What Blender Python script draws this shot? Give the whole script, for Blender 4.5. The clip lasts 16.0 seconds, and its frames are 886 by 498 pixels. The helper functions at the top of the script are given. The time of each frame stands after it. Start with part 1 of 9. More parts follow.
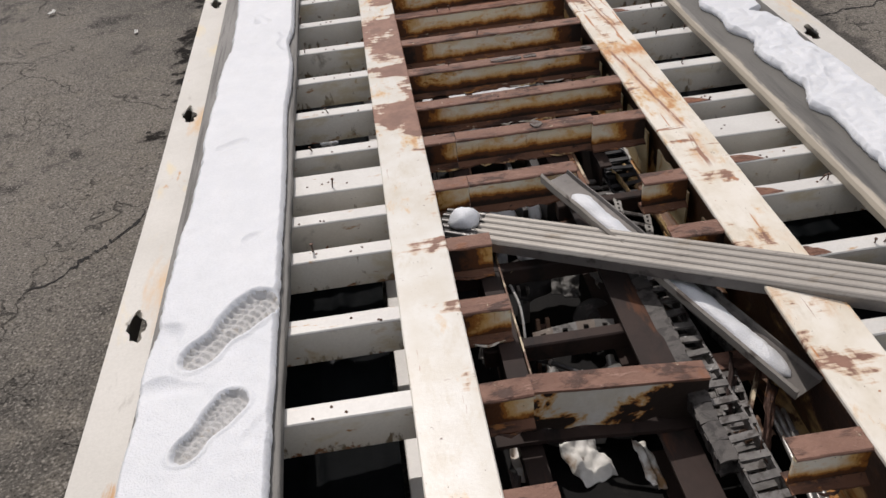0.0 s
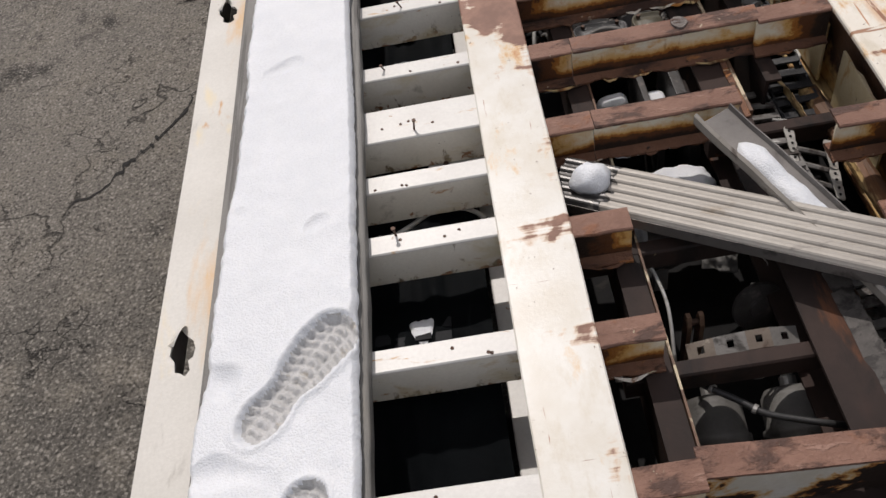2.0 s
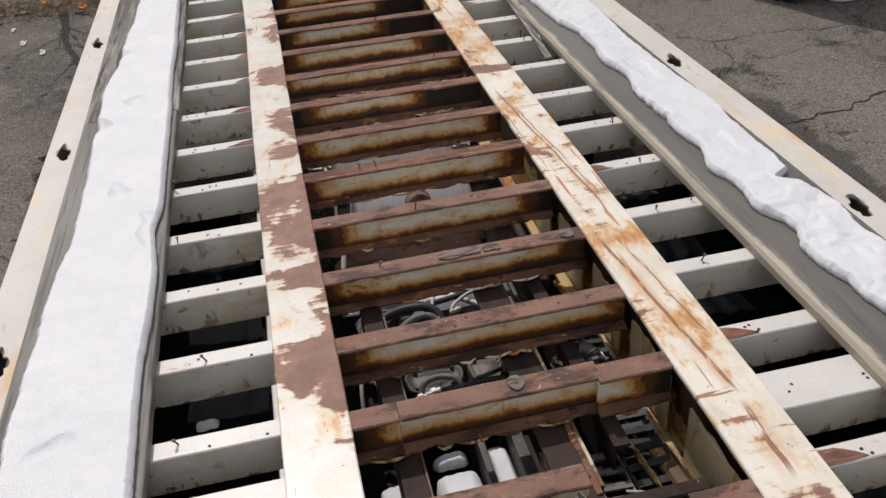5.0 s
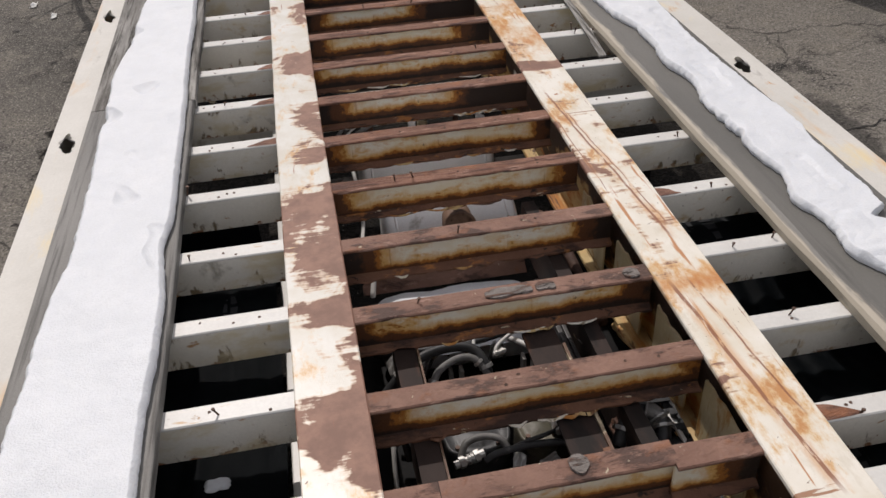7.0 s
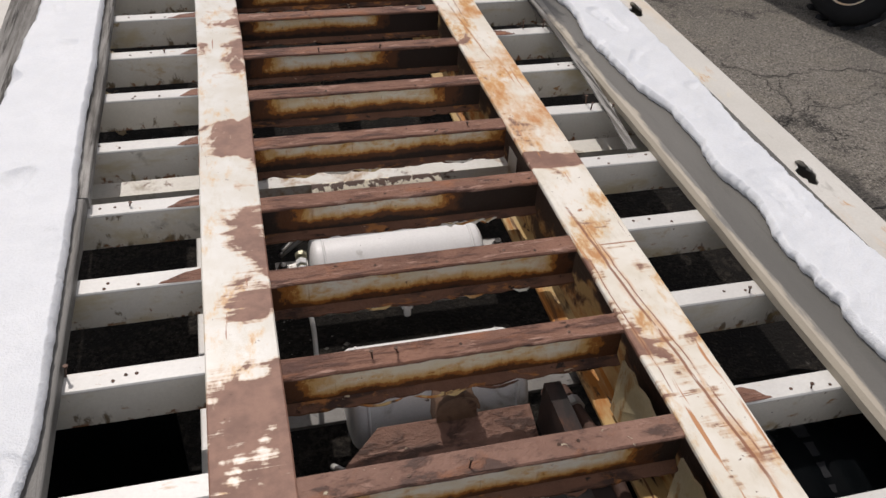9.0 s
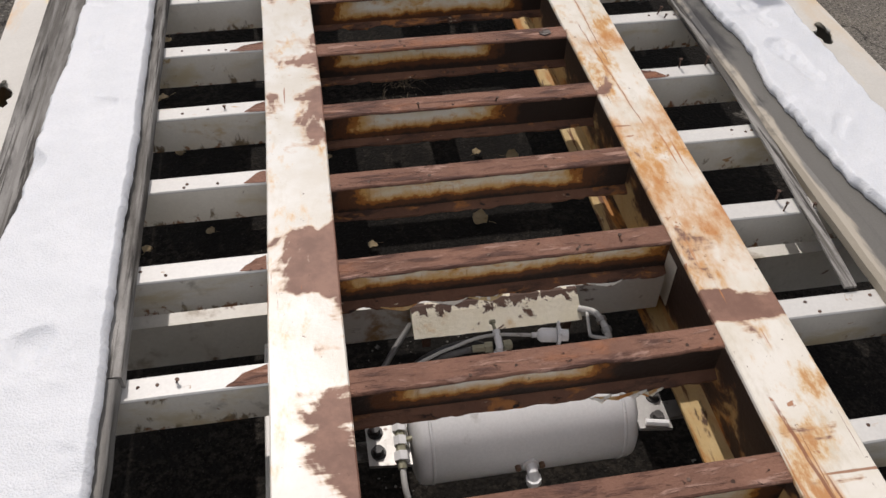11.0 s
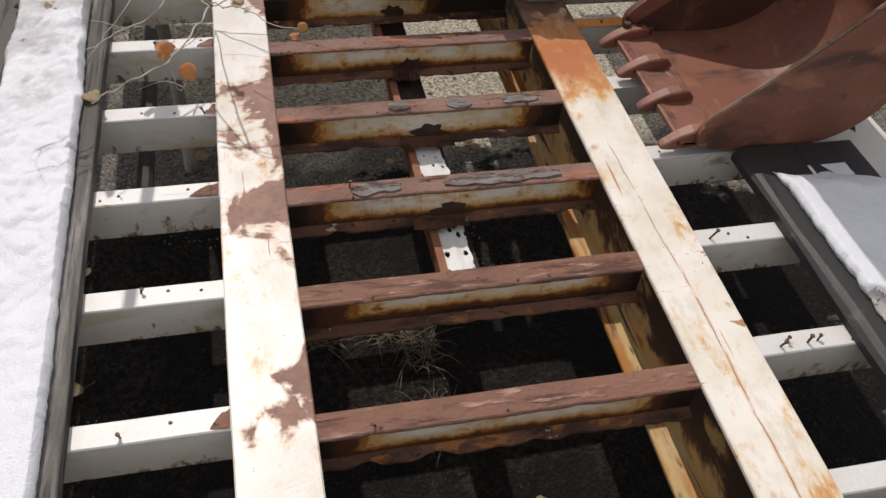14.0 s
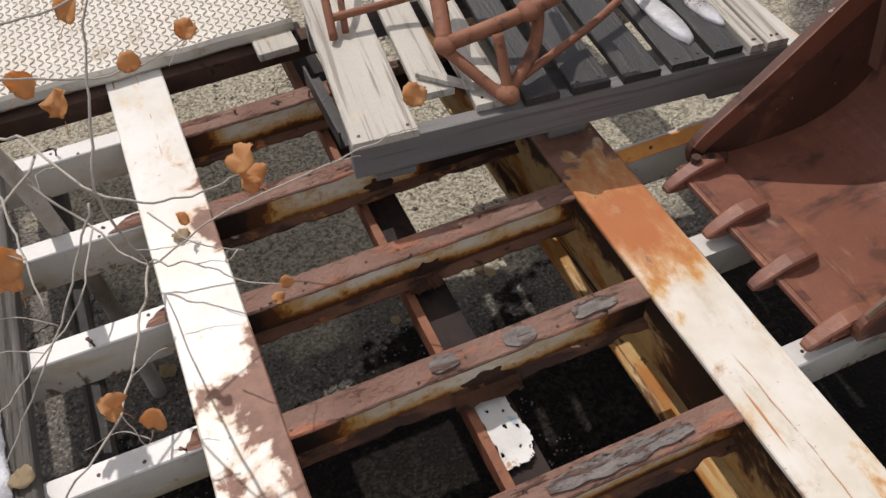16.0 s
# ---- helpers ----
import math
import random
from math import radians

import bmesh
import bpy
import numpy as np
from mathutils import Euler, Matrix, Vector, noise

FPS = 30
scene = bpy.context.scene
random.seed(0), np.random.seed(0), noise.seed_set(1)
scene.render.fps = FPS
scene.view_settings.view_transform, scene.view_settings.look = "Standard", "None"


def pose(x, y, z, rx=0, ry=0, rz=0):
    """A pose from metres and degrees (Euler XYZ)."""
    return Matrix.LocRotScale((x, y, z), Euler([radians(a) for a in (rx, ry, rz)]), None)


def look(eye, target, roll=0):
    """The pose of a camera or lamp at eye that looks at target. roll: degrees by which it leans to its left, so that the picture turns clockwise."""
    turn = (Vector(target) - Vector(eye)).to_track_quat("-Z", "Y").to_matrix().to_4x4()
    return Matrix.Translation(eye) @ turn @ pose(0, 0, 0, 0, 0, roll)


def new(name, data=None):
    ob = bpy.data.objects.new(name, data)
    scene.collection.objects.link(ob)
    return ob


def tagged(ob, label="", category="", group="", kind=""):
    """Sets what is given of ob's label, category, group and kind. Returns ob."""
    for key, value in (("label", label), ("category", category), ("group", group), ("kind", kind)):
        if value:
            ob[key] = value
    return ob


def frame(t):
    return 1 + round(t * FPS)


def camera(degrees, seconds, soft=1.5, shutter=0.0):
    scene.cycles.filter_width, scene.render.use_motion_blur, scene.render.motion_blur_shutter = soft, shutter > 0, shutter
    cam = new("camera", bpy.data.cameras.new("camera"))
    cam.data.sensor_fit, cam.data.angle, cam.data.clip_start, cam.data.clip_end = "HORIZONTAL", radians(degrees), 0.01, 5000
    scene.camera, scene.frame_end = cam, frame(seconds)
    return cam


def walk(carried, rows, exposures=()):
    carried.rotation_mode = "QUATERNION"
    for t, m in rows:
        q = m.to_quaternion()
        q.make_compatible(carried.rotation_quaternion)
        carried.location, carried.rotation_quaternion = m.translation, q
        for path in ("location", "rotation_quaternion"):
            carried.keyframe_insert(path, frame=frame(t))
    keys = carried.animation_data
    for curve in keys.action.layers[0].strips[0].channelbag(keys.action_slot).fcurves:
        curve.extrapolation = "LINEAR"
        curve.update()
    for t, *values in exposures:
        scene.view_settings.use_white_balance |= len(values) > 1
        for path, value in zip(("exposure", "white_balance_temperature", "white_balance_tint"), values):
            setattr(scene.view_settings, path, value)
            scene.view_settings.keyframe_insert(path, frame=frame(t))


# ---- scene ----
cam = camera(56.0, 16.0)
PATH = [
    (0, (-0.471, 0.67, 2.524), (-0.374, 2.275, 1.334), -6.3),
    (0.5, (-0.451, 0.885, 2.497), (-0.326, 2.459, 1.269), -6.9),
    (1, (-0.48, 1.079, 2.509), (-0.378, 2.548, 1.156), -5.6),
    (1.5, (-0.52, 1.194, 2.511), (-0.628, 2.532, 1.028), -10.1),
    (2, (-0.495, 1.402, 2.505), (-0.637, 2.685, 0.978), -14.4),
    (2.5, (-0.445, 1.566, 2.513), (-0.481, 2.891, 1.016), -15.3),
    (3, (-0.448, 1.757, 2.472), (-0.315, 3.119, 1.014), -10.7),
    (3.5, (-0.411, 1.752, 2.509), (-0.211, 3.161, 1.103), -9.6),
    (4, (-0.374, 1.754, 2.508), (-0.14, 3.288, 1.247), -8.3),
    (4.5, (-0.362, 1.772, 2.515), (-0.109, 3.375, 1.347), -6.5),
    (4.7, (-0.355, 1.776, 2.507), (-0.086, 3.398, 1.369), -5.5),
    (6.8, (-0.355, 2.08, 2.469), (-0.002, 3.72, 1.379), -2.7),
    (7, (-0.378, 2.14, 2.471), (-0.115, 3.732, 1.289), -2.7),
    (7.5, (-0.336, 2.423, 2.45), (-0.134, 3.959, 1.186), -3.9),
    (8, (-0.312, 2.64, 2.431), (0.055, 4.17, 1.196), -1.6),
    (8.5, (-0.357, 2.891, 2.424), (0.093, 4.412, 1.205), 2.4),
    (8.7, (-0.369, 2.962, 2.43), (0.074, 4.48, 1.206), 2.8),
    (10.8, (-0.365, 3.823, 2.48), (-0.054, 5.224, 1.087), 3.3),
    (11, (-0.347, 3.924, 2.48), (-0.094, 5.322, 1.072), 1.1),
    (11.5, (-0.323, 4.155, 2.485), (-0.099, 5.6, 1.12), -2.0),
    (12, (-0.319, 4.411, 2.46), (0.047, 5.854, 1.123), 0.7),
    (12.5, (-0.326, 4.71, 2.469), (0.149, 6.126, 1.139), 3.0),
    (13, (-0.317, 5.01, 2.467), (0.06, 6.444, 1.125), 0.2),
    (13.5, (-0.31, 5.243, 2.479), (0.037, 6.675, 1.127), 1.3),
    (14, (-0.37, 5.6, 2.518), (0.0, 6.937, 1.077), 5.4),
    (14.5, (-0.357, 5.801, 2.527), (-0.027, 7.102, 1.045), 4.6),
    (15, (-0.349, 6.087, 2.529), (-0.057, 7.428, 1.074), 0.1),
    (15.5, (-0.339, 6.297, 2.549), (0.04, 7.629, 1.105), -2.3),
    (16, (-0.34, 6.546, 2.544), (0.123, 7.779, 1.039), -3.8),
]
walk(cam, [(t, look(eye, target, roll)) for t, eye, target, roll in PATH],
     exposures=[(0.0, -0.58, 6620, 15), (8.5, -0.58, 6620, 15), (12.5, -0.56, 6620, 15), (14.5, -0.43, 6620, 15), (15.0, -0.39, 6620, 15), (15.5, -0.45, 6620, 16), (16.0, -0.45, 6620, 16)])
# ---------------------------------------------------------------- light
SUN_EL, SUN_AZ = radians(54), radians(-12.5)          # azimuth from +y, positive towards +x
sun_dir = Vector((math.sin(SUN_AZ) * math.cos(SUN_EL), math.cos(SUN_AZ) * math.cos(SUN_EL), math.sin(SUN_EL)))
world = bpy.data.worlds.new("sky")
scene.world = world
world.use_nodes = True
wn = world.node_tree.nodes
sky = wn.new("ShaderNodeTexSky")
sky.sky_type, sky.sun_disc = "NISHITA", False
sky.sun_elevation, sky.sun_rotation = SUN_EL, SUN_AZ
sky.air_density, sky.dust_density, sky.ozone_density = 0.8, 2.0, 0.8
wn["Background"].inputs["Strength"].default_value = 0.15
veil = wn.new("ShaderNodeMix")                      # thin even high cloud over the whole sky
veil.data_type = "RGBA"
veil.inputs["Factor"].default_value = 0.62
veil.inputs[7].default_value = (7.0, 7.0, 7.0, 1)
world.node_tree.links.new(sky.outputs[0], veil.inputs[6])
world.node_tree.links.new(veil.outputs[2], wn["Background"].inputs["Color"])
sun = new("sun", bpy.data.lights.new("sun", "SUN"))
sun.data.energy, sun.data.angle, sun.data.color = 3.8, radians(0.55), (1.0, 0.965, 0.91)
sun.matrix_world = look(sun_dir * 30, (0, 0, 0))

GROUND, DECK = 0.30, 1.15


# ---------------------------------------------------------------- materials
class Net:
    """A small helper for node materials."""

    def __init__(self, name):
        self.mat = bpy.data.materials.new(name)
        self.mat.use_nodes = True
        self.nodes, self.links = self.mat.node_tree.nodes, self.mat.node_tree.links
        self.bsdf = self.nodes["Principled BSDF"]
        self.coord = None

    def add(self, kind, **sockets):
        n = self.nodes.new("ShaderNode" + kind)
        for k, v in sockets.items():
            self.put(n.inputs[k.replace("_", " ")], v)
        return n

    def put(self, socket, v):
        if isinstance(v, bpy.types.NodeSocket):
            self.links.new(v, socket)
        else:
            socket.default_value = (*v, 1) if isinstance(v, tuple) and len(v) == 3 and socket.type == "RGBA" else v

    def place(self, shift=True):
        """Object coordinates, moved by a random step for each object."""
        if self.coord is None:
            c = self.add("TexCoord").outputs["Object"]
            if shift:
                r = self.add("ObjectInfo").outputs["Random"]
                m = self.add("VectorMath")
                m.operation = "MULTIPLY_ADD"
                self.put(m.inputs[0], r)
                self.put(m.inputs[1], (37.0, 19.0, 23.0))
                self.put(m.inputs[2], c)
                self.shifted = m.outputs[0]
            else:
                self.shifted = c
            self.coord = c
        return self.shifted

    def math(self, op, a, b, clamp=False):
        n = self.add("Math")
        n.operation, n.use_clamp = op, clamp
        self.put(n.inputs[0], a)
        self.put(n.inputs[1], b)
        return n.outputs[0]

    def noise(self, scale, detail=5.0, rough=0.6, distort=0.0):
        vec = self.place()
        sc = (scale, scale, scale) if not isinstance(scale, tuple) else scale
        m = self.add("Mapping", Vector=vec, Scale=sc)
        n = self.add("TexNoise", Vector=m.outputs[0], Scale=1.0, Detail=detail, Roughness=rough, Distortion=distort)
        return n.outputs["Fac"]

    def step(self, v, lo, hi):
        n = self.add("MapRange", Value=v)
        n.interpolation_type = "SMOOTHSTEP"
        self.put(n.inputs["From Min"], lo)
        self.put(n.inputs["From Max"], hi)
        return n.outputs[0]

    def mix(self, fac, a, b):
        n = self.add("Mix")
        n.data_type = "RGBA"
        self.put(n.inputs["Factor"], fac)
        self.put(n.inputs[6], a)
        self.put(n.inputs[7], b)
        return n.outputs[2]

    def axis(self, i):
        self.place()
        s = self.add("SeparateXYZ", Vector=self.coord)
        return s.outputs[i]

    def done(self, colour, rough=0.7, metal=0.0, bump=None, strength=0.3, dist=0.004, spec=0.5):
        self.put(self.bsdf.inputs["Base Color"], colour)
        self.put(self.bsdf.inputs["Roughness"], rough)
        self.put(self.bsdf.inputs["Metallic"], metal)
        self.put(self.bsdf.inputs["Specular IOR Level"], spec)
        if bump is not None:
            b = self.add("Bump", Height=bump, Strength=strength, Distance=dist)
            self.links.new(b.outputs[0], self.bsdf.inputs["Normal"])
        return self.mat


def layered(name, a, b, scale, layers=(), rough=0.7, metal=0.0, grain=90.0, strength=0.3, dist=0.004, spec=0.4, shift=True):
    """Two tones, then layers of (colour, noise scale, lo, hi[, axis, centre, slope]) and fine grain."""
    n = Net(name)
    n.place(shift)
    col = n.mix(n.step(n.noise(scale), 0.3, 0.7), a, b)
    bump = n.noise(grain, 4.0, 0.65)
    fine = n.step(bump, 0.2, 0.8)
    col = n.mix(n.math("MULTIPLY", fine, 0.22), col, tuple(v * 0.6 for v in a))
    for lay in layers:
        colour, sc, lo, hi = lay[:4]
        f = n.noise(sc, 6.0, 0.62, 0.3)
        for q in range(4, len(lay), 3):
            d = n.math("ABSOLUTE", n.math("SUBTRACT", n.axis(lay[q]), lay[q + 1]), 0.0)
            f = n.math("ADD", f, n.math("MULTIPLY", d, lay[q + 2]))
        f = n.step(f, lo, hi)
        col = n.mix(f, col, colour)
        bump = n.math("ADD", bump, n.math("MULTIPLY", f, 0.5))
    return n.done(col, rough, metal, bump, strength, dist, spec)


BROWN, PRIMER = (0.055, 0.027, 0.016), (0.180, 0.092, 0.063)

M_WHITE = layered("chalky_white_paint", (0.70, 0.66, 0.57), (0.77, 0.74, 0.66), 6.0, [
    ((0.34, 0.31, 0.25), 9.0, 0.60, 0.75), ((0.42, 0.30, 0.14), 14.0, 0.66, 0.74),
    ((0.20, 0.11, 0.06), 40.0, 0.70, 0.74), ((0.20, 0.15, 0.09), (26.0, 26.0, 12.0), 0.70, 0.78, 2, 1.115, 2.6), ((0.26, 0.12, 0.05), (30.0, 30.0, 26.0), 0.94, 1.02, 2, 1.150, 4.0), ((0.50, 0.36, 0.17), (7.0, 9.0, 10.0), 0.62, 0.74), ((0.60, 0.52, 0.35), (4.0, 6.0, 9.0), 0.52, 0.68), ((0.40, 0.22, 0.09), (9.0, 9.0, 16.0), 0.645, 0.70), ((0.13, 0.065, 0.035), (34.0, 30.0, 34.0), 0.70, 0.725)], rough=0.45, grain=140, strength=0.12)
M_TOPWHITE = layered("worn_white_flange_paint", (0.57, 0.555, 0.52), (0.64, 0.63, 0.59), 5.0, [
    ((0.32, 0.20, 0.10), 26.0, 0.68, 0.73), ((0.10, 0.07, 0.05), 70.0, 0.72, 0.75), ((0.46, 0.30, 0.16), (9.0, 30.0, 16.0), 0.64, 0.72)], rough=0.4, grain=120, strength=0.12)
M_PRIMER = layered("red_brown_primer", PRIMER, (0.250, 0.128, 0.086), 7.0, [
    ((0.095, 0.048, 0.036), (6.0, 34.0, 18.0), 0.49, 0.64), ((0.38, 0.23, 0.175), (10.0, 44.0, 30.0), 0.55, 0.68), ((0.27, 0.115, 0.06), (5.0, 12.0, 9.0), 0.57, 0.72), ((0.045, 0.026, 0.02), (30.0, 60.0, 44.0), 0.645, 0.70)], rough=0.72, grain=85, strength=0.9, dist=0.006, spec=0.25)
M_PRIMERRUST = layered("rusting_brown_primer", (0.175, 0.090, 0.062), (0.25, 0.138, 0.098), 7.0, [
    ((0.075, 0.040, 0.029), (9.0, 20.0, 18.0), 0.50, 0.62), ((0.30, 0.18, 0.135), (14.0, 40.0, 30.0), 0.58, 0.70), ((0.22, 0.095, 0.05), (10.0, 12.0, 9.0), 0.58, 0.72), ((0.50, 0.42, 0.30), 26.0, 0.67, 0.70)], rough=0.68, grain=80, strength=0.7, dist=0.006)
M_PRIMERDARK = layered("scaly_faded_primer", (0.195, 0.108, 0.080), (0.265, 0.165, 0.128), 7.0, [
    ((0.085, 0.044, 0.032), (8.0, 24.0, 18.0), 0.53, 0.66), ((0.30, 0.17, 0.12), (14.0, 40.0, 30.0), 0.58, 0.70), ((0.36, 0.15, 0.09), (5.0, 12.0, 9.0), 0.53, 0.66), ((0.03, 0.02, 0.016), 30.0, 0.64, 0.70)], rough=0.78, grain=70, strength=1.0, dist=0.007, spec=0.22)
def burnt_paint(name):
    """Cream paint on a web, eaten by rust that runs down from its edges and ends: amber halo, brown, then black scale."""
    n = Net(name)
    n.place(True)
    x, y, z = n.axis(0), n.axis(1), n.axis(2)
    r = n.add("ObjectInfo").outputs["Random"]
    col = n.mix(n.step(n.noise((6.0, 9.0, 9.0)), 0.35, 0.65), (0.80, 0.70, 0.49), (0.88, 0.83, 0.70))
    col = n.mix(n.math("MULTIPLY", n.step(n.noise((9.0, 9.0, 16.0), 6.0, 0.7), 0.50, 0.66), 0.7), col, (0.74, 0.53, 0.25))
    # d: how far, in metres, a place lies inside the rust
    r2 = n.math("FRACT", n.math("MULTIPLY", r, 7.3), 0.0)
    r3 = n.math("FRACT", n.math("MULTIPLY", r, 13.7), 0.0)
    wave = n.math("MULTIPLY", n.math("SUBTRACT", n.noise((7.0, 3.0, 6.0), 4.0, 0.6), 0.5), 0.055)
    wave = n.math("ADD", wave, n.math("MULTIPLY", n.math("SUBTRACT", n.noise((46.0, 20.0, 34.0), 6.0, 0.78), 0.5), 0.034))
    level = n.math("ADD", 1.076, n.math("MULTIPLY", r3, 0.022))
    for cy, half, gain in ((5.4, 1.4, 0.004), (8.1, 1.4, -0.012)):
        level = n.math("ADD", level, n.math("MULTIPLY", n.step(n.math("ABSOLUTE", n.math("SUBTRACT", y, cy), 0.0), half, half * 0.6), gain))
    d = n.math("ADD", n.math("SUBTRACT", level, z), wave)
    right = n.math("SUBTRACT", x, n.math("SUBTRACT", 0.40, n.math("MULTIPLY", n.math("MULTIPLY", r, r), 0.30)))
    d = n.math("MAXIMUM", d, n.math("ADD", n.math("MULTIPLY", right, 0.40), n.math("MULTIPLY", wave, 1.2)))
    left = n.math("SUBTRACT", n.math("SUBTRACT", n.math("MULTIPLY", r2, 0.10), 0.325), x)
    d = n.math("MAXIMUM", d, n.math("ADD", n.math("MULTIPLY", left, 0.35), wave))
    # a few islands of rust in the sound paint
    isle = n.math("MULTIPLY", n.math("SUBTRACT", n.noise((10.0, 8.0, 16.0), 6.0, 0.7), n.math("SUBTRACT", 0.69, n.math("MULTIPLY", r3, 0.05))), 0.16)
    d = n.math("MAXIMUM", d, isle)
    for lo, hi, c in ((-0.030, 0.001, (0.68, 0.38, 0.10)), (-0.004, 0.001, (0.40, 0.150, 0.028)), (0.004, 0.008, (0.115, 0.045, 0.018)), (0.015, 0.028, (0.030, 0.019, 0.014))):
        col = n.mix(n.step(d, lo, hi), col, c)
    run = n.math("MULTIPLY", n.step(n.noise((85.0, 9.0, 5.0), 4.0, 0.7), 0.56, 0.68), n.step(d, -0.032, -0.006))
    col = n.mix(n.math("MULTIPLY", run, n.math("MULTIPLY", n.step(d, 0.006, -0.002), 0.6)), col, (0.42, 0.19, 0.05))
    pit = n.step(n.noise((48.0, 30.0, 40.0), 5.0, 0.75), 0.672, 0.69)
    col = n.mix(n.math("MULTIPLY", pit, 0.85), col, (0.10, 0.042, 0.018))
    relief = n.math("ADD", n.math("ADD", n.math("MULTIPLY", n.noise(110.0, 4.0, 0.65), n.math("ADD", 0.3, n.step(d, -0.002, 0.01))), n.math("MULTIPLY", n.step(d, -0.001, 0.004), -1.0)), pit)
    return n.done(col, 0.58, 0.0, relief, 0.45, 0.004, 0.4)


M_WEB = burnt_paint("yellowed_scorched_paint")
M_DARKRUST = layered("dark_scaled_rust", (0.050, 0.026, 0.018), (0.095, 0.048, 0.032), 9.0, [
    ((0.22, 0.09, 0.03), 20.0, 0.60, 0.74), ((0.025, 0.018, 0.016), 12.0, 0.58, 0.66)], rough=0.75, grain=80, strength=0.6, dist=0.006)
M_FLAKERUST = layered("flaking_orange_brown_rust", (0.135, 0.062, 0.036), (0.205, 0.100, 0.058), 8.0, [
    ((0.055, 0.029, 0.020), (5.0, 18.0, 14.0), 0.49, 0.62), ((0.40, 0.165, 0.05), (12.0, 26.0, 18.0), 0.57, 0.67), ((0.035, 0.022, 0.017), (26.0, 40.0, 30.0), 0.61, 0.68), ((0.62, 0.52, 0.36), (14.0, 40.0, 26.0), 0.665, 0.69)], rough=0.75, grain=70, strength=0.8, dist=0.006)
M_YELLOWRUST = layered("amber_rust_stained_paint", (0.52, 0.34, 0.13), (0.60, 0.46, 0.24), 5.0, [
    ((0.42, 0.17, 0.035), (14.0, 2.5, 9.0), 0.47, 0.62), (BROWN, (10.0, 3.0, 9.0), 0.57, 0.66), ((0.09, 0.045, 0.02), (26.0, 9.0, 9.0), 0.60, 0.68), ((0.64, 0.54, 0.34), 13.0, 0.66, 0.70), ((0.10, 0.05, 0.025), (9.0, 5.0, 9.0), 0.36, 0.48, 1, 2.5, -0.25), ((0.15, 0.065, 0.025), (34.0, 3.0, 9.0), 0.55, 0.63), ((0.035, 0.020, 0.014), (48.0, 2.2, 9.0), 0.61, 0.66)], rough=0.6, grain=90, strength=0.4)
M_LOWWEB = layered("amber_web_paint_lost_to_rust", (0.50, 0.31, 0.11), (0.60, 0.44, 0.21), 5.0, [
    ((0.40, 0.15, 0.03), (9.0, 5.0, 12.0), 0.50, 0.64), ((0.16, 0.07, 0.03), (9.0, 4.0, 6.0), 0.54, 0.62, 2, 0.830, 1.3), ((0.045, 0.024, 0.017), (9.0, 4.0, 6.0), 0.57, 0.65, 2, 0.830, 1.3), ((0.10, 0.05, 0.025), (9.0, 5.0, 9.0), 0.30, 0.46, 1, 2.5, -0.25)], rough=0.65, grain=90, strength=0.4, shift=False)
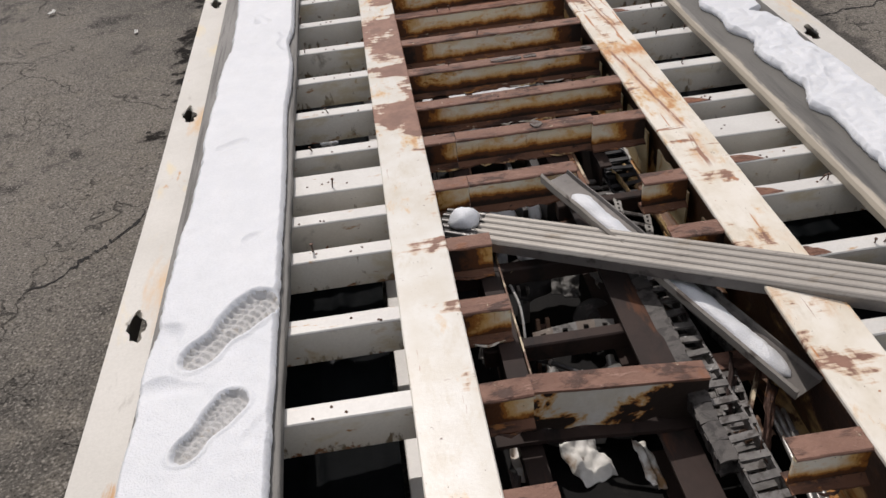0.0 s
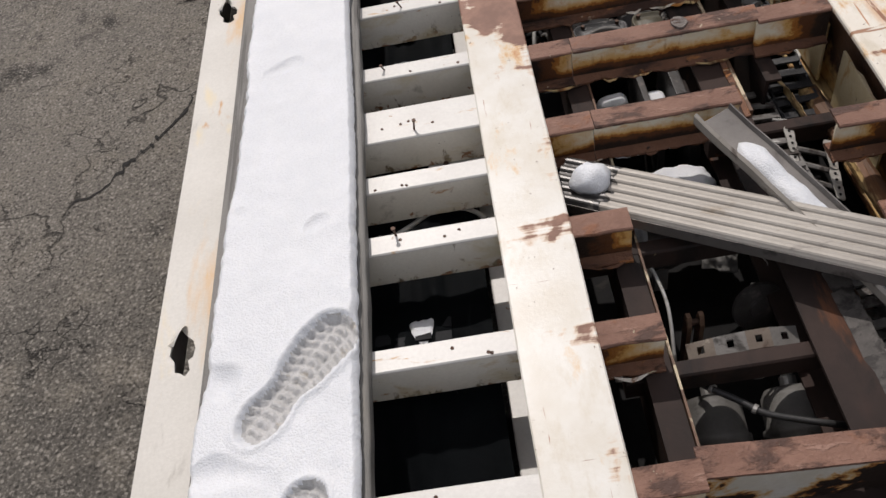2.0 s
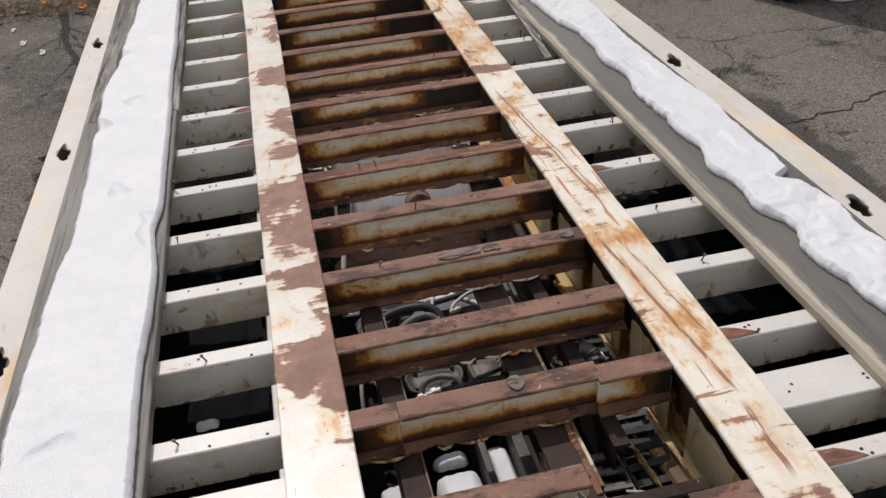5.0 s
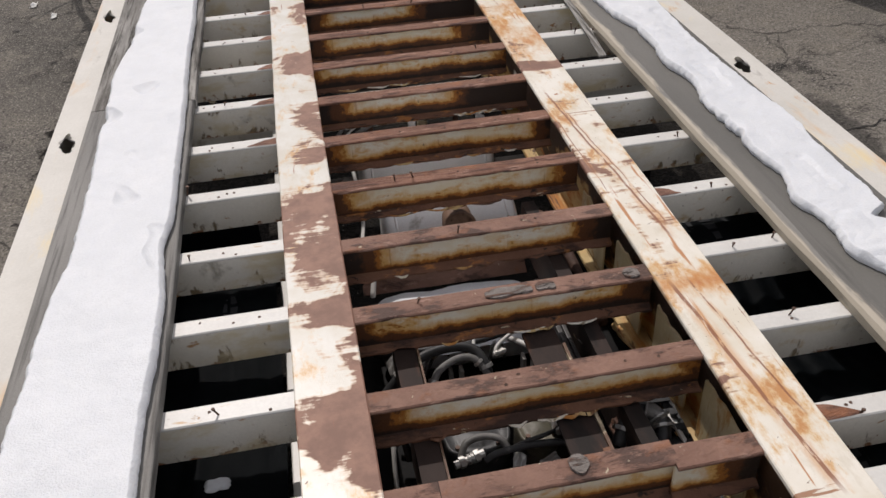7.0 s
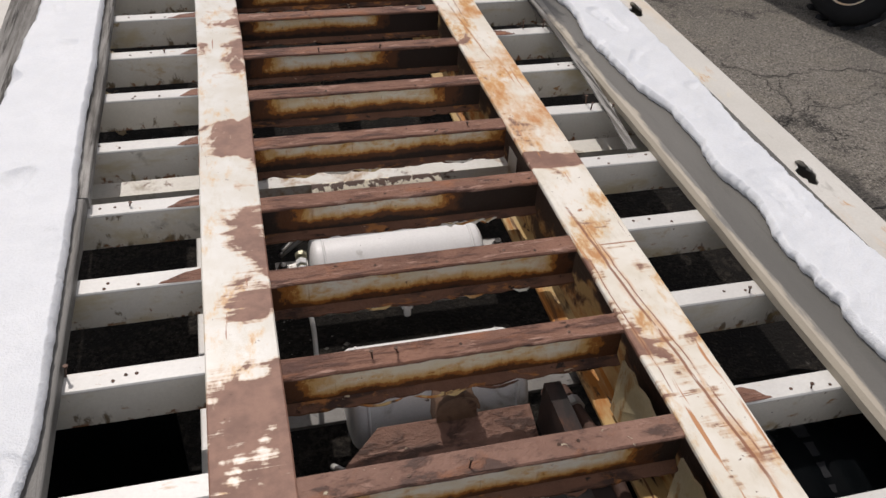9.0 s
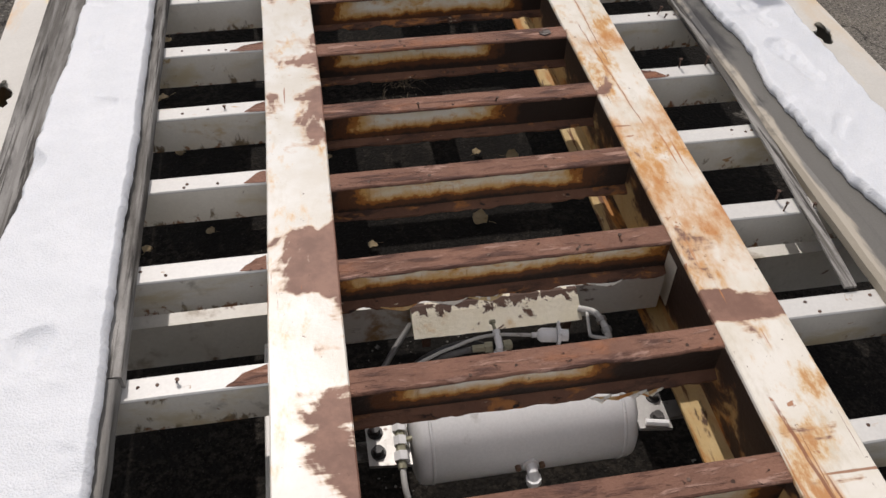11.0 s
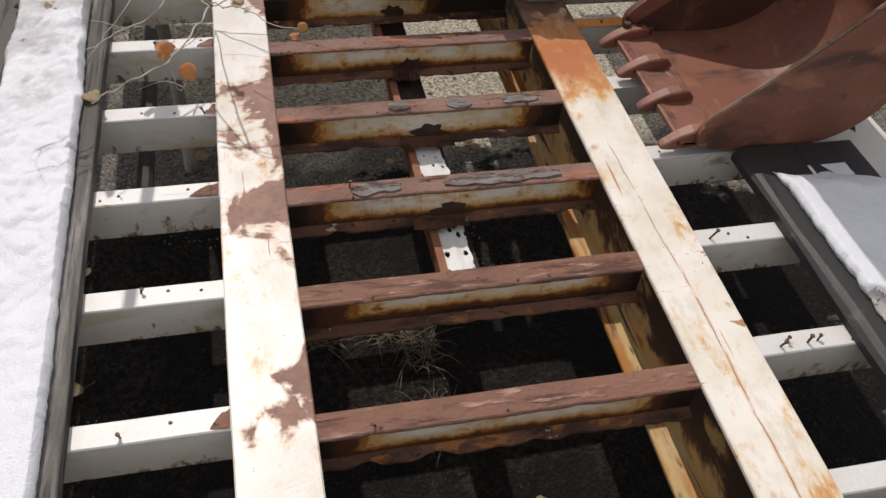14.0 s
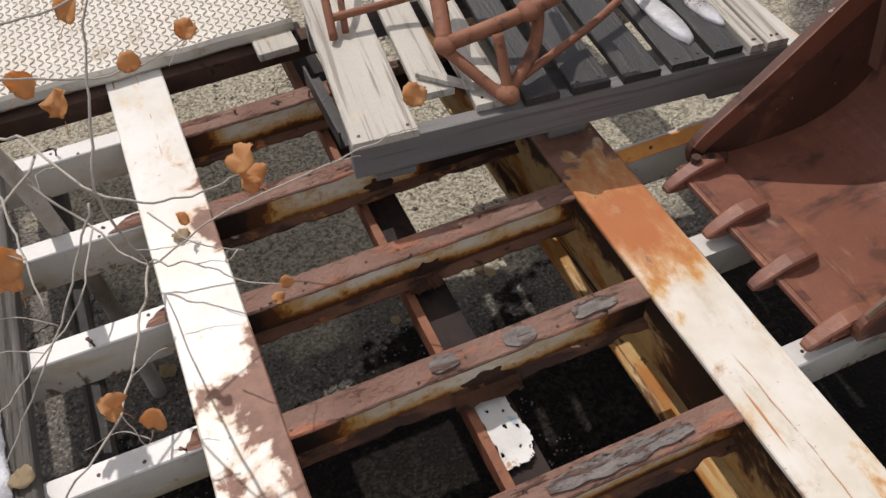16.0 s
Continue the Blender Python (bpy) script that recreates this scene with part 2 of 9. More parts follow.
def beam_paint(name, low, high, edge, slope, bumps, orange, lines, hot=(), runs=()):
    """Cream paint on a long flange. bumps: (y, half length, amount) where primer shows, growing towards edge.
    runs: long scrapes (x, y, x, y, half width) gouged through the paint."""
    n = Net(name)
    n.place(False)
    x, y = n.axis(0), n.axis(1)
    col = n.mix(n.step(n.noise(7.0), 0.3, 0.7), low, high)
    col = n.mix(n.math("MULTIPLY", n.step(n.noise((22.0, 9.0, 5.0), 6.0, 0.7), 0.50, 0.72), 0.5), col, (0.50, 0.44, 0.33))
    fine = n.noise(130.0, 4.0, 0.65)
    # stains that run into the paint
    f = n.math("ADD", n.math("MULTIPLY", n.noise((9.0, 4.5, 5.0), 6.0, 0.66), 0.75), n.math("MULTIPLY", n.noise((40.0, 16.0, 9.0), 5.0, 0.7), 0.25))
    f = n.math("SUBTRACT", f, n.math("MULTIPLY", n.step(y, 3.0, 2.5), 0.06))
    col = n.mix(n.math("MULTIPLY", n.step(f, orange, orange + 0.10), 0.75), col, (0.60, 0.38, 0.15))
    col = n.mix(n.math("MULTIPLY", n.step(f, orange + 0.055, orange + 0.13), 0.85), col, (0.44, 0.19, 0.06))
    for cy, fall, gain in hot:
        d = n.math("ABSOLUTE", n.math("SUBTRACT", y, cy), 0.0)
        g = n.math("SUBTRACT", n.math("ADD", f, gain), n.math("MULTIPLY", d, fall))
        col = n.mix(n.math("MULTIPLY", n.step(g, 0.44, 0.68), 0.85), col, (0.56, 0.29, 0.08))
        col = n.mix(n.math("MULTIPLY", n.step(g, 0.54, 0.78), 0.85), col, (0.40, 0.12, 0.04))
    # brushed primer
    stroke = n.math("MULTIPLY", n.math("SUBTRACT", n.noise((2.6, 60.0, 9.0), 4.0, 0.6), 0.5), n.math("ADD", 0.07, n.math("MULTIPLY", n.step(y, 5.1, 4.5), 0.22)))
    p = n.math("ADD", n.math("ADD", n.math("MULTIPLY", n.noise((9.5, 7.0, 4.0), 5.0, 0.55, 0.4), 0.80), 0.10), stroke)
    p = n.math("SUBTRACT", p, n.math("MULTIPLY", n.math("ABSOLUTE", n.math("SUBTRACT", x, edge), 0.0), slope))
    for cy, half, amount in bumps:
        d = n.math("ABSOLUTE", n.math("SUBTRACT", y, cy), 0.0)
        p = n.math("ADD", p, n.math("MULTIPLY", n.step(d, half, half * 0.55), amount))
    m = n.step(p, 0.562, 0.602)
    col = n.mix(n.math("MULTIPLY", n.step(p, 0.525, 0.575), 0.55), col, (0.50, 0.30, 0.15))
    prim = n.mix(n.step(n.noise(14.0, 5.0, 0.7), 0.35, 0.68), PRIMER, (0.27, 0.145, 0.10))
    col = n.mix(m, col, prim)
    # long scratches, hairline cracks and pitting
    for sc, lo, hi, c in lines:
        k = n.step(n.noise(sc, 4.0, 0.55, 0.2), lo, hi)
        col = n.mix(n.math("MULTIPLY", k, 0.9), col, c)
    for xa, ya, xb, yb, half in runs:
        way = n.math("MULTIPLY", n.math("SUBTRACT", y, ya), (xb - xa) / (yb - ya))
        wander = n.math("MULTIPLY", n.math("SUBTRACT", n.noise((3.0, 5.0, 3.0), 3.0, 0.6), 0.5), 0.022)
        d = n.math("ABSOLUTE", n.math("SUBTRACT", n.math("SUBTRACT", n.math("SUBTRACT", x, xa), way), wander), 0.0)
        inside = n.math("MULTIPLY", n.step(y, min(ya, yb), min(ya, yb) + 0.06), n.step(y, max(ya, yb), max(ya, yb) - 0.06))
        halo = n.math("MULTIPLY", n.math("MULTIPLY", n.step(d, half * 4.5, half), inside), n.step(n.noise((26.0, 7.0, 9.0), 5.0, 0.7), 0.40, 0.60))
        col = n.mix(n.math("MULTIPLY", halo, 0.6), col, (0.56, 0.30, 0.12))
        gouge = n.math("MULTIPLY", n.math("MULTIPLY", n.step(d, half, half * 0.6), inside), n.step(n.noise((60.0, 12.0, 9.0), 5.0, 0.7), 0.36, 0.46))
        col = n.mix(n.math("MULTIPLY", gouge, 0.9), col, (0.24, 0.095, 0.05))
    pit = n.step(n.noise(66.0, 5.0, 0.7), 0.675, 0.70)
    col = n.mix(pit, col, (0.13, 0.065, 0.04))
    h = n.math("SUBTRACT", n.math("SUBTRACT", n.math("MULTIPLY", fine, 0.6), n.math("MULTIPLY", m, 0.7)), n.math("MULTIPLY", pit, 0.7))
    return n.done(col, n.math("ADD", 0.36, n.math("MULTIPLY", m, 0.25)), 0.0, h, 0.22, 0.003, 0.4)


DARKRED = (0.20, 0.075, 0.045)
M_BEAML = beam_paint("cream_paint_over_primer", (0.575, 0.54, 0.465), (0.66, 0.65, 0.605), -0.345, 1.1, [
    (4.10, 0.34, 0.24), (3.72, 0.07, 0.17), (3.33, 0.17, 0.20), (3.55, 0.40, 0.06), (4.62, 0.26, 0.12), (4.86, 0.05, 0.10), (5.25, 0.14, 0.19), (5.80, 0.16, 0.14), (6.05, 0.20, 0.12), (2.54, 0.05, 0.20), (2.27, 0.035, 0.17), (2.0, 1.0, -0.05),
    (7.43, 0.34, 0.19), (7.04, 0.12, 0.17), (6.55, 0.24, 0.10), (8.05, 0.14, 0.06)], 0.535,
    [((2.0, 45.0, 9.0), 0.735, 0.75, DARKRED), ((60.0, 3.0, 9.0), 0.70, 0.72, (0.30, 0.12, 0.06))])
M_BEAMR = beam_paint("cream_paint_with_rust_streaks", (0.64, 0.585, 0.48), (0.74, 0.705, 0.63), 0.40, 0.45, [
    (7.86, 0.14, 0.16), (4.98, 0.06, 0.15), (4.30, 0.3, 0.03)], 0.505,
    [((30.0, 1.9, 6.0), 0.655, 0.69, (0.44, 0.18, 0.055)), ((80.0, 1.6, 6.0), 0.69, 0.71, (0.22, 0.08, 0.04)), ((3.0, 38.0, 9.0), 0.695, 0.71, (0.30, 0.14, 0.07)), ((12.0, 14.0, 9.0), 0.69, 0.71, (0.36, 0.15, 0.06))],
    hot=((7.64, 1.15, 0.31), (5.25, 0.5, 0.13), (5.63, 1.3, 0.15), (6.05, 1.6, 0.10), (3.62, 2.0, 0.13), (2.2, 0.5, 0.08)),
    runs=((0.443, 4.76, 0.522, 3.80, 0.0045), (0.470, 4.60, 0.535, 3.86, 0.0025), (0.436, 3.66, 0.500, 2.96, 0.0060), (0.482, 3.66, 0.535, 3.15, 0.0030), (0.494, 2.96, 0.486, 2.72, 0.0085), (0.425, 4.55, 0.432, 4.05, 0.0020), (0.505, 6.75, 0.50, 5.9, 0.0016), (0.470, 6.2, 0.50, 5.6, 0.0016), (0.492, 7.20, 0.500, 6.70, 0.0010)))
M_RAIL = layered("ivory_rail_paint", (0.55, 0.53, 0.48), (0.62, 0.60, 0.55), 3.5, [
    ((0.66, 0.56, 0.36), (6.0, 2.0, 5.0), 0.57, 0.70), ((0.60, 0.40, 0.21), (5.0, 1.3, 5.0), 0.55, 0.70), ((0.50, 0.27, 0.10), (12.0, 3.0, 9.0), 0.64, 0.72), ((0.40, 0.38, 0.34), (18.0, 5.0, 9.0), 0.62, 0.74),
    ((0.16, 0.08, 0.05), 34.0, 0.72, 0.75)], rough=0.5, grain=140, strength=0.15, shift=False)
M_RAILSTAIN = layered("ivory_rail_paint_with_tan_stains", (0.55, 0.53, 0.48), (0.62, 0.60, 0.55), 3.5, [
    ((0.66, 0.56, 0.36), (6.0, 2.0, 5.0), 0.57, 0.70), ((0.60, 0.40, 0.21), (5.0, 1.3, 5.0), 0.55, 0.70), ((0.50, 0.27, 0.10), (12.0, 3.0, 9.0), 0.64, 0.72), ((0.40, 0.38, 0.34), (18.0, 5.0, 9.0), 0.62, 0.74),
    ((0.16, 0.08, 0.05), 34.0, 0.72, 0.75), ((0.58, 0.46, 0.31), (4.0, 1.4, 3.0), 0.44, 0.62, 1, 6.4, -0.13), ((0.52, 0.34, 0.18), (7.0, 1.6, 5.0), 0.56, 0.72, 1, 6.4, -0.10)], rough=0.5, grain=140, strength=0.15, shift=False)
# the last layer of these two darkens the boards towards the far end
M_BOARD = layered("damp_grey_deck_board", (0.145, 0.140, 0.128), (0.22, 0.212, 0.196), (6.0, 1.0, 6.0), [
    ((0.085, 0.08, 0.072), (90.0, 2.5, 30.0), 0.50, 0.68), ((0.17, 0.158, 0.138), (12.0, 2.5, 9.0), 0.58, 0.74), ((0.024, 0.023, 0.022), (5.0, 3.0, 3.0), 0.20, 0.34, 1, 7.1, -0.25)], rough=0.55, grain=160, strength=0.45, shift=False)
M_BOARDWORN = layered("damp_dark_board_with_worn_edge", (0.105, 0.101, 0.090), (0.145, 0.138, 0.122), (5.0, 0.8, 6.0), [
    ((0.075, 0.071, 0.064), (26.0, 1.6, 30.0), 0.52, 0.74), ((0.17, 0.158, 0.138), (10.0, 2.0, 9.0), 0.60, 0.76), ((0.34, 0.30, 0.235), (30.0, 4.0, 20.0), 0.16, 0.34, 0, 0.805, -14.0), ((0.024, 0.023, 0.022), (5.0, 3.0, 3.0), 0.20, 0.34, 1, 7.1, -0.25)], rough=0.5, grain=160, strength=0.3, shift=False)
M_BOARDDRY = layered("dry_silver_grey_board", (0.24, 0.232, 0.215), (0.36, 0.345, 0.32), (6.0, 1.0, 6.0), [
    ((0.11, 0.10, 0.085), (90.0, 2.5, 30.0), 0.50, 0.62), ((0.13, 0.115, 0.10), (14.0, 2.0, 9.0), 0.60, 0.68), ((0.060, 0.055, 0.050), (7.0, 1.6, 6.0), 0.56, 0.66), ((0.095, 0.087, 0.076), (16.0, 2.0, 9.0), 0.40, 0.66, 1, 5.4, 0.05), ((0.040, 0.036, 0.031), (60.0, 2.2, 20.0), 0.56, 0.64), ((0.21, 0.20, 0.185), (44.0, 1.6, 20.0), 0.62, 0.70)], rough=0.8, grain=120, strength=0.6)
M_PALLET = layered("silvered_pallet_wood", (0.44, 0.415, 0.36), (0.56, 0.53, 0.46), (4.0, 1.2, 4.0), [
    ((0.28, 0.25, 0.21), (70.0, 2.0, 30.0), 0.50, 0.64), ((0.62, 0.52, 0.36), 6.0, 0.60, 0.7)], rough=0.8, grain=150, strength=0.4)
M_PALLETWET = layered("wet_dark_pallet_wood", (0.030, 0.029, 0.029), (0.055, 0.053, 0.052), (4.0, 1.2, 4.0), [
    ((0.03, 0.028, 0.027), (70.0, 2.0, 30.0), 0.50, 0.62), ((0.20, 0.18, 0.15), (20.0, 2.0, 10.0), 0.64, 0.72)], rough=0.5, grain=150, strength=0.4)
M_STRINGER = layered("grey_pallet_stringer_wood", (0.18, 0.172, 0.168), (0.26, 0.25, 0.242), (1.2, 6.0, 6.0), [
    ((0.13, 0.125, 0.12), (2.0, 60.0, 70.0), 0.50, 0.64)], rough=0.8, grain=150, strength=0.4)
M_BUCKET = layered("bare_rusted_steel", (0.185, 0.072, 0.045), (0.25, 0.104, 0.065), 4.0, [
    ((0.085, 0.040, 0.030), (3.0, 9.0, 7.0), 0.52, 0.66), ((0.27, 0.15, 0.105), (16.0, 5.0, 20.0), 0.60, 0.72),
    ((0.32, 0.14, 0.075), 7.0, 0.54, 0.70), ((0.11, 0.048, 0.032), 5.0, 0.60, 0.70), ((0.40, 0.34, 0.30), 60.0, 0.725, 0.74)], rough=0.50, metal=0.0, grain=120, strength=0.3)
M_TUBE = layered("orange_rusted_tube", (0.22, 0.085, 0.045), (0.30, 0.13, 0.07), 12.0, [
    ((0.10, 0.045, 0.03), 22.0, 0.56, 0.68)], rough=0.7, grain=200, strength=0.4)
M_ALU = layered("dull_ribbed_aluminium", (0.32, 0.295, 0.26), (0.40, 0.375, 0.335), (2.0, 9.0, 9.0), [
    ((0.16, 0.145, 0.13), (3.0, 40.0, 40.0), 0.60, 0.75), ((0.24, 0.20, 0.15), (5.0, 12.0, 9.0), 0.58, 0.72)], rough=0.55, metal=0.2, grain=120, strength=0.08)
M_ALUDARK = layered("darker_aluminium", (0.05, 0.048, 0.047), (0.09, 0.086, 0.082), (2.0, 9.0, 9.0), [((0.22, 0.21, 0.19), 20.0, 0.56, 0.70)], rough=0.35, metal=0.3, grain=120, strength=0.1)
M_ALULIP = layered("worn_grey_sheet_edge", (0.24, 0.22, 0.19), (0.32, 0.295, 0.26), 8.0, [((0.11, 0.09, 0.075), 14.0, 0.55, 0.66)], rough=0.6, grain=120, strength=0.2)
M_ALUSIDE = layered("dark_weathered_aluminium", (0.16, 0.15, 0.14), (0.24, 0.225, 0.21), 5.0, [
    ((0.08, 0.075, 0.07), 14.0, 0.55, 0.7)], rough=0.5, metal=0.5, grain=120, strength=0.15)
M_TANK = layered("white_painted_air_tank", (0.80, 0.80, 0.79), (0.86, 0.86, 0.85), 5.0, [
    ((0.42, 0.40, 0.36), 8.0, 0.58, 0.72), ((0.12, 0.08, 0.06), 40.0, 0.71, 0.735)], rough=0.4, grain=150, strength=0.06)
M_STEEL = layered("dull_galvanised_steel", (0.34, 0.33, 0.31), (0.44, 0.43, 0.41), 14.0, [
    ((0.16, 0.13, 0.11), 30.0, 0.58, 0.70)], rough=0.45, metal=0.6, grain=150, strength=0.2)
M_GREASE = layered("greasy_black_steel", (0.028, 0.026, 0.025), (0.055, 0.05, 0.047), 12.0, [
    ((0.11, 0.095, 0.085), 24.0, 0.58, 0.72), ((0.12, 0.05, 0.025), 18.0, 0.66, 0.72)], rough=0.5, grain=90, strength=0.4)
M_GREY = layered("grimy_grey_casting", (0.16, 0.152, 0.14), (0.26, 0.25, 0.235), 9.0, [
    ((0.05, 0.045, 0.04), 16.0, 0.54, 0.66)], rough=0.6, grain=120, strength=0.35)
M_HOSE = layered("black_rubber_hose", (0.022, 0.022, 0.023), (0.04, 0.04, 0.04), 20.0, [((0.10, 0.095, 0.09), 30.0, 0.62, 0.72)], rough=0.5, grain=150, strength=0.2)
M_CAN = layered("dusty_grey_painted_can", (0.085, 0.082, 0.076), (0.135, 0.130, 0.120), 9.0, [((0.045, 0.040, 0.036), 14.0, 0.54, 0.66), ((0.16, 0.11, 0.07), 11.0, 0.64, 0.74)], rough=0.6, grain=120, strength=0.3)
M_CLAMPHOSE = layered("dusty_grey_hose", (0.11, 0.107, 0.10), (0.18, 0.175, 0.168), 20.0, [((0.07, 0.066, 0.06), 30.0, 0.58, 0.70)], rough=0.55, grain=150, strength=0.1)
M_HOSEW = layered("grey_white_hose", (0.46, 0.455, 0.43), (0.56, 0.55, 0.52), 20.0, [((0.2, 0.18, 0.16), 30.0, 0.60, 0.72)], rough=0.45, grain=150, strength=0.1)
M_NEARBLACK = layered("near_black_sheet", (0.0048, 0.0064, 0.0076), (0.0078, 0.0100, 0.0116), 6.0, [((0.016, 0.0195, 0.0215), (14.0, 3.0, 2.0), 0.62, 0.76)], rough=0.6, grain=14, strength=0.2, dist=0.01, spec=0.06)
M_TWIG = layered("pale_grey_bark", (0.40, 0.36, 0.30), (0.50, 0.46, 0.40), 30.0, [((0.22, 0.18, 0.15), 60.0, 0.58, 0.70)], rough=0.75, grain=200, strength=0.3)
M_PLATE = layered("snow_dusted_tread_plate", (0.60, 0.56, 0.48), (0.70, 0.665, 0.58), 5.0, [
    ((0.42, 0.35, 0.25), 12.0, 0.56, 0.70)], rough=0.55, grain=120, strength=0.2)
M_SCREW = layered("rusty_screw_head", (0.07, 0.042, 0.03), (0.12, 0.07, 0.05), 60.0, rough=0.6, metal=0.4)
M_FLAKE = layered("grey_rust_scale", (0.145, 0.126, 0.112), (0.23, 0.204, 0.184), (24.0, 60.0, 24.0), [((0.13, 0.075, 0.055), (14.0, 50.0, 20.0), 0.50, 0.62), ((0.05, 0.036, 0.03), (20.0, 90.0, 30.0), 0.60, 0.66), ((0.30, 0.275, 0.255), (20.0, 60.0, 30.0), 0.62, 0.70)], rough=0.85, grain=60, strength=1.0, dist=0.008)
M_CHIP = layered("flaking_white_paint_sheet", (0.66, 0.65, 0.60), (0.72, 0.72, 0.69), 9.0, [((0.30, 0.42, 0.50), 12.0, 0.62, 0.72), ((0.36, 0.18, 0.06), 16.0, 0.62, 0.70)], rough=0.6, grain=90, strength=0.3)


def snow_material(name, a, b, slush, dirt=0.0):
    n = Net(name)
    f = n.noise(9.0, 5.0, 0.6)
    g = n.noise(170.0, 3.0, 0.7)
    grains = n.add("TexVoronoi", Vector=n.place(), Scale=260.0).outputs["Distance"]
    col = n.mix(n.step(f, 0.3, 0.75), a, b)
    col = n.mix(n.math("MULTIPLY", n.step(g, 0.60, 0.30), 0.22), col, tuple(v * 0.72 for v in a))
    col = n.mix(n.step(n.noise(30.0, 5.0, 0.7), *slush), col, (0.40, 0.37, 0.32))
    # greyer towards the far end: dirt, plus the sapling's shade painted in
    if dirt:
        d = n.math("ADD", n.noise(7.0, 6.0, 0.7), n.math("MULTIPLY", n.math("SUBTRACT", n.axis(1), dirt), 0.22))
        col = n.mix(n.math("MULTIPLY", n.step(d, 0.46, 0.72), 0.8), col, (0.36, 0.345, 0.345))
        col = n.mix(n.step(n.math("SUBTRACT", d, n.math("MULTIPLY", g, 0.3)), 0.60, 0.70), col, (0.12, 0.10, 0.085))
    n.bsdf.inputs["Subsurface Weight"].default_value = 0.15
    n.bsdf.inputs["Subsurface Radius"].default_value = (0.012, 0.013, 0.015)
    h = n.math("ADD", n.math("ADD", g, n.math("MULTIPLY", grains, -0.8)), n.math("MULTIPLY", f, 2.0))
    return n.done(col, 0.42, 0.0, h, 0.30, 0.005, 0.35)


M_SNOW = snow_material("granular_snow", (0.635, 0.655, 0.675), (0.69, 0.707, 0.725), (0.70, 0.84), dirt=7.30)
M_SLUSH = snow_material("trodden_wet_snow", (0.42, 0.42, 0.41), (0.52, 0.52, 0.52), (0.56, 0.72))


def leaf_material(name, a, b, dark):
    """A thin leaf that lets light through."""
    mat = layered(name, a, b, 0.8, [(dark, 2.5, 0.58, 0.72)], rough=0.6, grain=9, strength=0.3)
    nt = mat.node_tree
    out = nt.nodes["Material Output"]
    tr, mx = nt.nodes.new("ShaderNodeBsdfTranslucent"), nt.nodes.new("ShaderNodeMixShader")
    tr.inputs["Color"].default_value = (*[min(1.0, 1.5 * v) for v in a], 1)
    mx.inputs[0].default_value = 0.5
    nt.links.new(nt.nodes["Principled BSDF"].outputs[0], mx.inputs[1])
    nt.links.new(tr.outputs[0], mx.inputs[2])
    nt.links.new(mx.outputs[0], out.inputs["Surface"])
    return mat


M_LEAF = leaf_material("dry_orange_leaf", (0.58, 0.31, 0.12), (0.66, 0.41, 0.19), (0.42, 0.20, 0.08))
M_LEAFPALE = leaf_material("bleached_dry_leaf", (0.42, 0.33, 0.19), (0.52, 0.43, 0.27), (0.26, 0.17, 0.09))


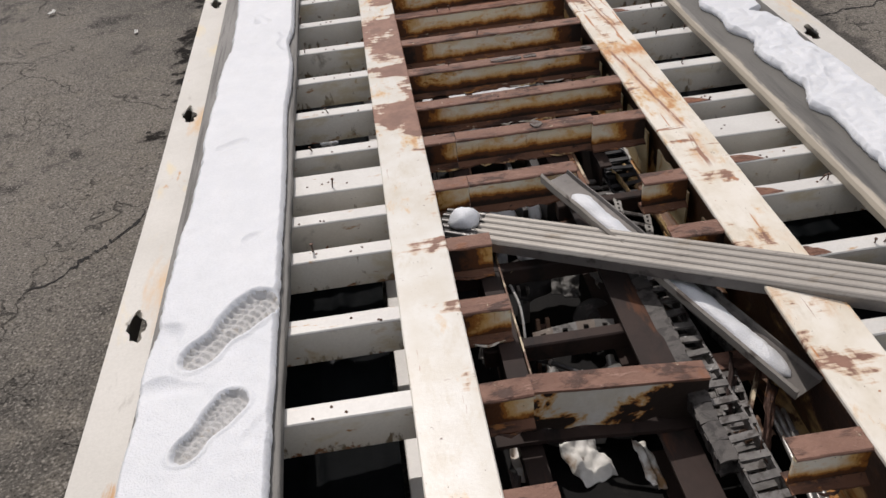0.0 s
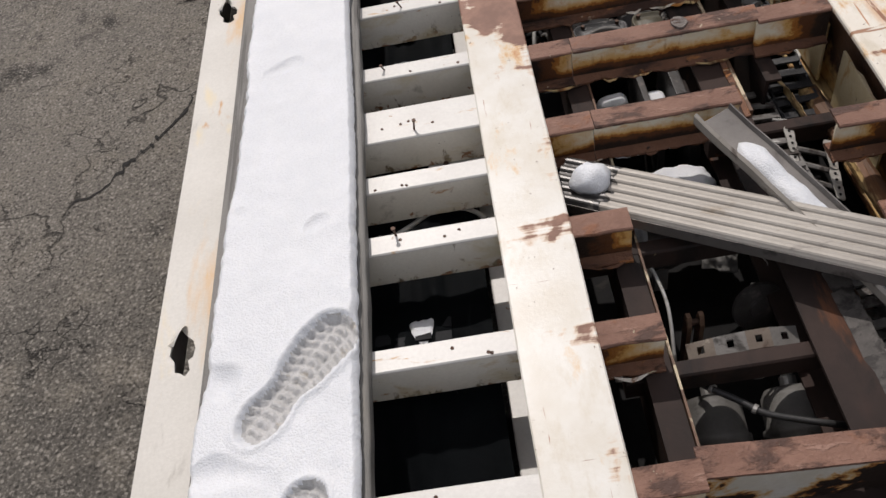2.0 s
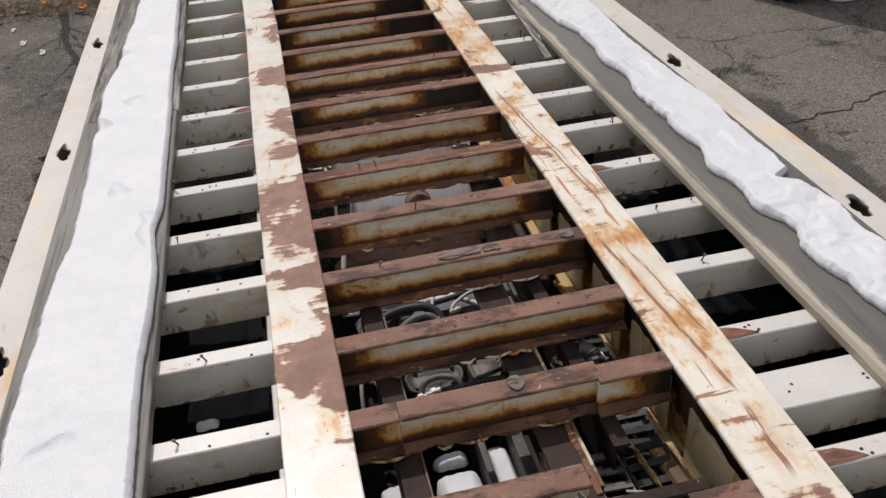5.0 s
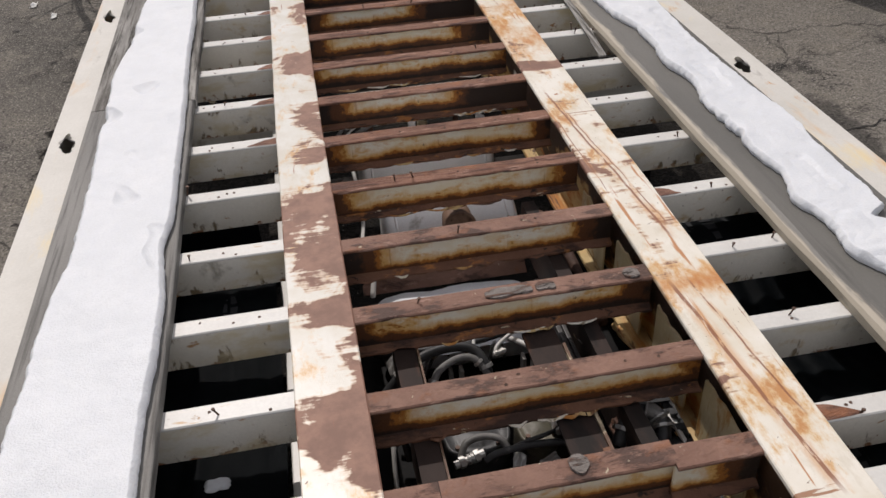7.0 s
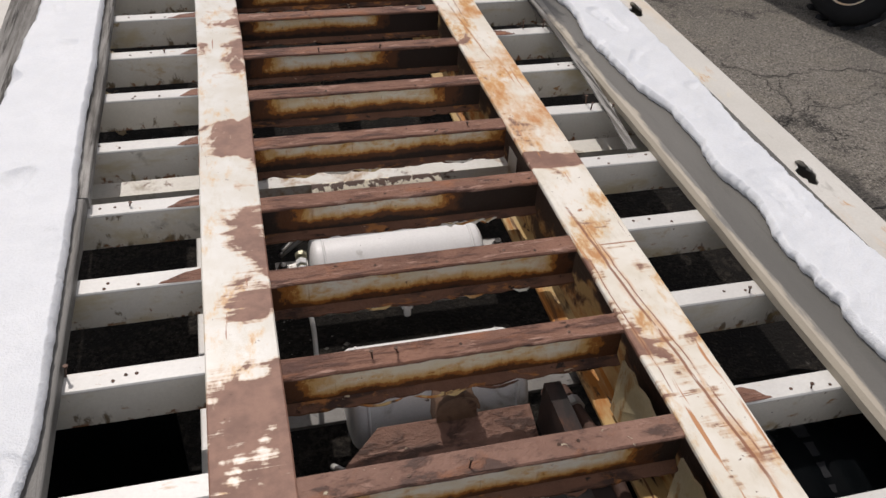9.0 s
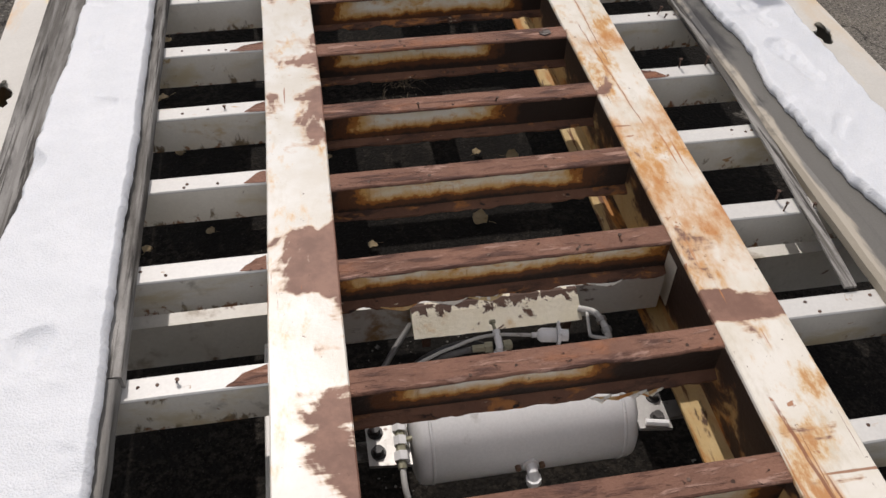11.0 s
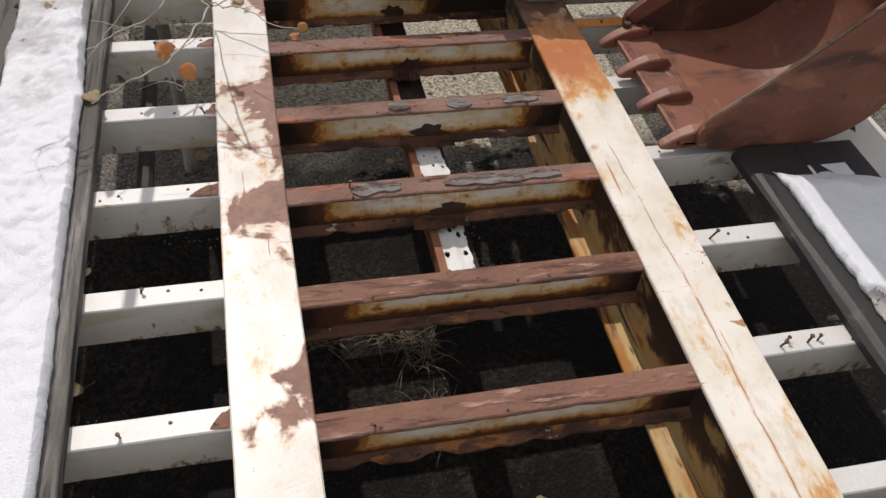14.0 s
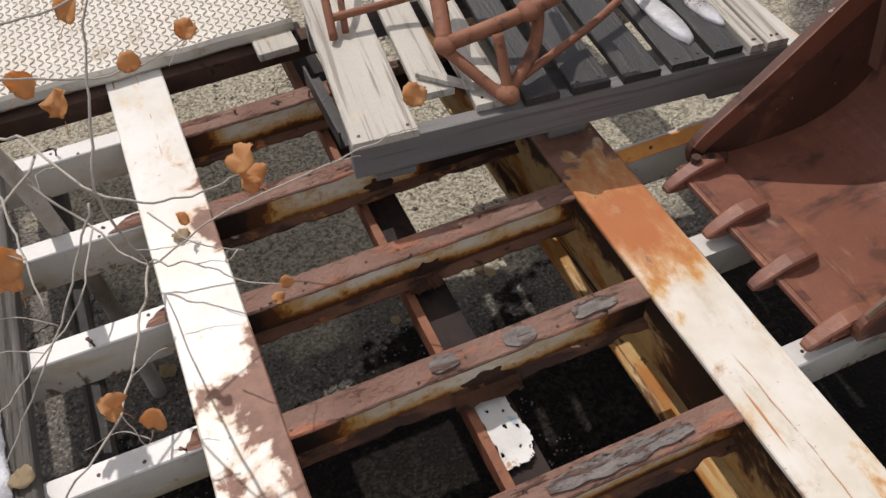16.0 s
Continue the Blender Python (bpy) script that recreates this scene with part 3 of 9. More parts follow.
def asphalt():
    n = Net("worn_asphalt")
    n.place(False)
    big, mid = n.noise(0.55, 5.0, 0.6), n.noise(4.0, 6.0, 0.7)
    fine = n.noise(85.0, 4.0, 0.75)
    vor = n.add("TexVoronoi", Vector=n.place(), Scale=80.0)
    stone = vor.outputs["Distance"]
    col = n.mix(n.step(big, 0.35, 0.65), (0.095, 0.088, 0.077), (0.175, 0.160, 0.138))
    col = n.mix(n.step(mid, 0.45, 0.68), col, (0.175, 0.158, 0.132))
    col = n.mix(n.step(n.noise(1.7, 6.0, 0.7), 0.56, 0.66), col, (0.052, 0.048, 0.043))
    col = n.mix(n.math("MULTIPLY", n.step(fine, 0.52, 0.68), 0.75), col, (0.36, 0.335, 0.295))
    col = n.mix(n.math("MULTIPLY", n.step(fine, 0.48, 0.34), 0.8), col, (0.022, 0.020, 0.018))
    chips = n.add("TexVoronoi", Vector=n.place(), Scale=58.0)
    tone = n.add("SeparateXYZ", Vector=chips.outputs["Color"]).outputs[0]
    col = n.mix(n.math("MULTIPLY", n.math("MULTIPLY", n.step(tone, 0.74, 0.80), n.step(chips.outputs["Distance"], 0.42, 0.30)), 0.55), col, (0.34, 0.315, 0.275))
    col = n.mix(n.math("MULTIPLY", n.math("MULTIPLY", n.step(tone, 0.30, 0.22), n.step(chips.outputs["Distance"], 0.45, 0.30)), 0.55), col, (0.030, 0.027, 0.024))
    warp = n.add("TexNoise", Vector=n.place(), Scale=5.0, Detail=5.0)
    wv = n.add("VectorMath")
    wv.operation = "MULTIPLY_ADD"
    n.put(wv.inputs[0], warp.outputs["Color"])
    n.put(wv.inputs[1], (0.40, 0.40, 0.0))
    n.put(wv.inputs[2], n.place())
    cf = 0.0
    for sc, wide, lo, hi in ((0.8, 0.010, 0.46, 0.62), (8.0, 0.038, 0.50, 0.66)):
        crack = n.add("TexVoronoi", Vector=wv.outputs[0], Scale=sc)
        crack.feature = "DISTANCE_TO_EDGE"
        width = n.math("MULTIPLY", n.step(n.noise(0.9 + sc * 0.2, 4.0, 0.6), lo, hi), wide)
        cf = n.math("MAXIMUM", cf, n.step(crack.outputs["Distance"], width, 0.0))
    col = n.mix(n.math("MULTIPLY", cf, 0.62), col, (0.016, 0.015, 0.014))
    # dry grit at the far end; the ground goes near black under the trailer
    y, x = n.axis(1), n.axis(0)
    grit = n.math("ADD", n.noise(2.2, 5.0, 0.65), n.math("MULTIPLY", n.math("SUBTRACT", y, 8.30), 0.9))
    grit = n.math("SUBTRACT", grit, n.math("MULTIPLY", n.math("MAXIMUM", n.math("SUBTRACT", n.math("ABSOLUTE", x, 0.0), 1.4), 0.0), 0.6))
    grit = n.math("SUBTRACT", grit, n.math("MULTIPLY", n.math("MAXIMUM", n.math("SUBTRACT", -0.48, x), 0.0), 1.5))
    col = n.mix(n.math("MULTIPLY", n.step(grit, 0.42, 0.58), 0.92), col, n.mix(n.step(n.noise(62.0, 6.0, 0.8), 0.36, 0.62), (0.13, 0.12, 0.082), (0.56, 0.515, 0.405)))
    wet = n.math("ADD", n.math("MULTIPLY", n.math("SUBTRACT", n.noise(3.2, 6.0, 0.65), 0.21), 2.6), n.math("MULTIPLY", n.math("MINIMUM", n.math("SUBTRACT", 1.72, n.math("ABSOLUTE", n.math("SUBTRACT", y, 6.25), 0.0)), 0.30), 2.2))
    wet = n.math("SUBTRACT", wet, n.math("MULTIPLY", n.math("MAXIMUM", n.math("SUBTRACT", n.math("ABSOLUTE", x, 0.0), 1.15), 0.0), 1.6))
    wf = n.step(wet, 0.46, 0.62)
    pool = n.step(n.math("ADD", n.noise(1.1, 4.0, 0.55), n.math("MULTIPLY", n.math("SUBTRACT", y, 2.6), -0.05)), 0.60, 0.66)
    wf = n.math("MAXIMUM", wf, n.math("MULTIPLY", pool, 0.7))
    # shade cast beside the trailer, painted into the ground colour as a darker patch
    cast_shade = n.math("MINIMUM", n.math("SUBTRACT", 2.55, x), n.math("SUBTRACT", 6.12, y))
    cast_shade = n.math("MINIMUM", cast_shade, n.math("MINIMUM", n.math("SUBTRACT", y, 2.6), n.math("SUBTRACT", x, 1.0)))
    cast_shade = n.math("ADD", cast_shade, n.math("MULTIPLY", n.math("SUBTRACT", n.noise(1.9, 6.0, 0.65), 0.5), 0.95))
    cast_shade = n.math("MULTIPLY", n.step(cast_shade, 0.0, 0.10), 0.62)
    col = n.mix(cast_shade, col, (0.024, 0.023, 0.022))
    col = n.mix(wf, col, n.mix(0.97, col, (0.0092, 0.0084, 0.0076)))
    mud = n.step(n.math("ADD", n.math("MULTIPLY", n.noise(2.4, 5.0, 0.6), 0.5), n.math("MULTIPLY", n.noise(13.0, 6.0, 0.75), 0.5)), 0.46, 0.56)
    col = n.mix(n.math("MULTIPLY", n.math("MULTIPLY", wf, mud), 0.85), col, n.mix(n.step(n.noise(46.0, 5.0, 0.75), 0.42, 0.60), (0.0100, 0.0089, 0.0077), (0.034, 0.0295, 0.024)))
    col = n.mix(n.math("MULTIPLY", n.math("MULTIPLY", wf, n.step(n.noise(120.0, 4.0, 0.75), 0.62, 0.70)), 0.6), col, (0.15, 0.137, 0.115))
    rough = n.math("SUBTRACT", 0.85, n.math("MULTIPLY", wf, 0.10))
    h = n.math("ADD", n.math("ADD", n.math("MULTIPLY", stone, 1.0), fine), n.math("MULTIPLY", n.math("MULTIPLY", cf, n.math("SUBTRACT", 1.0, wf)), -2.5))
    return n.done(col, rough, 0.0, h, 0.7, 0.008, n.math("SUBTRACT", 0.14, n.math("MULTIPLY", wf, 0.10)))


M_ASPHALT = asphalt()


# ---------------------------------------------------------------- mesh helpers
def box(bm, x0, x1, y0, y1, z0, z1, bevel=0.0):
    vs = [bm.verts.new((x, y, z)) for x in (x0, x1) for y in (y0, y1) for z in (z0, z1)]
    fs = [bm.faces.new([vs[i] for i in q]) for q in ((0, 1, 3, 2), (4, 6, 7, 5), (0, 4, 5, 1), (2, 3, 7, 6), (0, 2, 6, 4), (1, 5, 7, 3))]
    if bevel:
        bmesh.ops.bevel(bm, geom=list({e for f in fs for e in f.edges}), offset=bevel, segments=2, affect="EDGES", profile=0.6)
    return vs


def prism(bm, outline, lo, hi, to):
    """A closed outline (u, v) pushed from lo to hi; to(u, v, w) gives the place."""
    a = [bm.verts.new(to(u, v, lo)) for u, v in outline]
    b = [bm.verts.new(to(u, v, hi)) for u, v in outline]
    k = len(outline)
    bm.faces.new(a[::-1])
    bm.faces.new(b)
    for i in range(k):
        j = (i + 1) % k
        bm.faces.new((a[i], a[j], b[j], b[i]))


def sweep(bm, rings, closed=True, caps=True):
    """Joins rings of places into one skin."""
    vs = [[bm.verts.new(p) for p in r] for r in rings]
    k = len(rings[0])
    for a, b in zip(vs, vs[1:]):
        for i in range(k if closed else k - 1):
            j = (i + 1) % k
            bm.faces.new((a[i], a[j], b[j], b[i]))
    if caps and closed:
        bm.faces.new(vs[0][::-1])
        bm.faces.new(vs[-1])


def tube(bm, pts, r, seg=8, r2=None):
    """A round tube through the places, tapering from r to r2."""
    pts = [Vector(p) for p in pts]
    r2 = r if r2 is None else r2
    rings = []
    for i, p in enumerate(pts):
        d = (pts[min(i + 1, len(pts) - 1)] - pts[max(i - 1, 0)]).normalized()
        u = d.cross(Vector((0.31, 0.17, 0.93))).normalized()
        v = d.cross(u)
        q = r + (r2 - r) * i / max(1, len(pts) - 1)
        rings.append([p + q * (math.cos(a) * u + math.sin(a) * v) for a in (2 * math.pi * k / seg for k in range(seg))])
    sweep(bm, rings)


def bend(pts, steps=5):
    """A smooth line (Catmull-Rom) through the places."""
    p = [Vector(q) for q in pts]
    p = [2 * p[0] - p[1]] + p + [2 * p[-1] - p[-2]]
    out = []
    for i in range(1, len(p) - 2):
        for k in range(steps):
            t = k / steps
            a, b, c, d = p[i - 1:i + 3]
            out.append(0.5 * (2 * b + (c - a) * t + (2 * a - 5 * b + 4 * c - d) * t * t + (3 * b - a - 3 * c + d) * t ** 3))
    out.append(p[-2])
    return out


def part(name, bm, material, parent=None, label="", smooth=False):
    bmesh.ops.recalc_face_normals(bm, faces=bm.faces)
    me = bpy.data.meshes.new(name)
    bm.to_mesh(me)
    bm.free()
    me.materials.append(material)
    if smooth:
        me.polygons.foreach_set("use_smooth", [True] * len(me.polygons))
    ob = new(name, me)
    if parent is not None:
        ob.parent = parent
        ob.matrix_parent_inverse = Matrix.Translation(-parent.matrix_basis.translation) if parent.parent is None else parent.matrix_basis.inverted()
    return tagged(ob, label)


def thing(name, label, category, at=(0, 0, 0), group="", kind=""):
    ob = new(name)
    ob.matrix_basis = Matrix.Translation(at)
    ob.empty_display_size = 0.1
    return tagged(ob, label, category, group, kind)


def rnd(a, b):
    return random.uniform(a, b)


def nz(x, y=0.0, z=0.0):
    return noise.noise(Vector((x, y, z)))
def lathe(bm, base, axis, prof, seg=24):
    """A turned shape: prof of (distance along the axis, radius)."""
    axis = Vector(axis).normalized()
    u = axis.cross(Vector((0.3, 0.2, 0.9))).normalized()
    v = axis.cross(u)
    sweep(bm, [[Vector(base) + axis * h + r * (math.cos(a) * u + math.sin(a) * v) for a in np.linspace(0, 2 * math.pi, seg + 1)[:-1]] for h, r in prof])


# ---------------------------------------------------------------- ground
def ground():
    bm = bmesh.new()
    xs = [-200, -40, -12] + [-8 + 0.25 * i for i in range(65)] + [12, 40, 200]
    ys = [-200, -40, -12] + [-6 + 0.25 * i for i in range(97)] + [22, 40, 200]
    vs = [[bm.verts.new((x, y, GROUND + (0.018 * nz(x * 0.7, y * 0.7) + 0.006 * nz(x * 3, y * 3, 5) if abs(x) < 9 else 0))) for x in xs] for y in ys]
    for j in range(len(ys) - 1):
        for i in range(len(xs) - 1):
            bm.faces.new((vs[j][i], vs[j][i + 1], vs[j + 1][i + 1], vs[j + 1][i]))
    return tagged(part("ground", bm, M_ASPHALT, smooth=True), "worn dark asphalt yard with cracks, wet patches and painted shade", "ground", kind="structure")


ground()

# ---------------------------------------------------------------- the stripped flatbed
trailer = thing("flatbed_trailer", "stripped flatbed trailer, cream painted rusting steel, most deck boards gone", "trailer", (0, 0, GROUND))

LB = (-0.500, -0.345)       # main beams' top flanges
RB = (0.400, 0.560)
BEAM_TOP, BEAM_LOW = DECK + 0.006, 0.83


def beam_shift(x, y):
    """The beams drift a little along their length."""
    t = (y - 2.0) / 5.5
    bow = 0.013 * math.exp(-((y - 5.95) / 0.75) ** 2) if x < 0 else 0.0
    return x + (-0.012 if x < 0 else 0.030) * t + bow


def bar(x0, x1, z0, z1, y0, y1, step=0.10, wob=0.0015):
    """A long bar along y that follows the beams, with slightly uneven edges."""
    bm = bmesh.new()
    rings = []
    k = max(2, int((y1 - y0) / step))
    for i in range(k + 1):
        y = y0 + (y1 - y0) * i / k
        a, b = beam_shift(x0, y) + wob * nz(y * 5, x0), beam_shift(x1, y) + wob * nz(y * 5, x1, 3)
        dz = wob * nz(y * 4, 7.0, x0)
        e = min(0.003, (z1 - z0) / 3)
        rings.append([(a, y, z0 + dz), (b, y, z0 + dz), (b, y, z1 - e + dz), (b - e, y, z1 + dz), (a + e, y, z1 + dz), (a, y, z1 - e + dz)])
    sweep(bm, rings)
    return bm


def main_beam(x0, x1, y1, mat, label, low, web=M_DARKRUST):
    top = part("main_beam", bar(x0, x1, BEAM_TOP - 0.012, BEAM_TOP, -0.6, y1), mat, trailer, label)
    mid = (x0 + x1) / 2
    part("web", bar(mid - 0.006, mid + 0.006, BEAM_LOW, BEAM_TOP - 0.012, -0.6, y1), web, top, "dark rusted beam web")
    part("bottom_flange", bar(x0 + 0.005, x1 - 0.005, BEAM_LOW - 0.012, BEAM_LOW, -0.6, y1), low, top, "ochre rust-stained lower flange")
    return top


beam_l = main_beam(*LB, 8.9, M_BEAML, "cream painted beam flange with brushed brown primer patches", M_YELLOWRUST)
main_beam(*RB, 8.9, M_BEAMR, "cream painted beam flange with long orange rust streaks", M_YELLOWRUST, M_LOWWEB)
# pale angle under the outer edge of one beam
part("hanger_angle", bar(LB[0] - 0.035, LB[0] + 0.03, 0.93, 0.945, 1.0, 5.2), M_TOPWHITE, beam_l, "pale painted angle below the beam")

PITCH = [0.76, 1.07, 1.375, 1.68, 1.98, 2.28, 2.575, 2.76, 3.165, 3.45, 3.745, 4.04, 4.345, 4.645, 4.95, 5.26, 5.56, 5.86,
         6.175, 6.492, 6.815, 7.134, 7.452, 7.772, 8.08, 8.40]
FLANGE, WEBH = 0.052, 0.105


def member_strip(x0, x1, prof, seed, ragged=0.0, step=0.03, nibble=0.0):
    """A pressed section along x. prof: outline (y, z); ragged: how far its lower edge is eaten."""
    bm = bmesh.new()
    k = max(2, int((x1 - x0) / step))
    rings = []
    for i in range(k + 1):
        x = x0 + (x1 - x0) * i / k
        low = min(p[1] for p in prof)
        bite = ragged * max(0.0, nz(x * 22, seed) + 0.25 * nz(x * 70, seed))
        front = min(p[0] for p in prof)
        nib = nibble * (max(0.0, nz(x * 15, seed, 5) - 0.12) * 1.6 + 0.35 * max(0.0, nz(x * 55, seed, 6)))
        rings.append([(x, y + (nib if y < front + 0.004 else 0) + 0.0012 * nz(x * 6, seed, 2), z + (bite if z < low + 0.004 else 0) + 0.001 * nz(x * 5, seed, 9)) for y, z in prof])
    sweep(bm, rings)
    return bm


def screws(parent, x0, x1, y, count, seed, tall=0.3):
    """Screws and broken nails that held the boards."""
    rs = random.Random(seed)
    for _ in range(count):
        x, yy = rs.uniform(x0, x1), y + rs.uniform(0.006, FLANGE - 0.012)
        h = rs.uniform(0.010, 0.024) if rs.random() < tall else 0.003
        bm = bmesh.new()
        lean = Vector((rs.uniform(-0.4, 0.4), rs.uniform(-0.5, 0.2), 1.0)) * h
        base = Vector((x, yy, DECK - 0.002))
        tube(bm, [base, base + lean * 0.7, base + lean], 0.0022 if h > 0.01 else 0.0042, 6)
        if h > 0.01:
            tube(bm, [base + lean, base + lean + Vector((0, 0, 0.003))], 0.0045, 6)
        part("screw", bm, M_SCREW, parent)


def outer_member(y, x0, x1, seed, wide=FLANGE):
    """Pale channel between a main beam and the side rail: web to the front, flanges to the back."""
    t = 0.006
    z = DECK
    top = [(y, z - t), (y + wide, z - t), (y + wide, z), (y + 0.003, z), (y, z - 0.003)]
    m = part("crossmember", member_strip(x0, x1, [(y + 0.0005, z - WEBH), (y + wide - 0.01, z - WEBH), (y + wide - 0.01, z - WEBH + t), (y + t, z - WEBH + t), (y + t, z - t), (y + 0.0005, z - t)], seed), M_WHITE, trailer, "chalky cream painted crossmember")
    part("top_flange", member_strip(x0, x1, top, seed + 0.5), M_TOPWHITE, m, "scuffed white flange with old screw holes")
    return m


def inner_member(y, x0, x1, seed, ragged=0.012):
    """Rusting member between the two main beams."""
    z, t = DECK, 0.006
    low = z - 0.105
    m = part("crossmember", member_strip(x0, x1, [(y + 0.010, low + 0.012), (y + 0.016, low + 0.012), (y + 0.016, z - t), (y + 0.002, z - t), (y + 0.002, z - 0.009), (y + 0.010, z - 0.014)], seed, ragged * 0.5), M_WEB, trailer, "yellowed rusting crossmember with primed top")
    part("top_flange", member_strip(x0, x1, [(y - 0.003, z - t - 0.002), (y + 0.056, z - t), (y + 0.056, z), (y, z), (y - 0.003, z - 0.003)], seed + 0.4, 0.004, 0.010, 0.004), M_PRIMERDARK if y > 7.0 else M_PRIMERRUST if y < 4.2 else M_PRIMER, m, "red-brown primed flange")
    part("bottom_flange", member_strip(x0, x1, [(y - 0.014, low), (y + 0.045, low), (y + 0.045, low + 0.008), (y + 0.016, low + 0.016), (y + 0.010, low + 0.016), (y - 0.014, low + 0.006)], seed + 0.7, ragged, 0.010, 0.013), M_FLAKERUST, m, "flaking orange-brown rusted flange")
    if y < 5.4:
        # slivers of old paint still hanging along the lower lip
        rs = random.Random(int(seed * 10))
        for _ in range(5 if x1 - x0 > 0.4 else 1):
            l = rs.uniform(0.025, 0.11)
            xa = rs.uniform(x0 + 0.02, max(x0 + 0.03, x1 - 0.06 - l))
            bm = bmesh.new()
            k = 8
            rings = []
            for i in range(k + 1):
                f = i / k
                w = 0.0015 + 0.0075 * math.sin(math.pi * f) ** 0.7 * (0.7 + 0.6 * nz(f * 5, seed, l * 90))
                yy, zz = y - 0.016 - 0.006 * math.sin(math.pi * f), low + 0.011 + 0.004 * nz(f * 3, seed, 4)
                rings.append([(xa + l * f, yy, zz), (xa + l * f, yy - w, zz - 0.3 * w), (xa + l * f, yy - w, zz - 0.3 * w - 0.0015), (xa + l * f, yy + 0.003, zz - 0.004)])
            sweep(bm, rings)
            part("paint_sliver", bm, rs.choice((M_YELLOWRUST, M_WHITE, M_FLAKERUST)), m, "curled sliver of old paint")
    return m


for i, y in enumerate(PITCH):
    y -= 0.022
    left = outer_member(y, -1.112, beam_shift(LB[0], y) + 0.004, i * 1.7)
    right = outer_member(y, beam_shift(RB[1], y) - 0.004, 1.134, i * 1.7 + 50)
    if y > 1.3:
        screws(left, -0.78, -0.53, y, 3, i, 0.14)
        screws(right, 0.60, 0.82, y, 3, i + 100, 0.25)
    # primer overrun beside the beams
    for sx, mem in ((beam_shift(LB[0], y) - 0.001, left), (beam_shift(RB[1], y) + 0.001, right)):
        if rnd(0, 1) < 0.35 or (mem is left and y < 4.2):
            continue
        w = rnd(0.03, 0.10) * (-1 if mem is left else 1)
        bm = bmesh.new()
        up = [(q, FLANGE - 0.005 - (FLANGE - 0.012) * (q ** rnd(1.2, 2.2)) + rnd(-0.003, 0.003)) for q in (0, 0.2, 0.4, 0.6, 0.8, 0.95)]
        pts = [(0, 0.003), (0.3 * w, 0.003), (0.7 * w, 0.004), (w, 0.006)] + [(q * w, max(0.007, v)) for q, v in up[::-1]]
        prism(bm, pts if w > 0 else pts[::-1], DECK - 0.001, DECK + 0.0010, lambda u, v, q: (sx + u, y + v, q))
        part("primer_patch", bm, M_PRIMER, mem, "brushed primer patch")

# long bent nails left standing, and members that have rusted orange
for x, y in ((0.618, 6.815), (0.635, 6.49), (0.699, 6.49), (0.742, 6.19), (0.70, 5.885), (0.78, 5.885), (0.72, 5.29), (-0.78, 4.37), (-0.72, 2.60), (-0.66, 2.93)):
    bm = bmesh.new()
    tip = Vector((x + rnd(-0.006, 0.010), y - rnd(0.0, 0.012), DECK + rnd(0.024, 0.034)))
    tube(bm, [(x, y, DECK - 0.002), (Vector((x, y, DECK)) + tip) / 2, tip], 0.0026, 6)
    tube(bm, [tip, tip + Vector((0, 0, 0.003))], 0.0052, 8)
    part("nail", bm, M_SCREW, trailer, "long rusty nail left standing")
M_ORANGE = layered("bright_orange_rust", (0.62, 0.22, 0.045), (0.70, 0.34, 0.09), 9.0, [((0.30, 0.11, 0.04), 16.0, 0.60, 0.68), ((0.62, 0.56, 0.45), 12.0, 0.66, 0.70)], rough=0.7, grain=90)
for y, x1, mat in ((7.743, 0.86, M_ORANGE), (7.418, 0.74, M_RAIL)):
    m = member_strip(beam_shift(RB[1], y) + 0.002, x1, [(y + 0.002, DECK + 0.0005), (y + FLANGE - 0.003, DECK + 0.0005), (y + FLANGE - 0.003, DECK + 0.002), (y + 0.002, DECK + 0.002)], y, 0.0)
    part("rusted_flange", m, mat, trailer, "orange rusted member top" if mat is M_ORANGE else "yellowed member top")

# one wide reversed channel on both sides
for x0, x1, s in ((-1.112, LB[0] + 0.004, 301), (RB[1] - 0.004, 1.134, 302)):
    m = outer_member(2.905, x0, x1, s, 0.115)
    screws(m, (-0.76 if x0 < 0 else 0.60), (-0.54 if x0 < 0 else 0.80), 2.93, 4, s, 0.25)

IL, IR = LB[1] - 0.004, RB[0] + 0.004
for i, y in enumerate(PITCH):
    if y < 3.3:
        continue
    y -= 0.070
    m = inner_member(y, beam_shift(IL, y), beam_shift(IR, y), 200 + i * 1.3)
    screws(m, -0.28, 0.34, y, 4, 400 + i, 0.1)
# sawn-off and broken members over the machinery
for y, x0, x1 in ((1.06, IL, -0.24), (1.36, IL, -0.24), (1.645, IL, -0.235), (1.94, IL, -0.228), (2.24, IL, -0.222), (2.515, IL, -0.222), (2.83, IL, -0.2405), (2.83, -0.2385, 0.10),
                  (3.115, IL, -0.2405), (3.115, -0.2385, 0.235), (3.10, 0.225, IR + 0.005), (2.70, 0.27, IR + 0.005), (2.42, 0.26, IR + 0.005), (1.66, 0.24, IR)):
    inner_member(y, x0, x1, 500 + y * 7 + x0, 0.016)


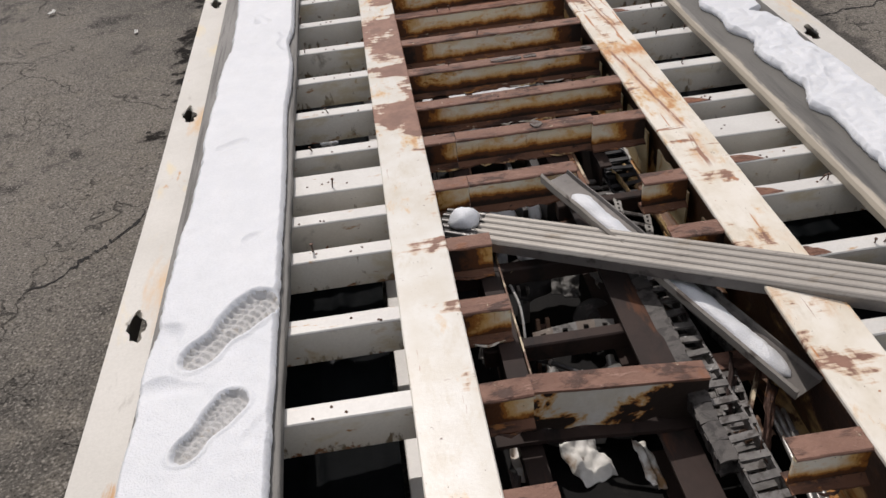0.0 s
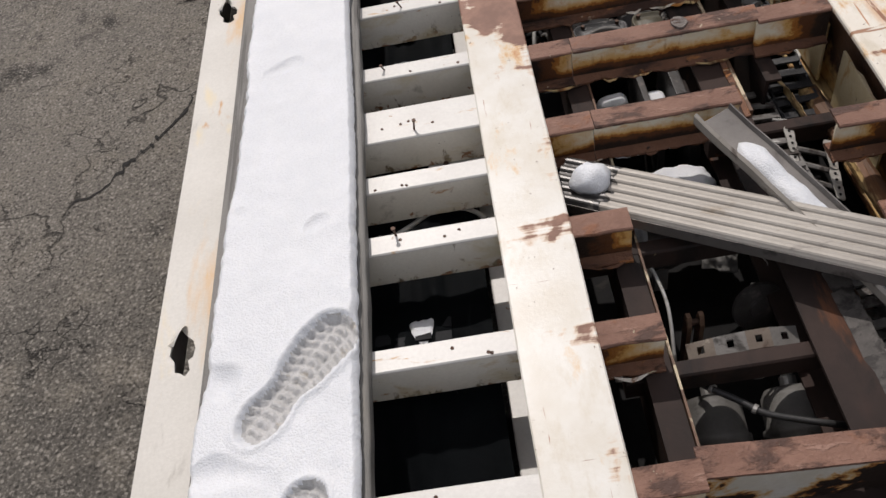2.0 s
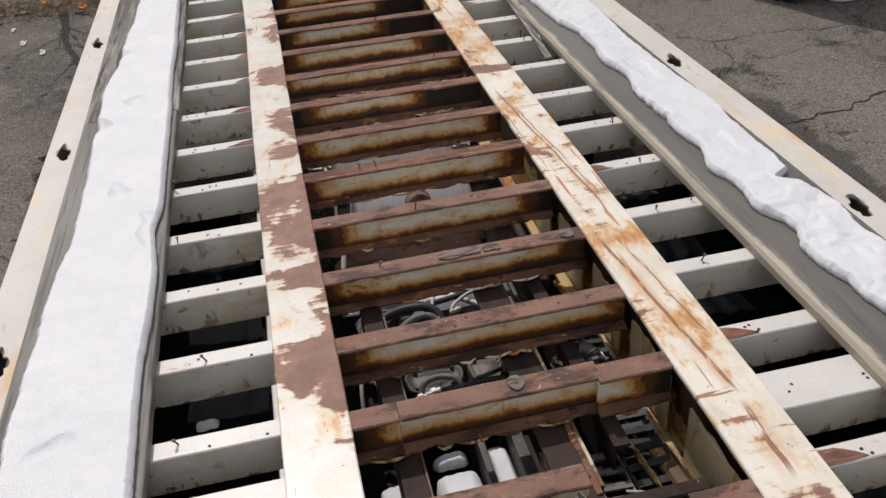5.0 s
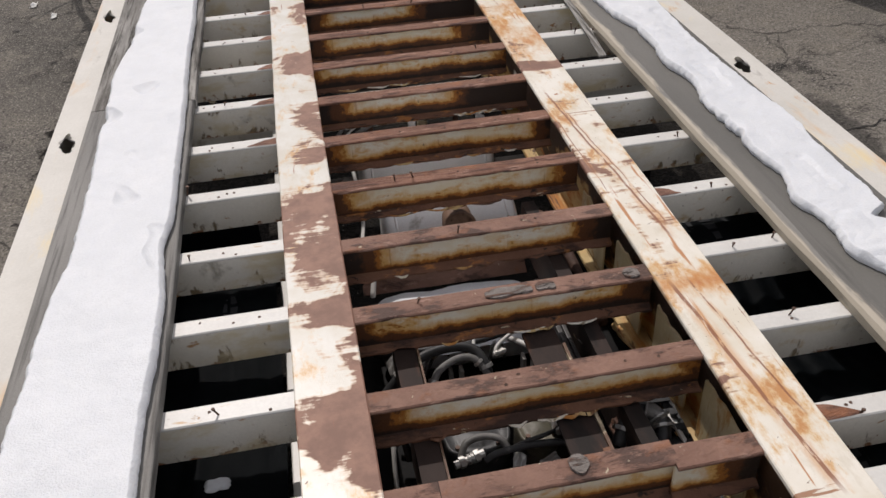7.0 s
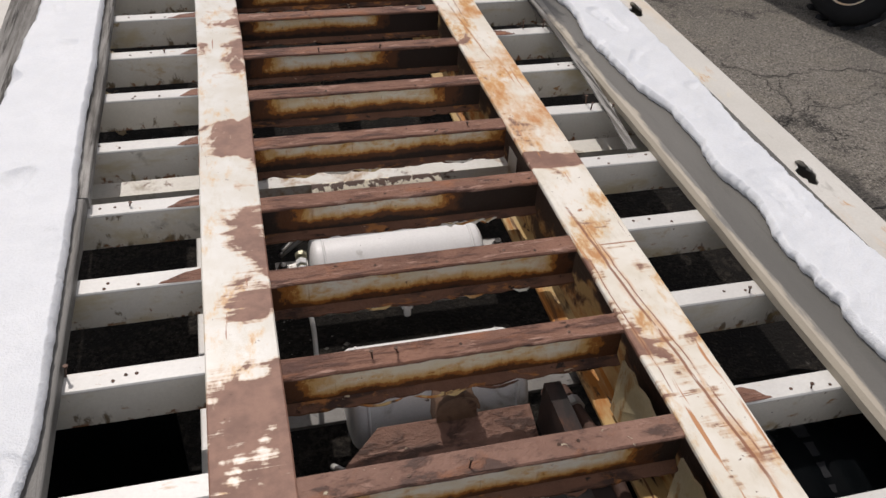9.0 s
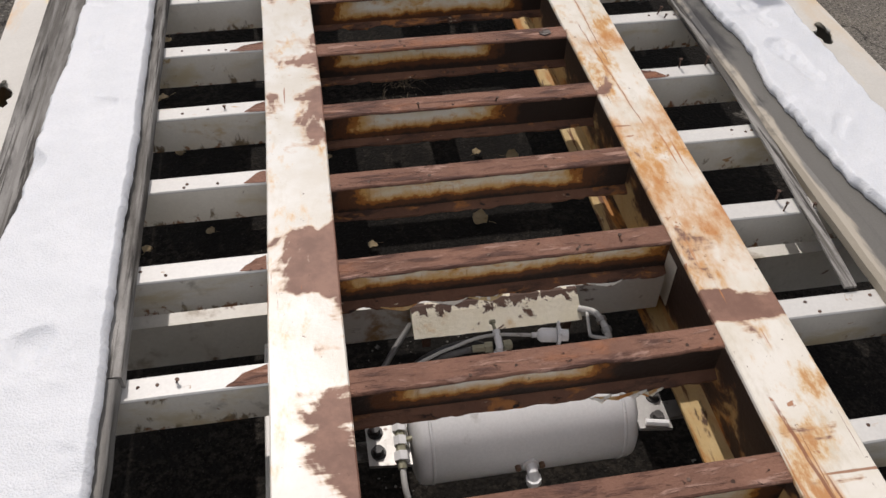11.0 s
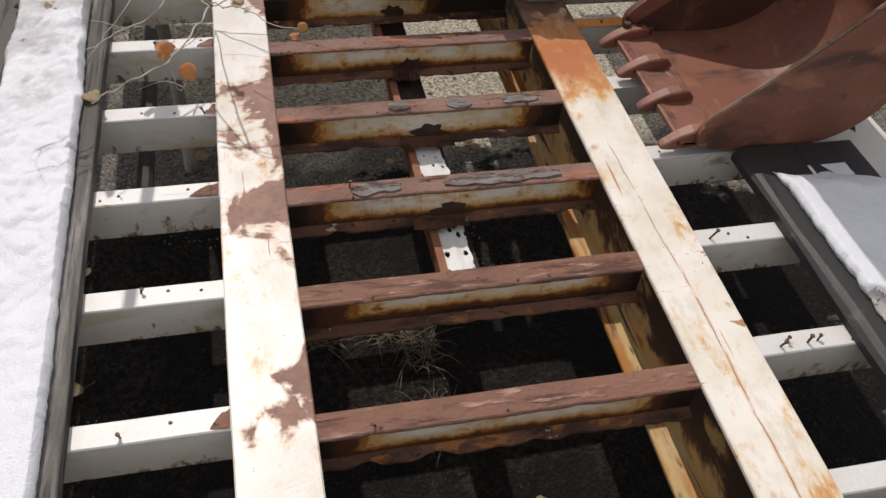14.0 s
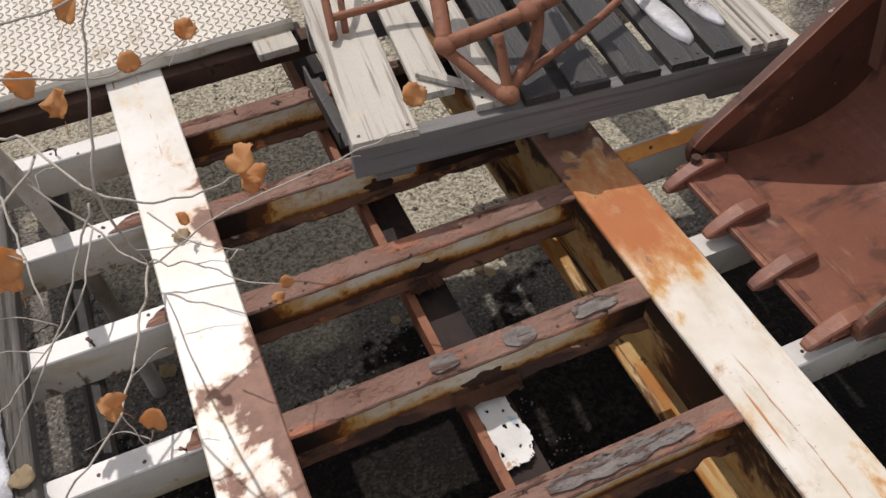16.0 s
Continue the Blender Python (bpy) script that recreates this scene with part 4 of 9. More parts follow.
# ---------------------------------------------------------------- side rails with torn stake pockets
def rail_plate(x0, x1, y0, y1, pockets, z, side):
    """Top plate of a rail, with an irregular hole through it at each pocket."""
    bm = bmesh.new()
    t = 0.007
    to = lambda u, v, w: (u, v, w)
    y = y0
    for py, shape in pockets:
        a, b = py - 0.075, py + 0.075
        for q in range(6):
            prism(bm, [(x0, y + (a - y) * q / 6), (x1, y + (a - y) * q / 6), (x1, y + (a - y) * (q + 1) / 6), (x0, y + (a - y) * (q + 1) / 6)], z - t, z, to)
        k = len(shape)
        cx = (x0 + x1) / 2 + side * 0.004
        inner = [(cx + u, py + v) for u, v in shape]
        outer = []
        for u, v in shape:
            s = min(((x1 - cx) if u > 0 else (cx - x0)) / max(abs(u), 1e-6), 0.075 / max(abs(v), 1e-6))
            outer.append((cx + u * s, py + v * s))
        corners = [(x0, a), (x1, a), (x1, b), (x0, b)]
        for lo, hi in ((z - t, z),):
            iv = [[bm.verts.new((*p, w)) for p in inner] for w in (lo, hi)]
            ov = [[bm.verts.new((*p, w)) for p in outer] for w in (lo, hi)]
            for q in range(k):
                r = (q + 1) % k
                bm.faces.new((iv[1][q], iv[1][r], ov[1][r], ov[1][q]))
                bm.faces.new((iv[0][q], ov[0][q], ov[0][r], iv[0][r]))
                bm.faces.new((iv[0][q], iv[0][r], iv[1][r], iv[1][q]))
                pa, pb = outer[q], outer[r]
                for c in corners:   # fill the corner that this stretch cuts off
                    if abs(pa[0] - pb[0]) > 1e-5 and abs(pa[1] - pb[1]) > 1e-5 and (abs(c[0] - pa[0]) < 1e-5 or abs(c[1] - pa[1]) < 1e-5) and (abs(c[0] - pb[0]) < 1e-5 or abs(c[1] - pb[1]) < 1e-5):
                        cv = bm.verts.new((*c, hi))
                        bm.faces.new((ov[1][q], ov[1][r], cv))
        y = b
    prism(bm, [(x0, y), (x1, y), (x1, y1), (x0, y1)], z - t, z, to)
    bmesh.ops.remove_doubles(bm, verts=bm.verts, dist=0.0002)
    return bm


TORN = [(-0.004, -0.064), (0.010, -0.048), (0.013, -0.028), (0.024, -0.010), (0.026, 0.012), (0.019, 0.026), (0.023, 0.046), (0.012, 0.064), (0.001, 0.054), (-0.008, 0.034), (-0.024, 0.022), (-0.030, 0.002), (-0.026, -0.018), (-0.018, -0.026), (-0.022, -0.046), (-0.014, -0.058)]


def side_rail(x0, x1, first, side, label, paint=M_RAIL):
    z = DECK - 0.012
    pockets = [(first + 1.215 * i, [(u * side * rnd(0.85, 1.1), v * rnd(0.85, 1.1)) for u, v in (TORN if side > 0 else TORN[::-1])]) for i in range(8)]
    rail = part("side_rail", rail_plate(x0, x1, -0.6, 9.8, pockets, z, side), paint, trailer, label)
    xo = x0 if side < 0 else x1
    bm = bmesh.new()
    xa, xb = (xo, xo + 0.006) if side < 0 else (xo - 0.006, xo)
    sweep(bm, [[(xa, y, z - 0.13), (xb, y, z - 0.13), (xb, y, z - 0.0075), (xa, y, z - 0.0075)] for y in np.linspace(-0.6, 9.8, 53)])
    part("rail_face", bm, M_RAIL, rail)
    bm = bmesh.new()
    xi = x1 if side < 0 else x0
    sweep(bm, [[(xi - 0.004, y, z - 0.12), (xi + 0.004, y, z - 0.12), (xi + 0.004, y, z - 0.008), (xi - 0.004, y, z - 0.008)] for y in np.linspace(-0.6, 9.8, 53)])
    part("rail_inner_face", bm, M_DARKRUST, rail)
    for py, _ in pockets:
        bm = bmesh.new()
        box(bm, x0 + 0.02, x1 - 0.02, py - 0.06, py + 0.06, z - 0.135, z - 0.125)
        part("pocket_floor", bm, M_DARKRUST, rail)
        # torn lip curled upwards at the hole's edge
        bm = bmesh.new()
        cx = (x0 + x1) / 2
        sweep(bm, [[(cx + side * (0.030 - 0.026 * q), py + 0.014 + 0.052 * q, z + 0.001), (cx + side * (0.036 - 0.024 * q), py + 0.018 + 0.054 * q, z + 0.002), (cx + side * (0.022 - 0.022 * q - 0.010 * math.sin(q * 3)), py + 0.012 + 0.048 * q, z + 0.004 + 0.020 * math.sin(q * 3.1))] for q in (0, 0.2, 0.4, 0.6, 0.8, 1.0)])
        part("torn_lip", bm, M_RAIL, rail)
    for ob in [rail, *rail.children]:       # one rail bows outwards towards the far end
        for v in ob.data.vertices:
            v.co.x -= 0.010 * max(0.0, v.co.y - 3.0) * (side < 0)
    return rail


side_rail(-1.247, -1.118, 1.18, -1, "ivory side rail with torn stake pocket holes")
side_rail(1.140, 1.310, 1.155, 1, "ivory side rail with orange rust and torn pockets", M_RAILSTAIN)


# ---------------------------------------------------------------- deck boards that are left
def deck_board(x0, x1, y0, y1, mat, label, z=DECK + 0.001, t=0.036, round_in=0.0, drift=0.0, side=1, bow=0.0):
    """A long board; round_in: how far its inner upper edge is worn away."""
    bm = bmesh.new()
    rings = []
    k = int((y1 - y0) / 0.06)
    for i in range(k + 1):
        y = y0 + (y1 - y0) * i / k
        w = 0.004 * nz(y * 2.2, x0) + 0.0025 * nz(y * 11, x0, 4) + drift * (y - y0)
        e = 0.004 + round_in * (0.8 + 0.5 * nz(y * 3, 8.0))
        if side > 0:
            prof = [(x0 + w, z), (x1, z), (x1, z + t), (x0 + w + e * 1.6, z + t), (x0 + w + e * 0.6, z + t - e * 0.35), (x0 + w, z + t - e)]
        else:
            prof = [(x0, z), (x1 + w, z), (x1 + w, z + t - e), (x1 + w - e * 0.6, z + t - e * 0.35), (x1 + w - e * 1.6, z + t), (x0, z + t)]
        rings.append([(u + (bow * max(0.0, y - 3.0) if u < x0 + 0.02 else 0.0), y, v + 0.002 * nz(y * 2, u)) for u, v in prof])
    sweep(bm, rings)
    return part("deck_board", bm, mat, trailer, label)


deck_board(-1.112, -0.950, -0.6, 4.957, M_BOARD, "wet grey deck board under snow", side=-1, bow=-0.010)
deck_board(-0.946, -0.782, -0.6, 4.957, M_BOARD, "wet grey deck board under snow", side=-1)
deck_board(-1.112, -0.950, 4.961, 8.62, M_BOARDDRY, "weathered silver-grey deck board", side=-1, bow=-0.010)
deck_board(-0.946, -0.776, 4.961, 8.62, M_BOARDDRY, "weathered silver-grey deck board", side=-1, drift=-0.008)
deck_board(0.802, 0.960, -0.6, 7.085, M_BOARDWORN, "dark wet deck board with worn edge", round_in=0.014)
deck_board(0.964, 1.134, -0.6, 7.080, M_BOARDWORN, "dark wet deck board under snow")

# a strip split off the worn board
bm = bmesh.new()
path = bend([(0.748, 4.985, DECK + 0.006), (0.772, 5.25, DECK + 0.012), (0.795, 5.6, DECK + 0.018), (0.806, 5.95, DECK + 0.022), (0.812, 6.35, DECK + 0.024)], 6)
sweep(bm, [[(p.x - 0.016, p.y, p.z), (p.x + 0.012, p.y, p.z), (p.x + 0.012, p.y, p.z + 0.006), (p.x - 0.016, p.y, p.z + 0.006)] for p in path])
tagged(part("wood_strip", bm, M_BOARDDRY), "pale strip split off the deck board edge", "strip")


# ---------------------------------------------------------------- snow
def snow_bank(name, label, y0, y1, edge, thick, prints, base, step=0.010, lugs=True, rag=0.20, lumpy=lambda y: 0.002, nx=34, trodden=None):
    """A layer of snow between the two edges that edge(y) gives, with boot prints pressed in."""
    rows, marks = [], []
    ny = int((y1 - y0) / step)
    for j in range(ny + 1):
        y = y0 + (y1 - y0) * j / ny
        a, b = edge(y)
        row, mark = [], []
        for i in range(nx + 1):
            s = i / nx
            s = 0.4 * s + 0.3 - 0.3 * math.cos(math.pi * s)       # finer towards the rims
            x = a + (b - a) * s
            side = min(1.0, min(s, 1 - s) * (b - a) / 0.013)
            end = min(1.0, (y - y0) / 0.05, (y1 - 0.7 * rag + rag * nz(x * 9, 3.0, y1) - y) / 0.07)
            h = thick * (max(0.0, side) ** 0.38) * (max(0.0, end) ** 0.5) * (0.95 + 0.16 * nz(x * 5, y * 3.5) + 0.05 * nz(x * 26, y * 26))
            h -= 0.016 * max(0.0, nz(x * 9, y * 9, 6) - 0.40) * 2.5
            h += lumpy(y) * (nz(x * 11, y * 11, 9) + 0.6 * abs(nz(x * 24, y * 24, 9))) * max(0.0, side) * max(0.0, min(1.0, end))
            who = -1
            for k, (px, py, ang, size, deep) in enumerate(prints):
                c, q = math.cos(ang), math.sin(ang)
                u, v = ((x - px) * c + (y - py) * q) / size, (-(x - px) * q + (y - py) * c) / size
                w = 0.047 - 0.009 * math.exp(-((u + 0.035) / 0.035) ** 2) + 0.006 * math.sin(u * 14)
                d = abs(v) / w if abs(u) < 0.10 else math.hypot((abs(u) - 0.10) / 0.055, v / w)
                d += 0.08 * nz(x * 18, y * 18, k)
                m = max(0.0, min(1.0, (1.10 - d) / (0.34 if deep > 0.6 else 0.55)))
                if m > 0:
                    bar = u + 0.35 * abs(v)                      # slanted bars either side of a groove
                    lug = max(0.0, min(1.0, 0.5 + 1.6 * math.sin(bar * 300))) * max(0.0, min(1.0, (abs(abs(v) - 0.018) - 0.0025) / 0.004))
                    low = thick * (1 - deep) + (0.0075 * lug if lugs else 0.0) + 0.003 * nz(x * 50, y * 50)
                    h = h * (1 - m) + m * min(h, low)
                    if m > 0.5 and deep > 0.6:
                        who = k
                if deep > 0.6:
                    h += 0.005 * max(0.0, 1 - abs(d - 1.12) / 0.28) * max(0.0, min(1.0, end)) * max(0.0, side)
            rim = i in (0, nx)                                  # the rim is undercut by melt
            row.append((x + (0.009 * (1 if i == 0 else -1) if rim else 0.0), y, base + max(0.0, h) - (0.004 if rim or j in (0, ny) else 0)))
            mark.append(who)
        rows.append(row)
        marks.append(mark)
    faces = {}
    for j in range(ny):
        for i in range(nx):
            faces.setdefault(marks[j][i], []).append((i, j))
    bank = None
    for who in sorted(faces):
        bm, made = bmesh.new(), {}
        for i, j in faces[who]:
            q = []
            for c in ((i, j), (i + 1, j), (i + 1, j + 1), (i, j + 1)):
                if c not in made:
                    made[c] = bm.verts.new(rows[c[1]][c[0]])
                q.append(made[c])
            bm.faces.new(q)
        if who < 0:
            bank = tagged(part(name, bm, M_SNOW, smooth=True), label, "snow")
        else:
            part("boot_print", bm, trodden or M_SLUSH, bank, "grey trodden boot print", smooth=True)
    return bank


TOP = DECK + 0.037


def between(knots, y):
    """A value between knots (y, value)."""
    for (a, p), (b, q) in zip(knots, knots[1:]):
        if y < b:
            t = max(0.0, (y - a) / (b - a))
            return p + (q - p) * t * t * (3 - 2 * t)
    return knots[-1][1]


LEFT_OUT = [(0.0, -1.095), (2.1, -1.097), (2.3, -1.088), (2.6, -1.083), (2.95, -1.067), (3.4, -1.072), (3.7, -1.068), (4.04, -1.045), (4.4, -1.047), (4.8, -1.062), (5.25, -1.070), (5.5, -1.042), (5.8, -1.040), (6.1, -1.022), (6.5, -1.02), (8.5, -1.04)]
LEFT_INN = [(0.0, -0.800), (2.9, -0.794), (3.4, -0.801), (3.62, -0.791), (3.8, -0.789), (4.02, -0.809), (4.2, -0.792), (4.9, -0.796), (5.1, -0.802), (5.35, -0.807), (5.6, -0.802), (6.0, -0.808), (6.4, -0.814), (7.0, -0.824), (7.4, -0.832), (7.8, -0.848), (8.5, -0.862)]


def left_edge(y):
    out = between(LEFT_OUT, y) - 0.010 + 0.008 * nz(y * 6.3, 2.0) + 0.005 * nz(y * 33, 2.0) + 0.002 * nz(y * 95, 2.0)
    inn = between(LEFT_INN, y) + 0.003 * nz(y * 9, 4.0) + 0.003 * nz(y * 31, 5.0) + 0.002 * nz(y * 90, 5.0)
    return out, inn


INNER = [(1.6, 0.93), (2.62, 0.907), (2.85, 0.92), (2.93, 0.885), (3.07, 0.93), (3.2, 0.915), (3.35, 0.895), (3.48, 0.93), (3.6, 0.885), (3.72, 0.905), (3.85, 0.875), (3.98, 0.915), (4.12, 0.895), (4.25, 0.905), (4.43, 0.895), (4.62, 0.93),
         (4.79, 0.90), (4.95, 0.925), (5.12, 0.925), (5.3, 0.888), (5.47, 0.878), (5.67, 0.867), (5.9, 0.897), (6.15, 0.876), (6.42, 0.865), (7.0, 0.857)]
OUTER = [(1.6, 1.125), (3.0, 1.13), (3.2, 1.125), (3.4, 1.10), (3.58, 1.11), (3.66, 1.085), (3.71, 1.03), (3.76, 1.09), (3.85, 1.10), (4.05, 1.10), (4.28, 1.12), (4.55, 1.10), (4.9, 1.095), (5.4, 1.115), (5.9, 1.125), (6.2, 1.128), (6.72, 1.134), (6.88, 1.125), (6.95, 1.07)]


def right_edge(y):
    inn = between(INNER, y) + 0.006 * nz(y * 12, 22.0) + 0.007 * nz(y * 30, 23.0) + 0.003 * nz(y * 90, 23.0)
    out = between(OUTER, y) + 0.005 * nz(y * 7, 24.0) + 0.006 * nz(y * 22, 25.0) + 0.003 * nz(y * 80, 25.0)
    return inn, out


M_DIRTYSLUSH = layered("dirty_trodden_slush", (0.30, 0.28, 0.25), (0.42, 0.40, 0.37), 14.0, [((0.12, 0.108, 0.095), 60.0, 0.52, 0.62), ((0.60, 0.60, 0.60), 40.0, 0.58, 0.66)], rough=0.5, grain=90, strength=0.5, dist=0.006)
snow_bank("snow_strip", "long strip of clean snow with boot prints on boards", 0.0, 8.42, left_edge, 0.034,
          [(-0.912, 2.237, math.atan2(0.25, 0.21), 1.0, 0.66), (-0.930, 1.932, math.atan2(0.20, 0.14), 0.72, 0.62)], TOP, nx=92, step=0.0045, rag=0.42, lumpy=lambda y: 0.0015 + 0.015 * max(0.0, min(1.0, (y - 6.2) / 1.0)))
snow_bank("snow_strip", "uneven strip of melting snow on the dark board", 1.6, 7.0, right_edge, 0.030,
          [(0.995, 6.04, 1.75, 0.55, 0.26), (0.99, 5.78, 1.75, 0.75, 0.26), (1.0, 4.62, 1.6, 0.8, 0.22), (0.99, 3.95, 1.7, 0.7, 0.22), (0.880, 6.42, 1.75, 0.95, 0.80)], TOP, nx=72, trodden=M_DIRTYSLUSH, step=0.0055, lugs=False, rag=0.05, lumpy=lambda y: 0.005 - 0.003 * max(0.0, min(1.0, (y - 5.0) / 0.6)) + 0.007 * max(0.0, min(1.0, (3.9 - y) / 0.4)))
M_BRASS = layered("dull_green_brass", (0.30, 0.29, 0.20), (0.42, 0.40, 0.29), 40.0, [((0.14, 0.13, 0.09), 60.0, 0.55, 0.68)], rough=0.45, metal=0.4)
M_BROWNLIP = layered("worn_brown_edge", (0.16, 0.095, 0.06), (0.24, 0.15, 0.10), 20.0, [((0.08, 0.045, 0.03), 30.0, 0.55, 0.68)], rough=0.55, grain=120, strength=0.3)


# ---------------------------------------------------------------- excavator bucket lying on the deck
# darker copy of the bucket rust; on the far side plate it carries shade
M_BUCKETDARK = layered("bucket_rust_darkened", (0.075, 0.034, 0.024), (0.115, 0.052, 0.034), 5.0, [
    ((0.17, 0.075, 0.045), 8.0, 0.56, 0.70), ((0.035, 0.02, 0.016), 12.0, 0.58, 0.68), ((0.42, 0.36, 0.31), 46.0, 0.70, 0.715)], rough=0.6, grain=110, strength=0.35)


def bucket():
    ob = thing("excavator_bucket", "brown rusted steel excavator bucket lying on its back on the deck", "bucket", (0.95, 7.4, DECK))
    y0, y1 = 7.112, 7.645
    arc = [(0.665, 1.187), (0.80, 1.173), (0.95, 1.168), (1.04, 1.176), (1.12, 1.207), (1.185, 1.265), (1.222, 1.35), (1.236, 1.45), (1.228, 1.56), (1.20, 1.66)]
    arc = [tuple(p) for p in bend([(x, 0, z) for x, z in arc], 3)]
    bm = bmesh.new()
    t = 0.014
    rings = []
    for i, (x, _, z) in enumerate(arc):
        a, b = arc[max(0, i - 1)], arc[min(len(arc) - 1, i + 1)]
        n = Vector((-(b[2] - a[2]), 0, b[0] - a[0])).normalized() * t
        rings.append([(x, y0, z), (x, y1, z), (x + n.x, y1, z + n.z), (x + n.x, y0, z + n.z)])
    sweep(bm, rings)
    part("shell", bm, M_BUCKET, ob, smooth=False)
    front = bend([(0.700, 0, 1.190), (0.690, 0, 1.235), (0.715, 0, 1.275), (0.80, 0, 1.345), (0.90, 0, 1.43), (1.02, 0, 1.54), (1.10, 0, 1.61), (1.19, 0, 1.665)], 3)
    outline = [(p.x, p.z) for p in front] + [(x, z) for x, _, z in arc[::-1] if x > 0.80]
    for ya, yb in ((y0 - 0.018, y0), (y1, y1 + 0.018)):
        bm = bmesh.new()
        prism(bm, outline, ya, yb, lambda u, v, w: (u, w, v))
        part("side_plate", bm, M_BUCKET if ya < y0 else M_BUCKETDARK, ob, "" if ya < y0 else "far side plate, rust scale with shade painted in")
    # worn cutter strip along the far plate's edge
    bm = bmesh.new()
    strip = front[4:]
    inner = [(p.x + 0.030 + 0.03 * i / len(strip), p.z - 0.030 - 0.035 * i / len(strip)) for i, p in enumerate(strip)]
    prism(bm, [(p.x, p.z) for p in strip] + inner[::-1], y1 - 0.005, y1 - 0.0005, lambda u, v, w: (u, w, v))
    part("side_cutter", bm, M_BUCKET, ob, "worn red-brown cutter strip")
    bm = bmesh.new()
    tube(bm, [(p.x, y0 - 0.009, p.z + 0.001) for p in front[5:]], 0.0065, 6)
    part("worn_edge", bm, M_BROWNLIP, ob, "edge worn pale along the side plate")
    bm = bmesh.new()
    box(bm, 0.655, 0.775, y0, y1, 1.184, 1.199, 0.004)
    part("cutting_lip", bm, M_BUCKET, ob)
    for i, y in enumerate((7.134, 7.298, 7.456, 7.612)):
        bm = bmesh.new()
        w = 0.0175
        # a cast adapter that tapers into a chisel point
        st = [(0.770, 0.35, 1.192, 1.200), (0.750, 0.85, 1.190, 1.226), (0.725, 1.05, 1.182, 1.230), (0.690, 1.05, 1.174, 1.226), (0.660, 0.98, 1.170, 1.214), (0.635, 0.90, 1.168, 1.200), (0.618, 0.80, 1.169, 1.188), (0.610, 0.60, 1.172, 1.181)]
        rings = []
        for x, k, lo, hi in st:
            e = min(0.004, (hi - lo) * 0.3)
            rings.append([(x, y - w * k, lo + e), (x, y - w * k + e, lo), (x, y + w * k - e, lo), (x, y + w * k, lo + e), (x, y + w * k, hi - e), (x, y + w * k - e, hi), (x, y - w * k + e, hi), (x, y - w * k, hi - e)])
        sweep(bm, rings)
        tooth = part("tooth", bm, M_BUCKET, ob)
        bm = bmesh.new()
        tube(bm, [(0.655, y - w * 1.01, 1.192), (0.655, y + w * 1.01, 1.192)], 0.0065, 10)
        part("pin", bm, M_DARKRUST, tooth)
    # ears and arm are unseen, added to throw shade onto the snow strip
    for y in (7.27, 7.47):
        bm = bmesh.new()
        prism(bm, [(0.94, 1.50), (1.07, 1.60), (1.08, 1.68), (1.04, 1.77), (0.95, 1.80), (0.89, 1.74)], y - 0.013, y + 0.013, lambda u, v, w: (u, w, v))
        part("hinge_ear", bm, M_BUCKETDARK, ob)
    bm = bmesh.new()
    sweep(bm, [[(x - w, y - d, z), (x + w, y - d, z), (x + w, y + d, z), (x - w, y + d, z)] for x, y, z, w, d in ((0.98, 7.37, 1.66, 0.06, 0.075), (0.89, 7.38, 1.90, 0.09, 0.08), (0.835, 7.40, 2.30, 0.095, 0.08), (0.785, 7.43, 2.80, 0.065, 0.08), (0.775, 7.45, 3.05, 0.04, 0.07))])
    part("dipper_arm", bm, M_BUCKETDARK, ob, "unseen rusted arm added to cast shade on the snow")
    for k in range(3):
        bm = bmesh.new()
        tube(bm, [(0.69 + 0.036 * k, 7.622 - 0.004 * k, 1.20), (0.69 + 0.036 * k, 7.622 - 0.004 * k, 1.238 - 0.008 * k)], 0.012, 6)
        part("bolt", bm, M_DARKRUST, ob)


bucket()


# ---------------------------------------------------------------- pallet and what lies on it
# the pallet lies a little askew on the beams
SKEW = Matrix.Translation((0.505, 7.835, 0)) @ Matrix.Rotation(radians(-6.1), 4, "Z") @ Matrix.Translation((-0.505, -7.835, 0))


